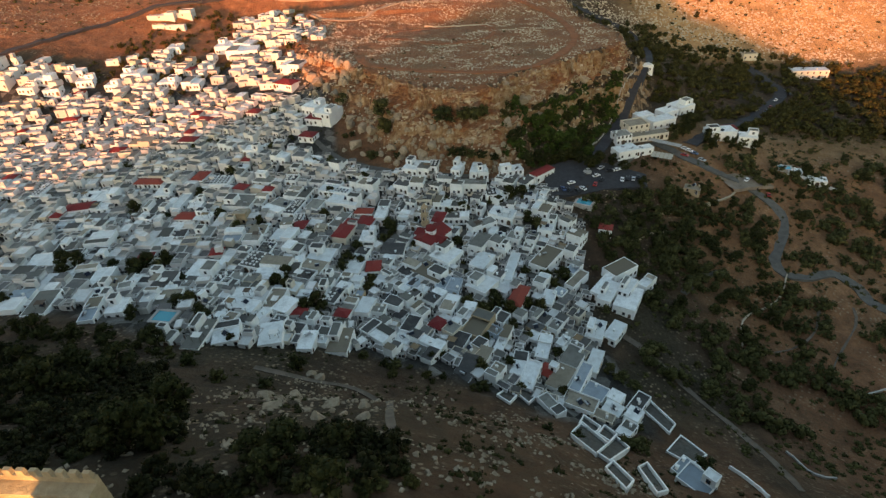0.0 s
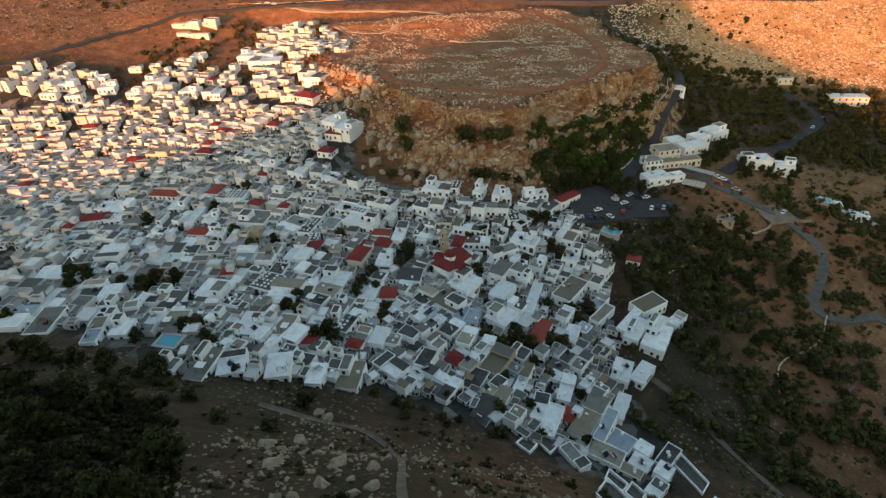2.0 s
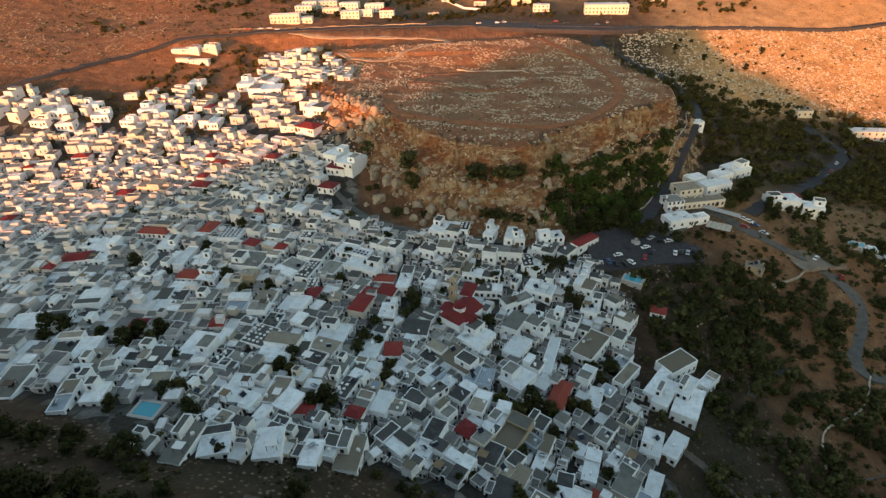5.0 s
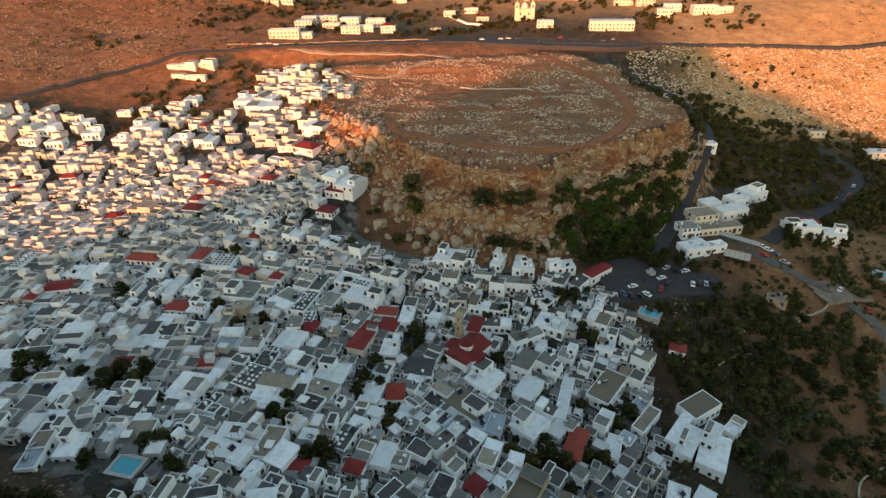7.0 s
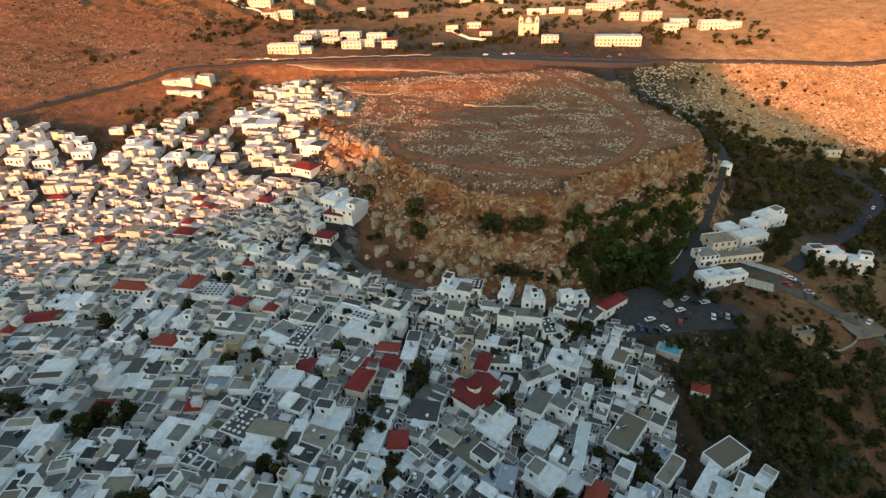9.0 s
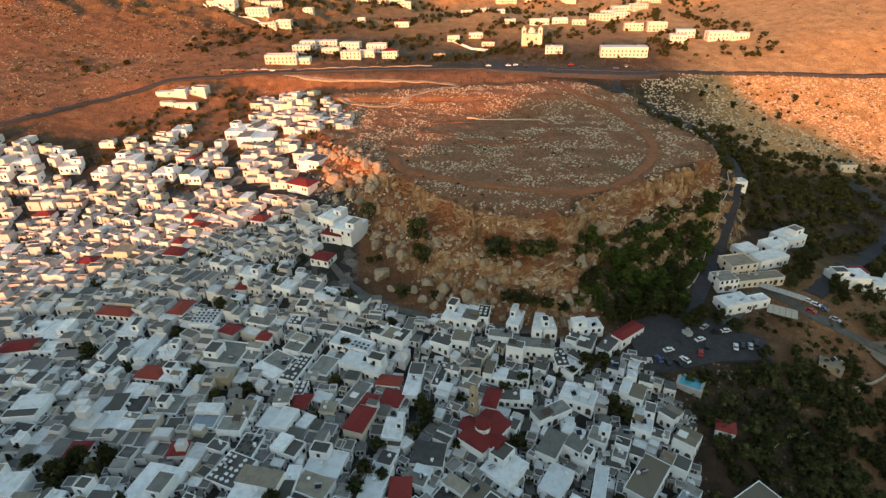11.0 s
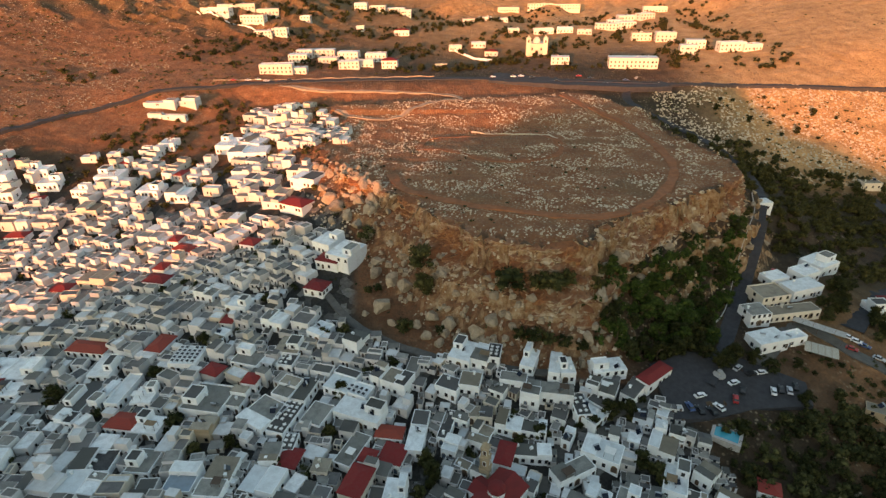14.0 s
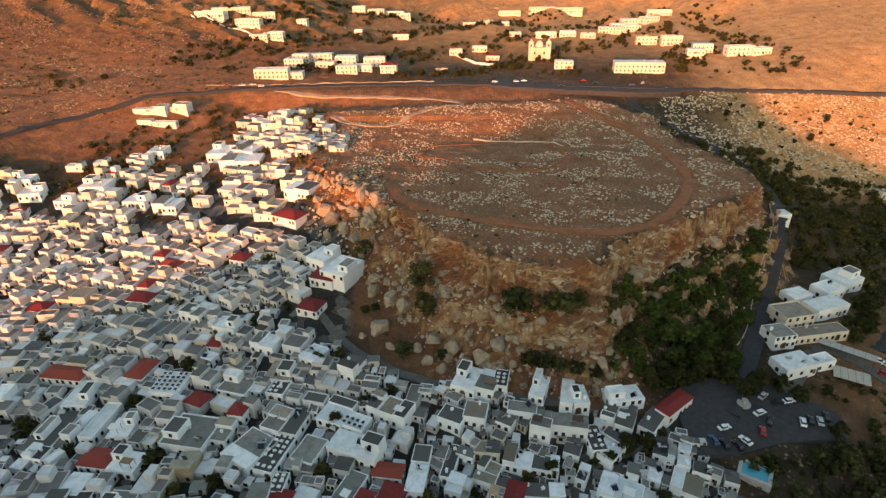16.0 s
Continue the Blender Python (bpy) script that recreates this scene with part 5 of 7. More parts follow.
for size, high, extra in (((3.4, 6.5), (2.1, 2.9), 0), ((2.6, 5.0), (1.5, 2.6), 20), ((2.2, 4.2), (1.0, 2.4), 40)):
    for poly, turn, seed in NEAR_PARTS + (WIDE_PARTS if extra < 40 else ()):
        quarter(poly, turn + extra * 0.4, size=size, heights=high, rooms=0, leave=0.10, seed=seed + extra, joined=True)
crowd_spots = [(-236, 488, 22, 8), (-220, 492, 18, 7), (-226, 474, 26, 4), (-248, 418, 9, 6), (-236, 424, 8, 6), (-98, 432, 9, 8), (-110, 384, 10, 7)]
crowd_dice = random.Random(3)
for x, y, w, d in crowd_spots:
    crowd_house(x, y, w, d, crowd_dice.uniform(2.2, 3.2), crowd_dice.uniform(-12, 12), crowd_dice.choice(("white", "white", "grey")), "white", 0, crowd_dice)
tagged(new("far_village", CROWD.mesh("far_village", *CROWD_MATS)), "packed whitewashed flat-roofed houses on the rising far side", "houses", "", "stuff")


# ---------------------------------------------------------------- trees, bushes, stones
def ico(sub):
    bm = bmesh.new()
    bmesh.ops.create_icosphere(bm, subdivisions=sub, radius=1.0)
    v = [tuple(p.co) for p in bm.verts]
    f = [tuple(p.index for p in q.verts) for q in bm.faces]
    bm.free()
    return v, f


ICO = {1: ico(1), 2: ico(2), 3: ico(3)}


def leaf_cloud(name, centres, radii, material, per=28, squash=0.8, size=0.32, seed=1):
    """Leaf sprays on the shells of many clumps, each round a small dark core, as one mesh."""
    r = np.random.RandomState(seed)
    c, rad = np.asarray(centres, float), np.asarray(radii, float)
    n = len(c)
    flat = np.array((1.0, 1.0, squash))
    ball, ball_faces = np.array(ICO[1][0]), np.array(ICO[1][1])
    core = c[:, None, :] + ball[None] * flat * (rad[:, None] * r.uniform(0.55, 0.92, (n, len(ball))))[..., None]
    core_faces = (ball_faces[None] + (np.arange(n) * len(ball))[:, None, None]).reshape(-1, 3)
    d = r.normal(size=(n, per, 3)) + np.array((0, 0, 0.25))
    d /= np.linalg.norm(d, axis=2, keepdims=True)
    p = c[:, None, :] + d * flat * (rad[:, None] * r.uniform(0.72, 1.22, (n, per)))[..., None]
    face = d + 0.75 * r.normal(size=d.shape)
    e = np.cross(face, r.normal(size=d.shape))
    e /= np.linalg.norm(e, axis=2, keepdims=True) + 1e-9
    g = np.cross(face, e)
    g /= np.linalg.norm(g, axis=2, keepdims=True) + 1e-9
    k = (rad[:, None] * size * r.uniform(0.5, 1.3, (n, per)))[..., None]
    leaf = np.stack((p - e * k, p + g * k * 0.55, p + e * k, p - g * k * 0.55), 2).reshape(-1, 3)
    verts = np.concatenate((core.reshape(-1, 3), leaf))
    quads = np.arange(len(leaf)) + core.shape[0] * core.shape[1]
    loops = np.concatenate((core_faces.ravel(), quads))
    starts = np.concatenate((np.arange(len(core_faces)) * 3, len(core_faces) * 3 + np.arange(n * per) * 4))
    me = bpy.data.meshes.new(name)
    me.vertices.add(len(verts))
    me.vertices.foreach_set("co", verts.astype(np.float32).ravel())
    me.loops.add(len(loops))
    me.loops.foreach_set("vertex_index", loops.astype(np.int32))
    me.polygons.add(len(starts))
    me.polygons.foreach_set("loop_start", starts.astype(np.int32))
    me.materials.append(material)
    me.update(calc_edges=True)
    me.validate()
    return me


def crown_mesh(seed, width, tall, low, material, clumps=26, per=44):
    """An uneven crown of leafy clumps."""
    r = random.Random(seed)
    centres, radii = [], []
    for i in range(clumps):
        a, q = r.uniform(0, 6.283), r.random() ** 0.5
        z = r.uniform(0, 1)
        bulge = math.sin(math.pi * (0.18 + 0.78 * z)) ** 0.7
        centres.append((math.cos(a) * q * width * 0.38 * bulge, math.sin(a) * q * width * 0.38 * bulge, low + z * tall * 0.8))
        radii.append(width * r.uniform(0.10, 0.19))
    return leaf_cloud("crown", centres, radii, material, per, 0.8, 0.3, seed)


def trunk_mesh(seed, tall, width):
    """A tapered trunk with three or four limbs."""
    r = random.Random(seed)
    s = Solid()
    lean = (r.uniform(-0.3, 0.3), r.uniform(-0.3, 0.3))

    def limb(a, b, r0, r1, n=6):
        a, b = Vector(a), Vector(b)
        d = (b - a).normalized()
        u = d.orthogonal().normalized()
        w = d.cross(u)
        v = [tuple(p + (u * math.cos(6.283 * i / n) + w * math.sin(6.283 * i / n)) * q) for p, q in ((a, r0), (b, r1)) for i in range(n)]
        s.add(v, [(i, (i + 1) % n, n + (i + 1) % n, n + i) for i in range(n)] + [tuple(range(n, 2 * n))])

    top = (lean[0], lean[1], tall * 0.42)
    limb((0, 0, -0.6), top, width * 0.05, width * 0.032)
    for k in range(4):
        a = k * 1.57 + r.uniform(-0.4, 0.4)
        limb(top, (top[0] + math.cos(a) * width * 0.24, top[1] + math.sin(a) * width * 0.24, tall * r.uniform(0.62, 0.8)), width * 0.026, width * 0.01)
    return s.mesh("trunk", BARK)


KINDS = {}
for k, (w, t, low, mat) in {"oak": (6.0, 5.0, 1.5, LEAF_DARK), "olive": (5.0, 3.6, 1.2, LEAF_OLIVE), "pine": (7.0, 7.0, 2.0, LEAF_GREEN), "cypress": (2.4, 8.0, 0.6, LEAF_DARK)}.items():
    KINDS[k] = [(crown_mesh(i * 7 + len(k), w, t, low, mat), trunk_mesh(i, t + low, w)) for i in range(3)]
TREE_LABELS = {"oak": "dark evergreen tree with a dense rounded crown", "olive": "grey-green olive tree with a ragged crown",
               "pine": "tall fresh-green tree with a full crown", "cypress": "slim dark cypress tree"}
BUSHES = [crown_mesh(50 + i, 3.2, 1.9, 0.15, (LEAF_DARK, LEAF_OLIVE, LEAF_DARK, LEAF_OLIVE)[i], 18, 36) for i in range(4)]
grow = random.Random(21)


def tree(x, y, kind="oak", size=1.0):
    crown, trunk = grow.choice(KINDS[kind])
    t = bpy.data.objects.new("tree", None)
    scene.collection.objects.link(t)
    t.matrix_basis = pose(x, y, ground_at(x, y), 0, 0, grow.uniform(0, 360)) @ Matrix.Diagonal((size, size, size * grow.uniform(0.85, 1.15), 1))
    tagged(t, TREE_LABELS[kind], "tree", "trees")
    part("trunk", trunk, t)
    part("crown", crown, t)


def bush(x, y, size=1.0, z=None):
    b = new("bush", grow.choice(BUSHES))
    b.matrix_basis = pose(x, y, ground_at(x, y) - 0.25 if z is None else z, 0, 0, grow.uniform(0, 360)) @ Matrix.Diagonal((size, size, size * grow.uniform(0.8, 1.2), 1))
    tagged(b, "dark green bush rooted in dry rocky ground", "bush", "bushes")


def free_of_houses(x, y, gap=1.5):
    for X, Y, W, D, A in TAKEN:
        dx, dy = x - X, y - Y
        if abs(dx) + abs(dy) < 40 and abs(dx * math.cos(A) + dy * math.sin(A)) < W / 2 + gap and abs(-dx * math.sin(A) + dy * math.cos(A)) < D / 2 + gap:
            return False
    return True


LANES = [spline(q, 4.0) for q in (
    [(62, 262), (76, 283), (95, 315), (112, 345), (122, 366), (134, 392), (143, 425), (142, 452), (132, 472), (114, 492), (92, 512), (96, 538)],
    [(84, 272), (108, 296), (117.3, 292), (125.4, 283), (134, 276.4), (147.4, 270), (157, 263), (164.5, 251.2), (160.2, 237.7), (152.4, 226.2), (147, 216.9), (149.6, 210.6), (160.3, 210.3), (174, 214), (181.8, 205.6), (185.3, 193.9), (215, 178)],
    [(131, 296), (155, 321), (180, 340), (209, 368), (235, 398), (234, 419), (228, 440)])]


def scatter(poly, n, kinds, size=(0.7, 1.2), gap=3.0):
    """Plants over a piece of ground, clear of houses and lanes."""
    x0, x1, y0, y1 = min(p[0] for p in poly), max(p[0] for p in poly), min(p[1] for p in poly), max(p[1] for p in poly)
    done, placed = 0, []
    for _ in range(n * 30):
        if done >= n:
            break
        x, y = grow.uniform(x0, x1), grow.uniform(y0, y1)
        if inside(poly, x, y) < 0 or any(abs(x - a) + abs(y - b) < gap for a, b in placed) or not free_of_houses(x, y):
            continue
        if inside(CARPARK, x, y) > -1.5 or any((q[0] - x) ** 2 + (q[1] - y) ** 2 < 22 for line in LANES for q in line):
            continue
        placed.append((x, y))
        k = grow.choice(kinds)
        s = grow.uniform(*size)
        bush(x, y, s) if k == "bush" else tree(x, y, k, s)
        done += 1


# plants in the clefts and on the ledges of the cliff
for x, y, s, z in ((-39, 303, 4.4, 18.5), (-5.5, 282, 4.6, 21.0), (6, 281, 3.4, 22.0), (11, 281, 3.2, 22.5), (15, 282, 2.8, 23.0), (-38.5, 293.5, 3.6, 12.0)):
    bush(x, y, s, z)
for x, y, s in ((-66.5, 331, 3.2), (-62, 302, 1.7), (-58, 303, 1.5),
                (-2, 273, 2.2), (3, 272, 2.4), (8, 271, 2.2), (-45, 281.5, 2.8), (-31, 279, 1.6), (14, 270, 2.3), (20, 270, 2.0), (26, 285, 2.2), (28, 291, 2.0),
                (-100, 372, 1.6), (-82, 352, 1.5), (-108, 380, 1.8), (46, 302, 1.6), (56, 312, 1.8), (70, 322, 1.6), (84, 330, 1.7)):
    bush(x, y, s)
scatter([(26, 268), (44, 270), (74, 284), (92, 316), (104, 340), (84, 326), (56, 306), (32, 292)], 46, ("pine", "pine", "oak"), (0.85, 1.3), 3.5)
scatter([(98, 248), (130, 262), (150, 240), (138, 200), (100, 170), (80, 180), (80, 215), (62, 240), (72, 250)], 58, ("oak", "olive", "oak", "bush"), (0.8, 1.25), 4.5)
scatter([(150, 180), (110, 140), (84, 150), (96, 185)], 20, ("oak", "bush", "bush"), (0.7, 1.2), 5)
scatter([(150, 225), (230, 240), (220, 320), (175, 330), (140, 300), (168, 262)], 30, ("olive", "oak", "bush"), (0.8, 1.2), 6)
scatter([(-143, 130), (-113, 118), (-80, 111), (-62, 90), (-46, 66), (-51, 57), (-68, 57), (-120, 70)], 60, ("bush", "bush", "oak"), (1.0, 1.7), 4.5)
scatter([(-32, 60), (-25, 68), (-12, 68), (-7, 52), (-16, 48), (-28, 51)], 26, ("bush", "bush", "oak"), (0.8, 1.3), 3)
for x, y, s in ((-76.7, 117.0, 1.5), (-64.5, 107.8, 1.6), (-53.0, 108.6, 1.5), (-50.4, 125.3, 1.8), (-21.9, 133.7, 1.5), (6.1, 126.2, 1.5), (23.5, 107.7, 1.0), (48.0, 102.4, 1.9), (50.5, 106.5, 1.6), (45.5, 105.5, 1.5),
                (56.3, 143.8, 1.8), (53.0, 147.0, 1.6), (60.0, 140.0, 1.6), (64.5, 97.6, 1.6), (34.3, 128.6, 1.0), (53.1, 116.0, 1.1), (-24, 140, 1.2), (-33, 138, 1.1), (10, 131, 1.3), (31.5, 105.0, 1.4)):
    bush(x, y, s * 1.25)
scatter([(-30, 128), (14, 118), (10, 130), (-24, 140)], 8, ("bush",), (0.8, 1.4), 4)
scatter([(118, 300), (134, 322), (152, 336), (150, 302), (140, 288), (130, 294)], 22, ("oak", "olive", "oak"), (0.8, 1.2), 3.5)
scatter([(100, 262), (118, 274), (132, 270), (140, 262), (122, 256), (104, 250)], 14, ("olive", "bush", "bush"), (0.7, 1.1), 4)
scatter([(150, 300), (178, 304), (182, 322), (166, 330), (148, 322)], 14, ("oak", "olive"), (0.9, 1.2), 4)
scatter([(84, 276), (100, 279), (106, 284), (120, 278), (104, 272)], 12, ("bush", "oak", "bush"), (0.7, 1.0), 3)
scatter([(110, 470), (140, 520), (200, 470), (260, 470), (250, 520), (160, 535)], 24, ("bush", "bush", "oak"), (0.8, 1.4), 7)
scatter([(-340, 520), (-300, 515), (-290, 545), (-345, 560)], 7, ("bush",), (1.5, 2.2), 5)
for x, y, s in ((72, 271, 1.3), (69, 269.5, 1.2), (75, 273.5, 1.3), (83, 273, 1.2), (88, 271, 1.1), (95, 258, 1.1), (56, 275, 1.3), (60, 278, 1.4), (65, 274, 1.3), (52, 272, 1.2), (64, 281, 1.4)):
    tree(x, y, "oak", s)
for q in spline(STREETS[1], 3.0)[3:-1]:
    bush(q[0] + grow.uniform(-0.8, 0.8), q[1] + grow.uniform(-0.8, 0.8), grow.uniform(1.1, 1.5))
for q in spline(STREETS[0], 6.0)[1:-1]:
    bush(q[0] + grow.uniform(-1, 1), q[1], grow.uniform(0.8, 1.1))
scatter([(-160, 146), (-128, 140), (-100, 136), (-84, 124), (-78, 118), (-100, 128), (-150, 138)], 22, ("bush", "oak", "bush"), (0.9, 1.5), 3.5)
for x, y, s in GREEN_YARDS:
    if y < 215:
        tree(x, y, grow.choice(("oak", "oak", "olive")), min(1.2, 0.19 * s + 0.05) * grow.uniform(0.75, 1.1))
for x, y, s in GARDENS:
    tree(x, y, grow.choice(("oak", "oak", "olive")), s * grow.uniform(1.1, 1.4))
    bush(x + grow.uniform(-2.5, 2.5), y + grow.uniform(-2.5, 2.5), s * 1.4)


def scrub(name, spots, material, size, label, low=0.55):
    """Countless low plants as one mesh."""
    r = np.random.RandomState(len(spots))
    at = np.repeat(np.array(spots, float), 2, axis=0)
    s = np.repeat(r.uniform(size[0], size[1], len(spots)), 2) * r.uniform(0.5, 1.0, len(at))
    at = at + r.uniform(-0.8, 0.8, at.shape) * s[:, None]
    z = height(at[:, 0], at[:, 1]) + s * 0.2
    mesh = leaf_cloud(name, np.column_stack((at, z)), s * 0.85, material, 12, low, 0.42, len(spots))
    return tagged(new(name, mesh), label, "scrub", "", "stuff")


def spread(n, x0, x1, y0, y1, test, seed):
    r = np.random.RandomState(seed)
    x, y = r.uniform(x0, x1, n), r.uniform(y0, y1, n)
    k = test(x, y)
    return list(zip(x[k], y[k]))


def woods(name, spots, material, size, label, seed, per=26):
    """Closed tree cover, too many to count, as one mesh."""
    r = np.random.RandomState(seed)
    at = np.array(spots, float)
    n, m = len(at), 8
    s = r.uniform(size[0], size[1], n) * np.where(r.uniform(size=n) < 0.35, 0.6, 1.0)
    a, q = r.uniform(0, 6.283, (n, m)), r.uniform(size=(n, m)) ** 0.5 * 0.40
    z = height(at[:, 0], at[:, 1])
    up = r.uniform(0.12, 0.62, (n, m)) * (1.15 - q)
    c = np.stack((at[:, :1] + np.cos(a) * q * s[:, None], at[:, 1:] + np.sin(a) * q * s[:, None], z[:, None] + up * s[:, None]), 2).reshape(-1, 3)
    rad = (s[:, None] * r.uniform(0.15, 0.27, (n, m))).ravel()
    return tagged(new(name, leaf_cloud(name, c, rad, material, per, 0.85, 0.34, seed)), label, "trees", "", "stuff")


def open_ground(x, y, verge=5.5):
    d = np.full(x.shape, 1e9)
    for line in LANES:
        for q in line:
            d = np.minimum(d, np.hypot(x - q[0], y - q[1]))
    k = (d > verge) & (polygon_distance(CARPARK, x, y) < -3)
    for X, Y, W, D, A in TAKEN:
        if Y > 180 or X > 40:
            k &= np.hypot(x - X, y - Y) > max(W, D) * 0.5 + 0.8
    return k


woods("valley_woods", spread(2300, 50, 260, 120, 300, lambda x, y: (polygon_distance([(56, 165), (58, 196), (60, 214), (60, 228), (60, 244), (98, 256), (125, 262), (150, 290), (260, 300), (260, 200), (190, 170), (130, 120), (90, 130)], x, y) > 0)
      & (waves(x, y, 38, 51) > -0.05) & open_ground(x, y), 21), LEAF_OLIVE, (4.0, 7.5), "dark olive and evergreen trees covering the valley", 1)
woods("square_woods", spread(420, 52, 135, 190, 262, lambda x, y: (polygon_distance([(60, 236), (64, 246), (100, 254), (128, 262), (134, 236), (110, 205), (84, 196), (66, 212)], x, y) > 0)
      & (waves(x, y, 22, 58) > -0.45) & open_ground(x, y, 4.0), 27), LEAF_DARK, (3.0, 6.0), "dense dark trees below the village square", 8)
woods("gully_woods", spread(1700, 92, 330, 320, 475, lambda x, y: (polygon_distance([(104, 345), (120, 372), (132, 420), (96, 470), (98, 500), (150, 480), (215, 462), (330, 440), (330, 320), (170, 325), (140, 350), (122, 352)], x, y) > 0)
      & (waves(x, y, 34, 52) > -0.6) & open_ground(x, y, 4.5), 22), LEAF_OLIVE, (4.0, 8.5), "mixed dark trees filling the gully", 2)
woods("cliff_thicket", spread(900, 24, 112, 265, 352, lambda x, y: (polygon_distance([(24, 267), (46, 268), (63, 274), (80, 288), (98, 318), (118, 354), (100, 350), (80, 335), (58, 318), (40, 306), (29, 297)], x, y) > 0)
      & (polygon_distance(PLATEAU, x, y) < -9 - 5 * waves(x, y, 16, 61)) & open_ground(x, y, 3.0), 25), LEAF_GREEN, (3.0, 6.0), "dense green trees below the plateau's shaded flank", 5)
woods("far_gardens", spread(1900, -270, 240, 572, 830, lambda x, y: (waves(x, y, 70, 53) > -0.12) & open_ground(x, y), 23), LEAF_DARK, (3.5, 7.0), "dark garden trees between the far villas", 3)
woods("village_gardens", [(x, y) for x, y, s in GREEN_YARDS if y >= 215], LEAF_DARK, (3.2, 5.4), "dark garden trees in village courtyards", 7)
woods("upper_gardens", [q for q in spread(700, -330, -100, 375, 510, lambda x, y: (polygon_distance([(-262, 384), (-215, 384), (-110, 396), (-104, 440), (-122, 505), (-200, 505), (-262, 440)], x, y) > 0), 26) if free_of_houses(q[0], q[1], 0.8)][:230],
      LEAF_OLIVE, (2.8, 5.2), "garden trees among the upper village houses", 6)
scrub("left_hill_scrub", spread(4200, -620, -180, 400, 900, lambda x, y: (y > 545 + 0.75 * (x + 160)) & (waves(x, y, 80, 37) > -0.15), 12), LEAF_OLIVE, (0.6, 1.9), "dark low scrub over the left hillside")
woods("castle_thicket", spread(3600, -165, 0, 45, 140, lambda x, y: ((polygon_distance([(-165, 45), (-165, 136), (-143, 132), (-113, 119.6), (-79.6, 113), (-61.5, 90.5), (-46, 66), (-51, 57), (-52, 45)], x, y) > 0)
      | (polygon_distance([(-32.8, 59.9), (-25.3, 68.5), (-11.7, 68.5), (-7.1, 52.1), (-16, 48.3), (-28.3, 51.3)], x, y) > 0) | (polygon_distance([(-40, 55.6), (-30.4, 52.7), (-28, 48.8), (-42.8, 49.7), (-48.8, 56.2)], x, y) > 0))
      & (waves(x, y, 26, 54) > -0.45) & (np.hypot(x + 54, y - 41) > 11), 24), LEAF_SHADED, (2.2, 4.5), "dark thicket on the castle slope", 4)
on_top = lambda x, y: polygon_distance(PLATEAU, x, y) > 3
scrub("valley_scrub", spread(3800, 60, 330, 90, 330, lambda x, y: (polygon_distance([(60, 150), (74, 215), (60, 245), (100, 262), (200, 330), (330, 330), (330, 90), (90, 90)], x, y) > 0)
      & (waves(x, y, 45, 31) > -0.4), 1), LEAF_OLIVE, (0.6, 1.8), "grey-green dry scrub over valley terraces")
scrub("hill_scrub", spread(2600, -520, 420, 545, 1150, lambda x, y: waves(x, y, 120, 32) > 0.05, 2), LEAF_OLIVE, (0.5, 1.5), "sparse low scrub on the far dry hillside")
scrub("slope_scrub", spread(1500, 95, 420, 420, 545, lambda x, y: (polygon_distance(PLATEAU, x, y) < -4) & (waves(x, y, 40, 33) > -0.1), 3), LEAF_OLIVE, (0.4, 1.5), "low scrub on the stony slope across the gully")
scrub("near_scrub", spread(3200, -170, 80, 20, 145, lambda x, y: (height(x, y) > -8 + 0.12 * x) & (waves(x, y, 30, 34) > -0.1) & (polygon_distance([(-170, 150), (-96, 150), (-40, 140), (14, 122), (60, 90), (60, 180), (-170, 180)], x, y) < -3), 4),
      LEAF_DARK, (0.4, 1.2), "low dark scrub on the near castle slope")
scrub("cliff_scrub", spread(900, -110, 110, 255, 400, lambda x, y: (np.abs(polygon_distance(PLATEAU, x, y) + 14) < 12) & (waves(x, y, 14, 35) > 0.15), 5), LEAF_OLIVE, (0.4, 1.2), "low scrub between boulders under the cliff")
scrub("village_scrub", [q for q in spread(900, -260, 50, 140, 420, lambda x, y: waves(x, y, 18, 36) > 0.1, 6) if free_of_houses(q[0], q[1], 0.4)], LEAF_DARK, (0.5, 1.3), "small shrubs and vines in village courtyards")


scrub("plateau_scrub", spread(260, -40, 40, 395, 470, lambda x, y: (((x - 2) / 32) ** 2 + ((y - 452) / 12) ** 2 < 1), 13), LEAF_OLIVE, (0.3, 0.9), "low green scrub in the plateau hollow")


def stones(name, spots, size, material, label, flat=0.6):
    r = random.Random(len(spots) + 5)
    v, f = [], []
    z = height(np.array([q[0] for q in spots]), np.array([q[1] for q in spots]))
    for (x, y), h in zip(spots, z):
        s = r.uniform(size[0], size[1]) * r.uniform(0.5, 1.0)
        a, k = r.uniform(0, 3.14), r.uniform(0.5, 1.0)
        n = len(v)
        for u, w, q in ((-1, -1, -.4), (1, -1, -.4), (1, 1, -.4), (-1, 1, -.4), (-.7, -.7, 1), (.7, -.7, 1), (.7, .7, 1), (-.7, .7, 1)):
            u, w = u * s * r.uniform(0.6, 1.1), w * s * k * r.uniform(0.6, 1.1)
            v.append((x + u * math.cos(a) - w * math.sin(a), y + u * math.sin(a) + w * math.cos(a), h + q * s * flat * r.uniform(0.7, 1.2)))
        f += [tuple(n + i for i in q) for q in ((4, 5, 6, 7), (0, 1, 5, 4), (1, 2, 6, 5), (2, 3, 7, 6), (3, 0, 4, 7))]
    return tagged(new(name, mesh_from(name, v, f, material)), label, "stones", "", "stuff")


track_line = spline([(-60, 372), (-50, 349), (-22, 330), (4, 318), (26, 312), (48, 319), (70, 349), (80, 385), (77, 444), (60, 476), (44, 514)], 4)


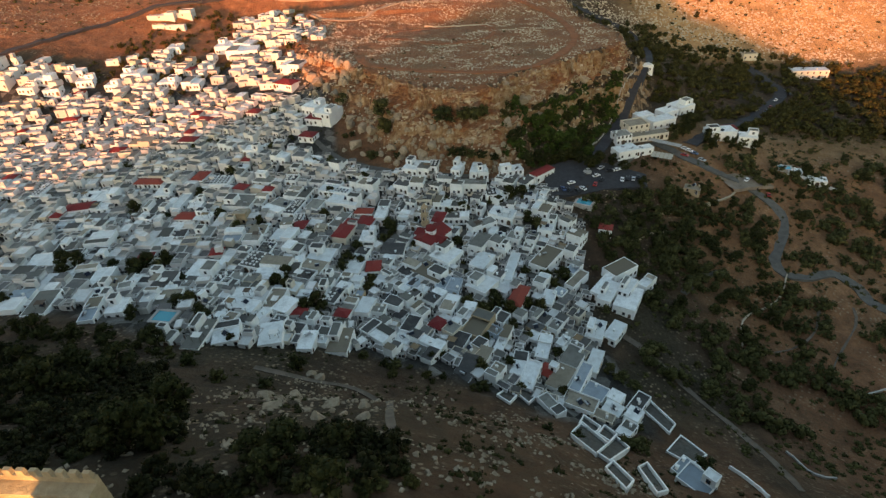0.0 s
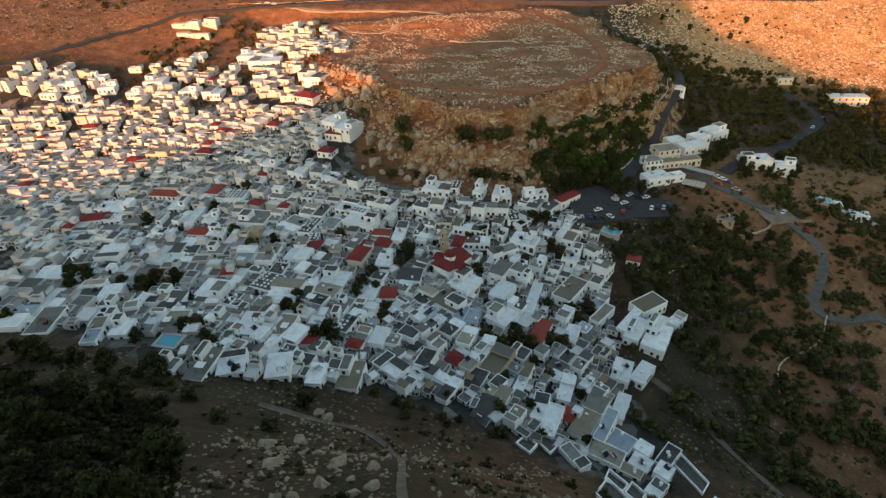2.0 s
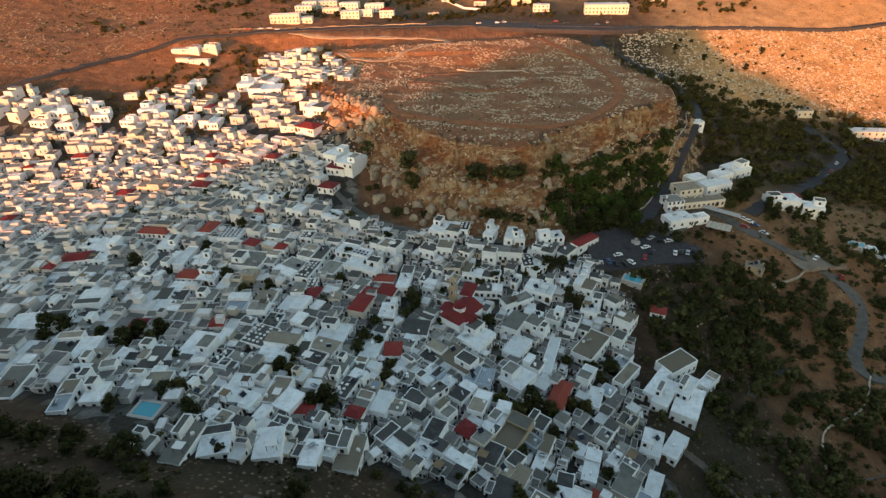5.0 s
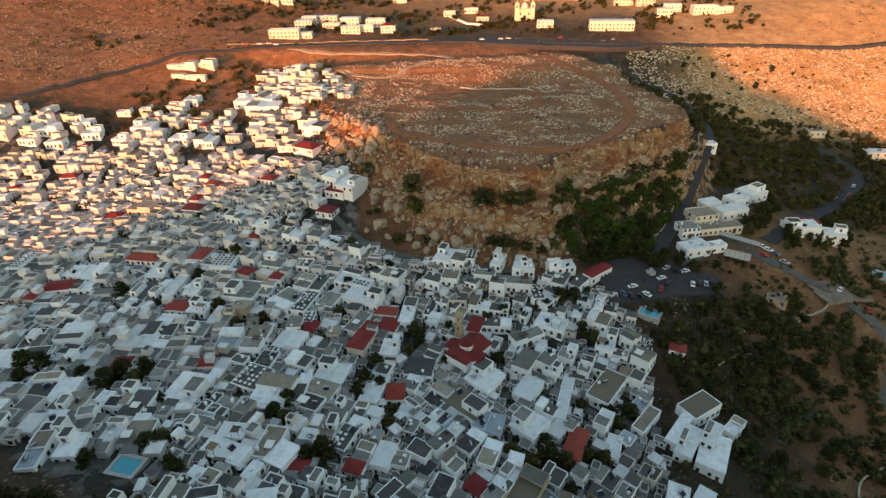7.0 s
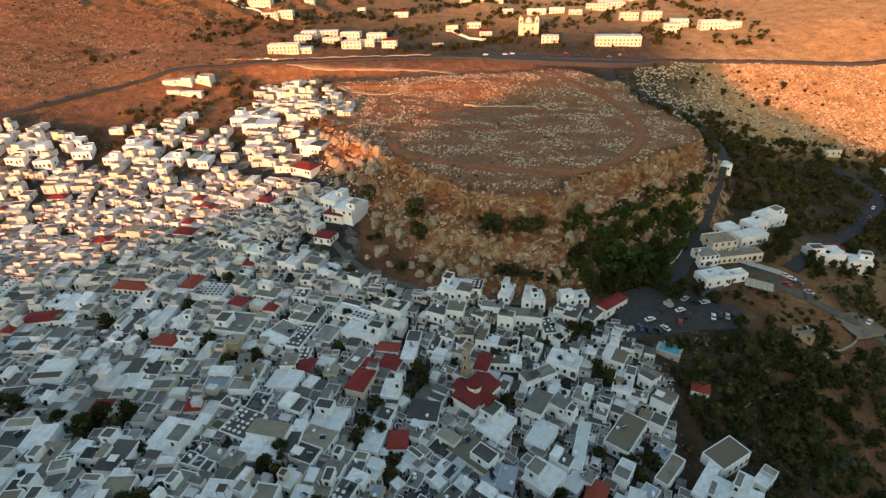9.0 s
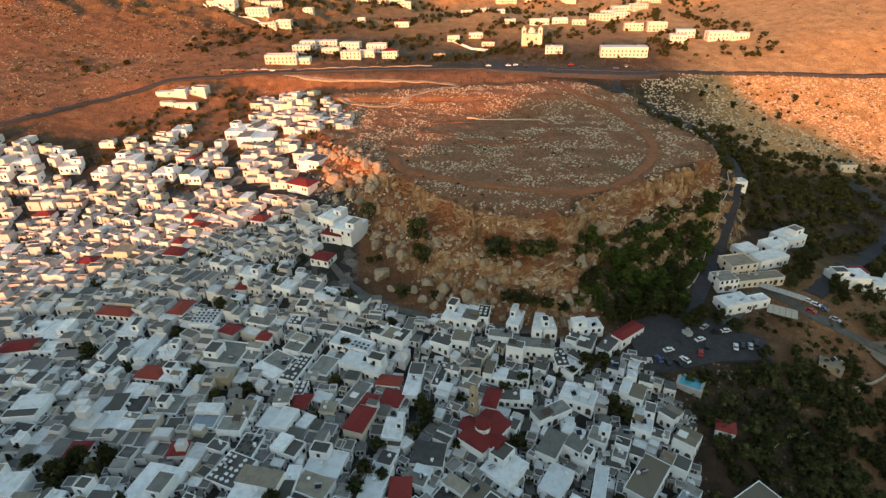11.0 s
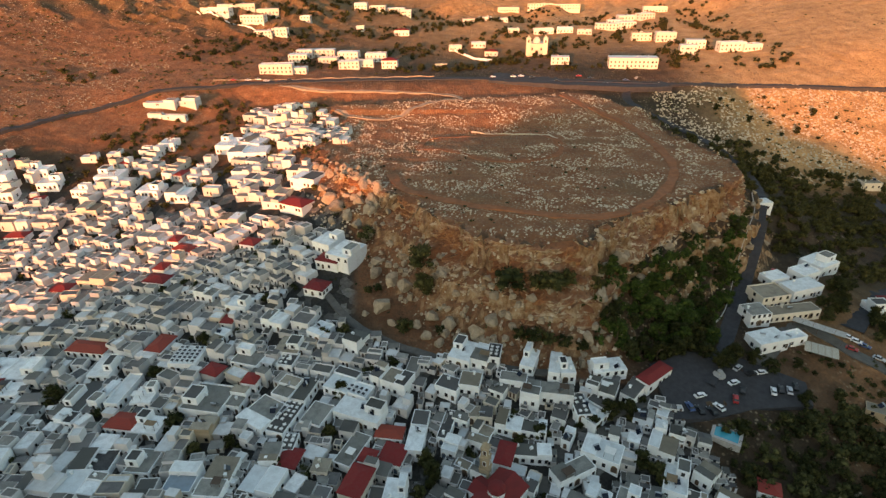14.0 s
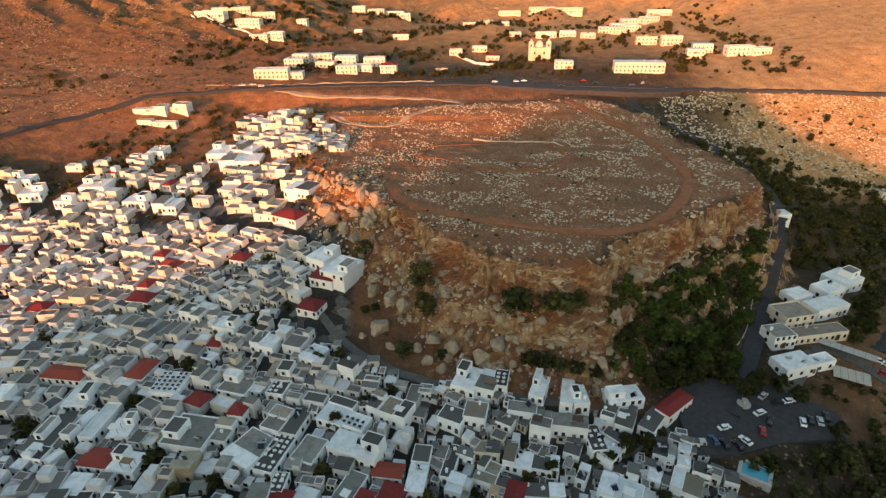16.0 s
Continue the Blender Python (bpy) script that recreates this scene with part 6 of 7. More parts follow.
def off_track(x, y):
    d = np.full(x.shape, 1e9)
    for q in track_line:
        d = np.minimum(d, np.hypot(x - q[0], y - q[1]))
    hollow = ((x + 10) / 34) ** 2 + ((y - 430) / 20) ** 2
    return (d > 4) & (hollow > 1)


stones("plateau_stones", spread(24000, -130, 115, 285, 535, lambda x, y: (polygon_distance(PLATEAU, x, y) > 0.5) & off_track(x, y) & (waves(x, y, 34, 41) > -0.12), 7), (0.25, 0.8), PALE_STONE, "pale limestone rubble strewn over the plateau top")
stones("slope_stones", spread(9000, 110, 420, 450, 545, lambda x, y: (polygon_distance(PLATEAU, x, y) < -8) & (waves(x, y, 40, 42) > -0.45), 8), (0.3, 1.3), PALE_STONE, "pale rocks over the slope across the gully")
stones("hill_stones", spread(15000, -460, -60, 400, 720, lambda x, y: (y > 545 + 0.62 * (x + 160)) & (waves(x, y, 55, 43) > -0.2) & (polygon_distance([(-270, 480), (-150, 550), (-60, 570), (-60, 700), (-250, 700)], x, y) < 0), 9), (0.3, 0.95), ROCK, "pale rocks on the dry hillside beyond the road")
stones("near_stones", spread(3200, -60, 40, 40, 120, lambda x, y: (height(x, y) > -4) & (waves(x, y, 22, 44) > 0.0), 10), (0.25, 0.8), ROCK, "limestone rubble on the near slope")
stones("talus_stones", spread(3600, -110, 110, 255, 400, lambda x, y: (np.abs(polygon_distance(PLATEAU, x, y) + 13) < 13), 11), (0.3, 1.1), PALE_STONE, "fallen stones under the cliff", 0.8)
stones("talus_blocks", spread(420, -75, 20, 262, 320, lambda x, y: (np.abs(polygon_distance(PLATEAU, x, y) + 15) < 10), 14), (0.9, 2.6), ROCK, "angular fallen blocks heaped under the cliff", 0.85)


# ---------------------------------------------------------------- the cliff face
def cliff_face():
    """The broken rock wall below the plateau rim, with ledges."""
    rim = spline(PLATEAU[1:17], 0.9)
    up_rows = 34
    v, f = [], []
    for i, q in enumerate(rim):
        t = rim[min(i + 2, len(rim) - 1)] - rim[max(i - 2, 0)]
        t = t / (np.linalg.norm(t) + 1e-9)
        n = np.array((t[1], -t[0]))
        top = ground_at(*(q - n * 4)) + 0.1
        bend = 1.0 - 0.62 * float(smooth(24, 60, q[0]))
        foot = ground_at(*(q + n * 15 * bend)) - 1.0
        for k in range(up_rows):
            u = k / (up_rows - 1)
            # foot, lower step, ledge, upper wall, rim
            out = np.interp(u, (0, 0.10, 0.36, 0.50, 0.58, 0.93, 1.0), (14.5, 12.2, 10.2, 5.2, 3.0, 1.2, -3.0))
            z = foot + (top - foot) * np.interp(u, (0, 0.10, 0.36, 0.50, 0.58, 0.93, 1.0), (0, 0.12, 0.38, 0.50, 0.60, 0.97, 1.0))
            out = out * bend if out > 0 else out
            p = Vector((q[0] + n[0] * out, q[1] + n[1] * out, z))
            fade = math.sin(math.pi * min(1, max(0, u))) ** 0.5 if u < 1 else 0
            big = noise.noise(p * 0.09 + Vector((3, 1, 0))) * 3.2
            cells = noise.voronoi(Vector((p.x * 0.22, p.y * 0.22, p.z * 0.34)))[0]
            block = (min(cells[1] - cells[0], 0.5) - 0.2) * 4.2
            fine = noise.noise(p * 0.7) * 0.7 + noise.noise(p * 1.7) * 0.35
            layer = 0.6 * math.sin(p.z * 1.5 + 2.5 * noise.noise(p * 0.1))
            push = (big + block + fine + layer) * fade
            v.append((p.x + n[0] * push, p.y + n[1] * push, p.z + 0.5 * fade * noise.noise(p * 0.5 + Vector((9, 9, 9)))))
    for i in range(len(rim) - 1):
        for k in range(up_rows - 1):
            a = i * up_rows + k
            f.append((a, a + up_rows, a + up_rows + 1, a + 1))
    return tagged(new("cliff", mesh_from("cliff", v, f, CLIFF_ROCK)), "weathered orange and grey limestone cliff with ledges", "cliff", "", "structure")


cliff_face()


# boulders under the cliff
def boulder_mesh(seed):
    r = random.Random(seed)
    noise_at = Vector((seed * 7.3, 1.7, 3.1))
    v = []
    cuts = [(Vector((r.gauss(0, 1), r.gauss(0, 1), r.gauss(0, 1))).normalized(), r.uniform(0.42, 0.78)) for _ in range(12)]
    for p in ICO[3][0]:
        q = Vector(p) * (1 + 0.16 * noise.noise(Vector(p) * 1.6 + noise_at))
        for n, k in cuts:
            over = q.dot(n) - k
            if over > 0:
                q = q - n * over * 0.97
        q = q + Vector(p) * 0.06 * noise.noise(Vector(p) * 6 + noise_at)
        v.append(tuple(q))
    return mesh_from("boulder", v, ICO[3][1], ROCK)


BOULDERS = [boulder_mesh(i) for i in range(7)]


def boulder(x, y, s, lift=0.2, tall=0.78):
    b = new("boulder", grow.choice(BOULDERS))
    b.matrix_basis = pose(x, y, ground_at(x, y) + s * lift, grow.uniform(-25, 25), grow.uniform(-25, 25), grow.uniform(0, 360)) @ Matrix.Diagonal((s, s * grow.uniform(0.75, 1.1), s * tall, 1))
    tagged(b, "large pale limestone boulder fallen at the cliff foot", "boulder", "boulders")


for x, y, s in ((-55, 292, 4.6), (-34, 286, 3.6), (-28, 281, 3.4), (-18, 277, 3.6), (-50, 284, 1.8), (-12, 278, 3.2), (-61, 289, 1.8), (-31, 274, 2.2), (38, 302, 3.2),
                (47, 300, 4.4), (28, 283, 3.4), (22, 272, 2.6), (-40, 283, 2.2), (-46, 300, 3.6), (-52, 306, 3.4), (-60, 312, 3.2), (-24, 275, 3.2), (-36, 277, 2.4),
                (-60, 318, 3.0)):
    boulder(x, y, s * 1.25)
for x, y, s in ((-78, 345, 4.2), (-84, 352, 4.8), (-90, 360, 4.4), (-72, 338, 4.0), (-66, 331, 3.6), (-95, 368, 3.6), (-86, 345, 3.2), (32, 296, 3.4), (42, 306, 3.0),
                (16, 266, 2.4), (24, 266, 2.6), (30, 274, 2.2), (62, 316, 3.0), (76, 328, 3.4), (90, 338, 3.6), (99, 346, 3.4)):
    boulder(x, y, s)
crag_line = spline([(-98, 392), (-86, 381), (-76, 369), (-70, 357), (-62, 346)], 1.6)
for q in crag_line:
    for _ in range(2):
        boulder(q[0] + grow.uniform(-7, 4), q[1] + grow.uniform(-6, 4), grow.uniform(1.6, 3.8), -0.1, grow.uniform(0.7, 1.1))
for _ in range(90):
    k = grow.randrange(3, len(PLATEAU) - 5)
    t = grow.random()
    x = PLATEAU[k][0] * (1 - t) + PLATEAU[k + 1][0] * t
    y = PLATEAU[k][1] * (1 - t) + PLATEAU[k + 1][1] * t
    o = grow.uniform(3, 22)
    cx, cy = 10, 400
    n = math.hypot(cx - x, cy - y)
    boulder(x - (cx - x) / n * o, y - (cy - y) / n * o, grow.uniform(0.9, 2.6))
for x, y, s in ((-39.5, 83.1, 2.6), (-43.5, 104, 2.8), (-27.5, 75.3, 2.2), (-27.6, 85.9, 2.8), (-21.7, 73.0, 2.0), (-29.7, 69.7, 1.8), (-46.3, 94.9, 2.6), (-19.0, 75.3, 1.8), (-37.4, 62.1, 1.3), (-34.4, 63.3, 1.2), (-33.7, 53.0, 1.6), (-46.0, 122.5, 2.8), (-43, 121, 2.2), (-20.5, 83.8, 2.0)):
    boulder(x, y, s, 0.02, 0.55)
for _ in range(55):
    a, q = grow.uniform(0, 6.283), grow.random() ** 0.6
    boulder(-32 + 15 * q * math.cos(a), 88 + 19 * q * math.sin(a), grow.uniform(0.4, 1.3), 0.0, 0.6)


# ---------------------------------------------------------------- larger buildings outside the village
def villa(x, y, w, d, h, turn, roof="white", wall="white", name="villa", label="white villa with a flat roof among dry gardens", upper=0, rows=None, group="villas on the far slope"):
    """A detached house with regular windows."""
    v = house(x, y, w, d, h, turn, roof, "chalk" if wall == "white" and y > 400 else wall, upper, 0, group=group, label=label)
    v.name = name
    n = rows or max(2, int(w / 3.2))
    for st in range(2 if h > 5 else 1):
        for i in range(n):
            part("window", WINDOW, v, pose(((i + 0.5) / n - 0.5) * w, -d / 2, 0.9 + 3.0 * st) @ Matrix.Diagonal((1.0, 1, 1.0, 1)))
        for sx, ry in ((w / 2, 90), (-w / 2, 270)):
            part("window", WINDOW, v, pose(sx, 0, 0.9 + 3.0 * st, 0, 0, ry) @ Matrix.Diagonal((1.3, 1, 1.15, 1)))
    return v


villa(-176, 562, 26, 10, 7, 4, "white")
villa(-160, 566, 14, 9, 4, 4, "white")
villa(-168, 598, 16, 10, 6, 0, "white")
villa(-152, 618, 22, 9, 6, 3, "white")
villa(-166, 612, 14, 9, 6, 0, "white")
villa(-128, 614, 18, 9, 6, -5, "white")
villa(-143, 600, 16, 8, 4, 0, "white")
villa(-122, 584, 17, 8, 6, 3, "white")
villa(-110, 592, 14, 8, 5, 3, "white")
villa(-104, 614, 18, 9, 7, 2, "white")
villa(-89, 592, 13, 10, 6.5, 0, "red")
villa(-234, 684, 24, 9, 6, -6, "white")
villa(-272, 690, 30, 9, 5, -8, "white")
villa(-258, 706, 36, 8, 5, 14, "white")
villa(-228, 712, 22, 8, 5, 8, "white")
villa(-214, 650, 16, 8, 6, 2, "white")
villa(-200, 656, 14, 8, 6, 0, "white")
villa(-188, 704, 10, 8, 6, 0, "white")
villa(-134, 708, 8, 6, 4, 0, "white")
villa(-146, 786, 14, 9, 8, 0, "white")
villa(-128, 792, 18, 10, 6, 0, "white")
villa(-108, 800, 20, 9, 6, -3, "white")
villa(-96, 792, 12, 9, 7, 0, "white")
villa(-91, 704, 15, 8, 5, -3, "red")
villa(-22, 782, 18, 9, 5, 6, "grey")
villa(-6, 784, 16, 9, 6, 4, "grey")
villa(-4, 768, 10, 6, 4, 0, "white")
villa(14, 770, 10, 6, 4, 0, "white")
villa(-14, 676, 14, 8, 4, 0, "white")
villa(-2, 650, 12, 8, 4, -8, "red")
villa(-36, 664, 12, 8, 4, 0, "white")
villa(-46, 594, 10, 5, 3, 0, "tan", "cream")
villa(22, 716, 12, 7, 4, -6, "white")
villa(52, 714, 20, 7, 5, 6, "white")
villa(74, 716, 16, 8, 5, -8, "white")
villa(92, 706, 14, 7, 4, -6, "white")
villa(54, 600, 15, 9, 6, -6, "white")
villa(118, 726, 24, 9, 6, -8, "white")
villa(138, 732, 20, 9, 6, 14, "white")
villa(148, 770, 20, 10, 7, 4, "white")
villa(166, 764, 18, 10, 6, 20, "white")
villa(186, 800, 26, 9, 5, -6, "white")
villa(130, 750, 14, 8, 6, 4, "white")
villa(140, 676, 18, 8, 7, -4, "tan", "cream")
villa(160, 668, 18, 9, 8, -4, "white")
villa(164, 616, 14, 9, 7, -8, "white")
villa(176, 634, 16, 9, 7, -10, "white")
villa(200, 618, 22, 9, 7, 4, "white")
villa(216, 616, 16, 8, 5, 8, "white")
villa(24, 846, 26, 9, 5, -4, "tan", "cream")
villa(62, 846, 30, 9, 6, -3, "tan", "cream")
villa(94, 848, 32, 9, 6, -2, "tan", "cream")
villa(110, 584, 38, 13, 7.5, -6, "white", "white", "apartment_block", "long white two-storey apartment block by the square", rows=12)

# the valley hotel and its wings
HOTEL = dict(group="valley hotel wings")
villa(93, 298, 9, 8, 5.2, 12, "grey", "white", "hotel_wing", "white two-storey corner house with arched openings", rows=4, **HOTEL)
villa(109, 302, 23, 6, 3.6, 12, "tan", "cream", "hotel_wing", "cream arcaded hotel front with a flat roof", rows=9, **HOTEL)
villa(104, 311, 13, 10, 5.2, 14, "tan", "cream", "hotel_wing", "brown-roofed cream hotel wing", rows=4, **HOTEL)
villa(121, 318, 16, 8, 4.6, 20, "white", "white", "hotel_wing", "white flat-roofed hotel wing with terraces", rows=4, **HOTEL)
villa(113, 325, 10, 7, 4.2, 20, "white", "white", "hotel_wing", "white flat-roofed hotel wing with terraces", rows=3, **HOTEL)
villa(141, 341, 13, 11, 4.6, 30, "white", "white", "hotel_wing", "white hotel house with a stepped flat roof", rows=3, upper=1, **HOTEL)
villa(129, 331, 11, 8, 4.2, 26, "white", "white", "hotel_wing", "white flat-roofed hotel wing with terraces", rows=3, **HOTEL)
villa(92, 284, 13, 8, 3.6, 18, "white", "white", "cafe", "low white cafe with open roof beams by the square", rows=3, group="")
villa(103, 287, 9, 5, 3.2, 18, "white", "white", "cafe", "low white cafe annexe by the square", rows=2, group="")
villa(154, 311, 16, 9, 5, 2, "white", "white", "villa", "white villa between dark trees above the lane", rows=4, upper=1)
villa(170, 309, 10, 8, 6, -20, "white", "white", "villa", "white villa between dark trees above the lane", rows=3, upper=1)
villa(162, 319, 10, 7, 4, 0, "red", "white", "villa", "small red-roofed villa among trees", rows=3)
villa(127, 376, 9, 6, 4, 10, "white", "white", "hut", "small white roadside hut above the lane", rows=2, group="")
villa(270, 430, 26, 9, 6, -6, "white", "white", "villa", "long white house on the sunlit slope", rows=6)
villa(233, 452, 11, 7, 4, 0, "tan", "cream", "villa", "small cream house at the wood's edge", rows=3)
villa(69, 226, 6, 5, 3, -20, "red", "white", "hut", "small red-roofed hut among olive trees", rows=2, group="")
villa(121, 259, 8, 5, 2.4, -30, "tan", "stone", "hut", "low tile-roofed shed in a dry field", rows=2, group="")
villa(187, 284, 7, 5, 3, -15, "white", "white", "villa", "white terraced house with a green pool", rows=2)
villa(197, 278, 9, 6, 3, -20, "white", "white", "villa", "white terraced house among trees", rows=2)


def pergola(x, y, w, d, turn, label, cover=CANVAS):
    """A canvas roof on posts."""
    z = ground_at(x, y)
    t = bpy.data.objects.new("pergola", None)
    scene.collection.objects.link(t)
    t.matrix_basis = pose(x, y, z, 0, 0, turn)
    tagged(t, label, "pergola", "")
    post = Solid().box(-0.08, -0.08, -1.2, 0.08, 0.08, 2.8).mesh("post", FRAME_WOOD)
    for sx in (-1, 0, 1):
        for sy in (-1, 1):
            part("post", post, t, pose(sx * w / 2 * 0.94, sy * d / 2 * 0.94, 0))
    n = 5
    strip = Solid().box(-w / n / 2 + 0.06, -d / 2, 2.8, w / n / 2 - 0.06, d / 2, 2.88).mesh("canvas", cover)
    for i in range(n):
        part("canvas", strip, t, pose((i + 0.5 - n / 2) * w / n, 0, 0))


pergola(111, 281, 11, 7, -28, "pale canvas-roofed pergola of a roadside taverna", REED_PALE)
pergola(116, 293, 18, 4, -38, "long grey canopy beside the lane", CONCRETE)


def plain_pool(x, y, w, d, turn, label):
    z = max(ground_at(x + u, y + v) for u in (-4, 4) for v in (-3, 3)) + 0.2
    t = bpy.data.objects.new("swimming_pool", None)
    scene.collection.objects.link(t)
    t.matrix_basis = pose(x, y, z, 0, 0, turn)
    tagged(t, label, "pool", "")
    s = Solid().box(-w / 2 - 1, -d / 2 - 1, -2.5, w / 2 + 1, -d / 2, 0.05).box(-w / 2 - 1, d / 2, -2.5, w / 2 + 1, d / 2 + 1, 0.05)
    s.box(-w / 2 - 1, -d / 2, -2.5, -w / 2, d / 2, 0.05).box(w / 2, -d / 2, -2.5, w / 2 + 1, d / 2, 0.05)
    part("rim", s.mesh("rim", CONCRETE), t)
    part("water", Solid().box(-w / 2, -d / 2, -2.5, w / 2, d / 2, -0.12).mesh("water", WATER), t, None, "bright turquoise water")


plain_pool(-103, 152, 7, 5, -10, "small turquoise swimming pool at the village edge")
plain_pool(62, 242, 7, 5, -30, "small swimming pool with a white rim")
plain_pool(183, 287, 6, 4, -15, "small green-blue pool on a terrace")


# ---------------------------------------------------------------- the church with its bell tower
def village_church(x, y, turn):
    z = ground_at(x, y)
    t = bpy.data.objects.new("church", None)
    scene.collection.objects.link(t)
    t.matrix_basis = pose(x, y, z, 0, 0, turn)
    tagged(t, "white church with a dark red roof and dome", "church", "")
    part("wall", wall_mesh(10, 15, 6.0, 0.1, WHITEWASH, 2.0), t)
    s = Solid()
    v = [(-5.3, -7.8, 6.0), (5.3, -7.8, 6.0), (5.3, 7.8, 6.0), (-5.3, 7.8, 6.0), (0, -7.8, 8.2), (0, 7.8, 8.2)]
    s.add(v, [(0, 1, 4), (1, 2, 5, 4), (2, 3, 5), (3, 0, 4, 5), (3, 2, 1, 0)])
    part("roof", s.mesh("roof", ROOF_CHURCH), t, None, "dark red tiled roof")
    part("transept", wall_mesh(15, 6, 5.6, 0.1, WHITEWASH, 2.0), t, pose(0, -1, 0))
    s = Solid()
    v = [(-7.8, -3.3, 5.6), (7.8, -3.3, 5.6), (7.8, 3.3, 5.6), (-7.8, 3.3, 5.6), (-7.8, 0, 7.4), (7.8, 0, 7.4)]
    s.add(v, [(0, 1, 5, 4), (1, 2, 5), (2, 3, 4, 5), (3, 0, 4), (3, 2, 1, 0)])
    part("transept_roof", s.mesh("transept_roof", ROOF_CHURCH), t, pose(0, -1, 0), "dark red tiled roof")
    drum = part("drum", Solid().tube(0, 0, 6.5, 9.3, 2.5, 2.5, 8).mesh("drum", WHITEWASH), t, pose(0, -1, 0))
    v, f = [], []
    for i in range(5):
        a = i / 5 * math.pi / 2
        v += [(2.7 * math.cos(a) * math.cos(k * 0.7854), 2.7 * math.cos(a) * math.sin(k * 0.7854), 9.3 + 2.0 * math.sin(a)) for k in range(8)]
    f = [(i * 8 + k, i * 8 + (k + 1) % 8, i * 8 + 8 + (k + 1) % 8, i * 8 + 8 + k) for i in range(4) for k in range(8)]
    v.append((0, 0, 11.4))
    f += [(32 + k, 32 + (k + 1) % 8, 40) for k in range(8)]
    part("dome", mesh_from("dome", v, f, ROOF_CHURCH), drum, None, "red tiled dome")
    for k in range(4):
        part("window", WINDOW, drum, pose(0, 0, 7.3, 0, 0, 45 + 90 * k) @ pose(0, -2.35, 0) @ Matrix.Diagonal((0.8, 1, 1, 1)))
    for sx, ry in ((5.0, 90), (-5.0, 270)):
        for k in (4.0,):
            part("window", WINDOW, t, pose(sx, k, 2.5, 0, 0, ry))
    part("door", DOORS[2], t, pose(0, -7.5, 0))
    TAKEN.append((x, y, 15, 15, radians(turn)))


def bell_tower(x, y, turn):
    z = ground_at(x, y)
    t = bpy.data.objects.new("bell_tower", None)
    scene.collection.objects.link(t)
    t.matrix_basis = pose(x, y, z, 0, 0, turn)
    tagged(t, "tall slender sandstone bell tower in stepped stages", "tower", "")
    h = 0.0
    for i, (w, k) in enumerate(((2.9, 6.0), (2.6, 4.0), (2.2, 3.5))):
        s = Solid().box(-w / 2, -w / 2, h - (1.5 if i == 0 else 0), w / 2, w / 2, h + k).box(-w / 2 - 0.2, -w / 2 - 0.2, h + k, w / 2 + 0.2, w / 2 + 0.2, h + k + 0.3)
        st = part("stage", s.mesh("stage", SANDSTONE), t)
        for q in range(4):
            part("bell_arch", DOORS[0], st, pose(0, 0, h + k * 0.35, 0, 0, 90 * q) @ pose(0, -w / 2, 0) @ Matrix.Diagonal((0.8, 1, 0.8, 1)))
        h += k + 0.3
    part("spire", Solid().tube(0, 0, h, h + 1.8, 1.1, 0.15, 8).mesh("spire", SANDSTONE), t)


village_church(*CHURCH)
bell_tower(-15, 224, -20)


def far_church(x, y):
    z = ground_at(x, y)
    t = bpy.data.objects.new("church", None)
    scene.collection.objects.link(t)
    t.matrix_basis = pose(x, y, z, 0, 0, -3)
    tagged(t, "cream far church with two short towers and a dome", "church", "")
    part("nave", Solid().box(-9, -6, -3, 9, 8, 9).box(-9.3, -6.3, 9, 9.3, 8.3, 9.5).mesh("nave", CREAM), t)
    for sx in (-7.5, 7.5):
        tw = part("tower", Solid().box(-1.9, -1.9, 0, 1.9, 1.9, 14).box(-2.2, -2.2, 14, 2.2, 2.2, 14.4).mesh("tower", CREAM), t, pose(sx, -5.5, 0))
        part("cap", Solid().tube(0, 0, 14.4, 16.5, 1.7, 0.3, 8).mesh("cap", CREAM), tw)
        part("bell_arch", DOORS[0], tw, pose(0, -1.9, 10.4) @ Matrix.Diagonal((1.4, 1, 1.2, 1)))
    part("dome", Solid().tube(0, 0, 9.5, 12, 3.2, 3.2, 12).tube(0, 0, 12, 14.2, 3.3, 1.2, 12).mesh("dome", CREAM), t, pose(0, 1, 0))
    part("door", DOORS[2], t, pose(0, -6, 0) @ Matrix.Diagonal((1.5, 1, 1.5, 1)))
    for sx in (-4, 4):
        part("window", WINDOW, t, pose(sx, -6, 4) @ Matrix.Diagonal((1.2, 1, 1.6, 1)))


far_church(38, 640)


# ---------------------------------------------------------------- cars
def wheel_mesh():
    bm = bmesh.new()
    bmesh.ops.create_cone(bm, cap_ends=True, segments=12, radius1=0.32, radius2=0.32, depth=0.22, matrix=Matrix.Rotation(radians(90), 4, "X"))
    me = bpy.data.meshes.new("wheel")
    bm.to_mesh(me)
    bm.free()
    me.materials.append(RUBBER)
    return me


WHEEL = wheel_mesh()


def extrude_side(profile, half, mat, name, shrink=0.0):
    n = len(profile)
    v = [(x, -half + (shrink if z > 1.0 else 0), z) for x, z in profile] + [(x, half - (shrink if z > 1.0 else 0), z) for x, z in profile]
    f = [tuple(range(n)), tuple(range(2 * n - 1, n - 1, -1))] + [(i, n + i, n + (i + 1) % n, (i + 1) % n) for i in range(n)]
    return mesh_from(name, v, f, mat)


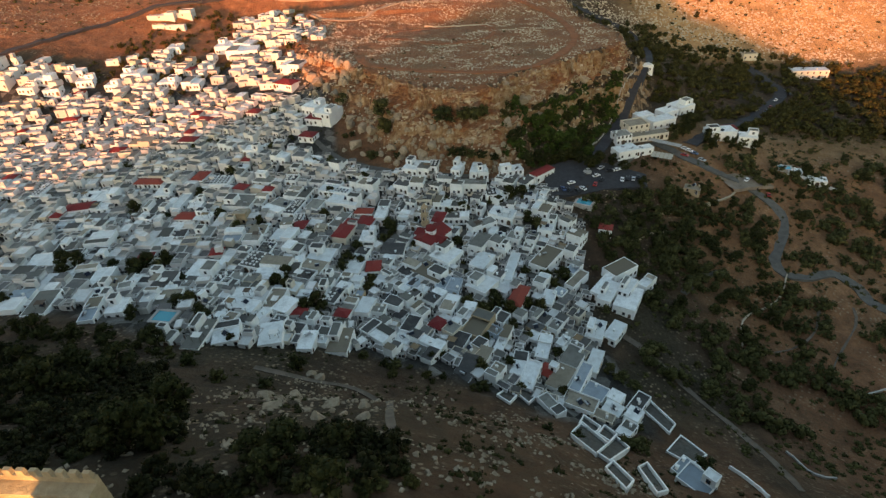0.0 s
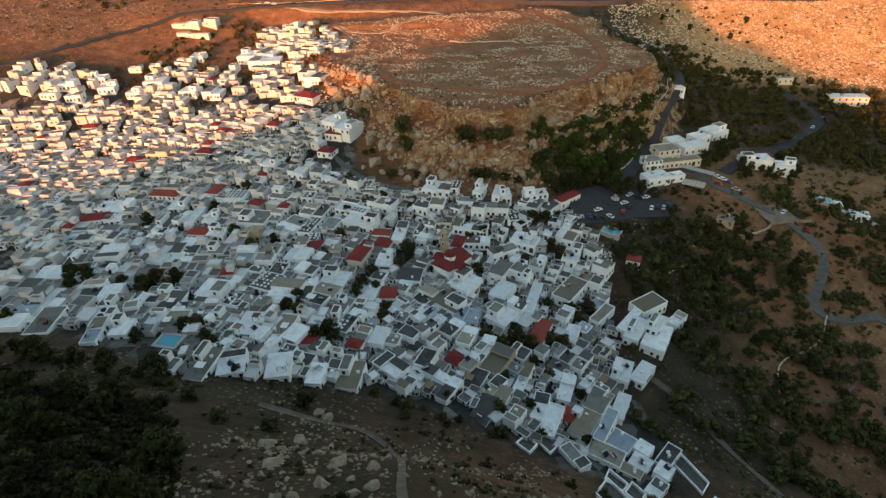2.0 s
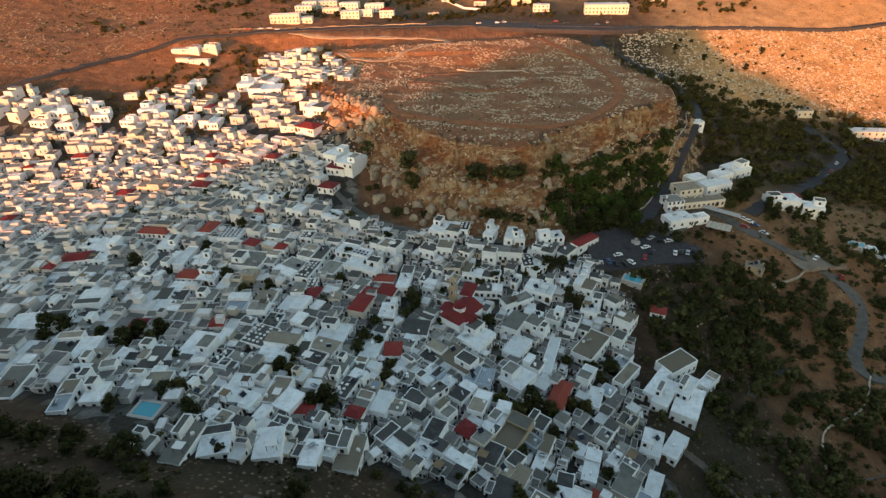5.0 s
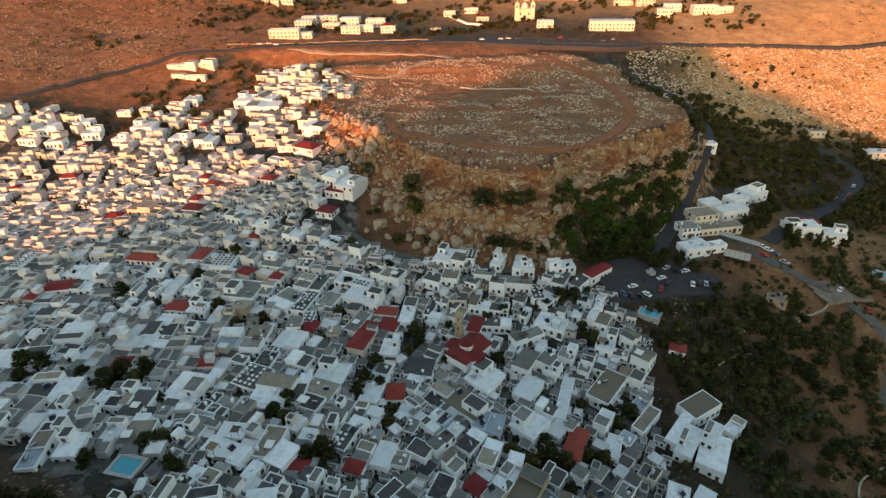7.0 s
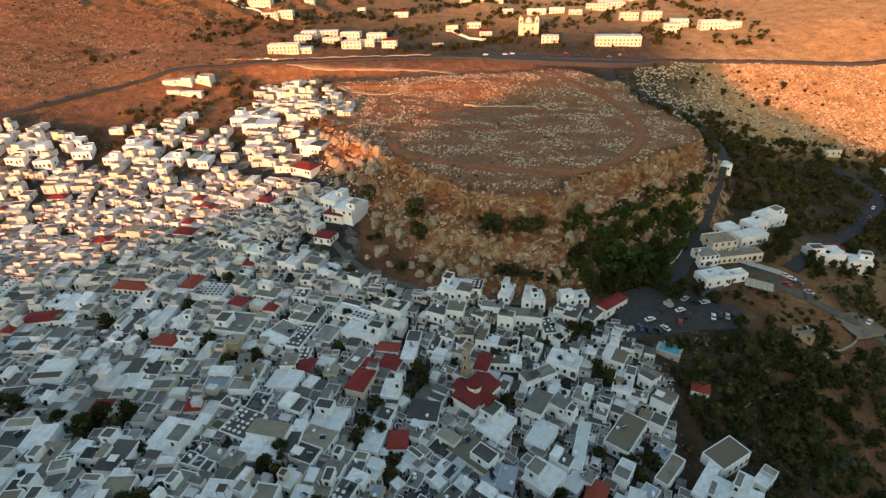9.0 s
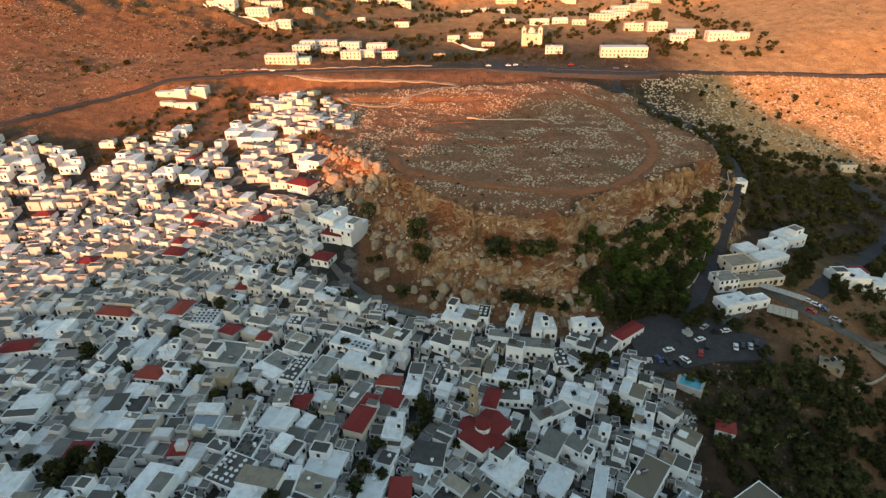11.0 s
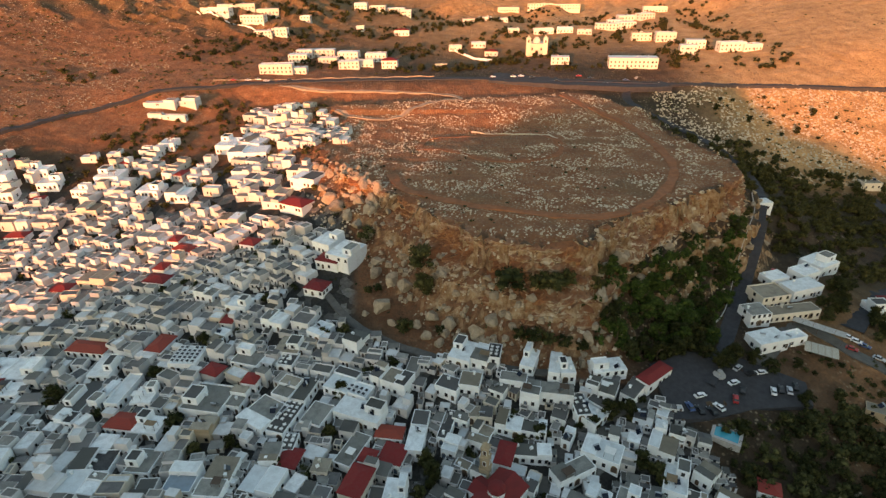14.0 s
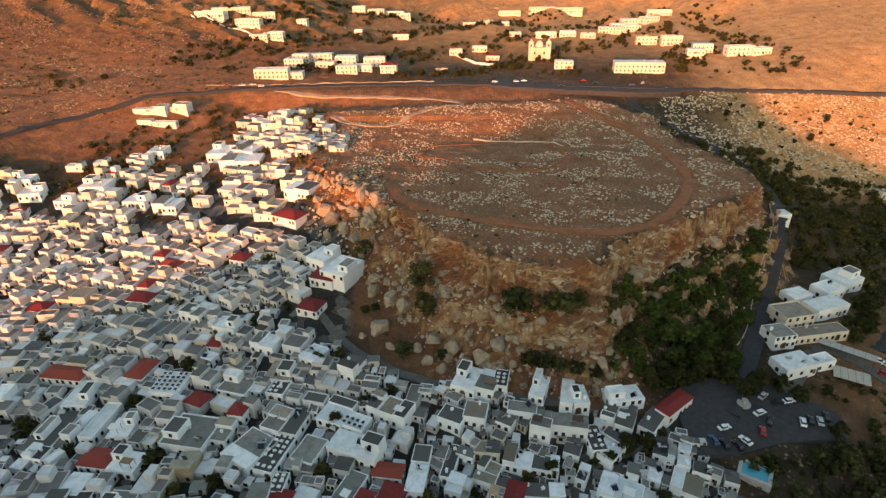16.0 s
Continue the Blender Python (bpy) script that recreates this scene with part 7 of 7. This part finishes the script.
CABIN = extrude_side([(-1.55, 0.85), (0.95, 0.85), (0.35, 1.38), (-1.1, 1.42)], 0.78, GLASS, "glazing", 0.14)
LAMP = Solid().box(-0.03, -0.16, -0.07, 0.05, 0.16, 0.07).mesh("headlight", CANVAS)
CAR_BODIES = [extrude_side([(-2.05, 0.3), (2.05, 0.3), (2.1, 0.6), (1.9, 0.78), (0.95, 0.88), (-1.6, 0.9), (-2.05, 0.85)], 0.86, m, "body") for m in CAR_PAINTS]
CAR_TOPS = [Solid().box(-1.12, -0.64, 1.4, 0.37, 0.64, 1.46, 0, 0.05).mesh("car_roof", m) for m in CAR_PAINTS]
CAR_TONES = ("white", "silver", "black", "red", "blue")


def car(x, y, turn, tone=None, z=None):
    k = grow.choice((0, 0, 0, 1, 2, 2, 3, 4)) if tone is None else tone
    c = bpy.data.objects.new("car", None)
    scene.collection.objects.link(c)
    c.matrix_basis = pose(x, y, ground_at(x, y) + 0.42 if z is None else z, 0, 0, turn)
    tagged(c, f"parked {CAR_TONES[k]} small hatchback car on asphalt", "car", "parked cars")
    part("body", CAR_BODIES[k], c)
    part("glazing", CABIN, c)
    part("car_roof", CAR_TOPS[k], c)
    for sx in (-1.3, 1.3):
        for sy in (-0.78, 0.78):
            part("wheel", WHEEL, c, pose(sx, sy, 0.32))
    for sy in (-0.6, 0.6):
        part("headlight", LAMP, c, pose(2.07, sy, 0.62))


for x, y, a, k in ((58, 256, 20, 0), (63, 252, 120, 0), (72, 263, 25, 0), (74, 260, 60, 2), (84, 269, 15, 0), (80, 268, 20, 2), (85, 261, 70, 0), (88, 262, 70, 2), (91, 262, 70, 1),
                   (56, 250, 100, 2), (53, 251, 100, 4), (60, 250, 110, 2), (94, 264, 70, 2), (76, 270, 40, 1), (70, 256, 70, 3)):
    car(x, y, a, k, car_z(x, y))
for x, y, a in ((127, 291, -40), (129, 289, -42), (131, 287, -45), (125, 285, -40), (133, 281, -50), (203, 366, 40), (206, 361, 60), (209, 364, 60), (212, 368, 55), (215, 372, 50), (240, 396, 80), (241, 402, 85), (225, 385, 50),
                (158, 266, 60), (161, 268, 60), (154, 270, 45), (163, 262, 70), (116, 332, 55)):
    car(x, y, a)
for x, y, a in ((-200, 531, 10), (-190, 534, 10), (-183, 536, 8), (-176, 534, 8), (-160, 540, 6), (12, 552, 0), (18, 553, 5), (26, 548, 3), (44, 540, 3), (70, 548, 10), (96, 545, 0), (106, 552, 60), (-4, 549, 0), (62, 552, 20), (80, 538, 10)):
    car(x, y, a, None, ground_at(x, y) + 0.75)

# a small round fountain on the square
fountain = bpy.data.objects.new("fountain", None)
scene.collection.objects.link(fountain)
fountain.matrix_basis = pose(68, 266, car_z(68, 266))
tagged(fountain, "small round white stone fountain on the square", "fountain", "")
part("basin", Solid().tube(0, 0, 0, 0.7, 2.2, 2.1, 16).mesh("basin", CONCRETE), fountain)
part("column", Solid().tube(0, 0, 0.7, 1.9, 0.45, 0.3, 10).mesh("column", CONCRETE), fountain)
part("bowl", Solid().tube(0, 0, 1.9, 2.15, 0.4, 0.95, 12).mesh("bowl", CONCRETE), fountain)


# ---------------------------------------------------------------- long walls
def wall_line(name, points, tall, thick, material, label):
    line = spline(points, 2.5)
    s = Solid()
    v, f = [], []
    for i, q in enumerate(line):
        t = line[min(i + 1, len(line) - 1)] - line[max(i - 1, 0)]
        t = t / (np.linalg.norm(t) + 1e-9)
        n = np.array((-t[1], t[0])) * thick / 2
        z = ground_at(*q)
        for p, h in ((q - n, z - 1), (q - n, z + tall), (q + n, z + tall), (q + n, z - 1)):
            v.append((p[0], p[1], h))
    for i in range(len(line) - 1):
        a, b = 4 * i, 4 * i + 4
        f += [(a + k, a + k + 1, b + k + 1, b + k) for k in range(3)]
    f += [(3, 2, 1, 0), tuple(len(v) - 4 + k for k in range(4))]
    return tagged(new(name, mesh_from(name, v, f, material)), label, "wall", "", "structure")


wall_line("wall_road", [(-215, 529), (-162, 544), (-78, 555), (-50, 556)], 0.8, 0.5, ROCK, "low stone wall along the main road")
wall_line("wall_lane", [(66, 285), (82, 300), (98, 329), (115, 358), (119, 372)], 0.8, 0.3, CONCRETE, "low grey concrete wall beside the valley lane")
wall_line("wall_garden", [(-36, 660), (-20, 640), (0, 622), (8, 618)], 2.0, 0.5, WHITEWASH, "white garden wall on the far slope")
wall_line("wall_field", [(-290, 685), (-230, 672), (-215, 670)], 1.0, 0.5, WHITEWASH, "low wall below the far villas")
wall_line("wall_tail", [(72.3, 99.1), (73.1, 92.9), (72.9, 87.2), (71.6, 82.6)], 1.3, 0.4, WHITEWASH, "low white wall along the hillside lane")
wall_line("wall_slope", [(101.1, 115.5), (103.2, 105.3), (110.1, 104.7)], 0.9, 0.4, CONCRETE, "thin pale wall across the dry slope")
wall_line("wall_fold", [(158.5, 148.9), (142.3, 142.9), (143.1, 132.3)], 0.8, 0.5, CONCRETE, "low pale wall round a dry fold")
wall_line("wall_field_curve", [(148.7, 265.3), (139.5, 256.4), (125.8, 250.5), (115.9, 246.7)], 0.9, 0.6, PALE_STONE, "curved dry-stone wall below a field")
wall_line("wall_field_low", [(99.8, 230.4), (90.5, 227.0), (80.9, 220.6)], 0.8, 0.6, PALE_STONE, "dry-stone wall between olive terraces")
wall_line("wall_villa", [(182, 290), (188, 284), (194, 280), (206, 272)], 1.6, 0.5, WHITEWASH, "white terrace wall of a valley house")
wall_line("wall_terrace", [(150, 210), (140, 196), (120, 184), (112, 168)], 0.9, 0.6, PALE_STONE, "dry-stone terrace wall in the valley")
wall_line("wall_terrace_low", [(96, 240), (112, 244), (128, 250)], 0.9, 0.6, PALE_STONE, "dry-stone terrace wall in a dry field")
wall_line("wall_plateau", [(-20, 452), (6, 446), (24, 440), (30, 428)], 0.8, 0.8, PALE_STONE, "low tumbled stone wall round the hollow")


# ---------------------------------------------------------------- castle wall with merlons, below the start of the flight
def castle_wall(a, b, top, tall):
    """A battlemented wall from a to b."""
    a, b = Vector(a), Vector(b)
    n = int((b - a).length / 1.6)
    turn = math.degrees(math.atan2(b.y - a.y, b.x - a.x))
    t = bpy.data.objects.new("castle_wall", None)
    scene.collection.objects.link(t)
    t.matrix_basis = pose(a.x, a.y, top, 0, 0, turn)
    tagged(t, "battlemented sandstone castle wall lit by a warm floodlight", "castle wall", "")
    ln = (b - a).length
    part("rampart", Solid().box(0, -1.2, -tall, ln, 1.2, -0.9).box(0, 0.6, -0.9, ln, 1.2, 0).mesh("rampart", CASTLE), t)
    m = Solid().box(-0.5, 0.6, 0, 0.5, 1.2, 0.9, 0, 0.05).mesh("merlon", CASTLE)
    for i in range(n):
        part("merlon", m, t, pose((i + 0.5) * ln / n, 0, 0))
    return t


castle_wall((-66, 46.8, 0), (-42.7, 45.1, 0), 74.3, 14)
flood = bpy.data.objects.new("floodlight", None)
scene.collection.objects.link(flood)
flood.matrix_basis = pose(-48, 37, ground_at(-48, 37))
tagged(flood, "small floodlight on a post below the castle wall", "lamp", "")
part("post", Solid().tube(0, 0, -1, 6.2, 0.08).mesh("post", STEEL), flood)
part("lamp_head", Solid().box(-0.3, -0.2, 6.2, 0.3, 0.2, 6.5).mesh("lamp_head", STEEL), flood)
flood_lamp = new("castle_flood", bpy.data.lights.new("castle_flood", "SPOT"))
flood_lamp.data.energy, flood_lamp.data.color, flood_lamp.data.spot_size = 3000, (1.0, 0.55, 0.26), radians(70)
flood_lamp.matrix_world = look((-50, 37.5, ground_at(-48, 37) + 7.2), (-56, 46, 71))
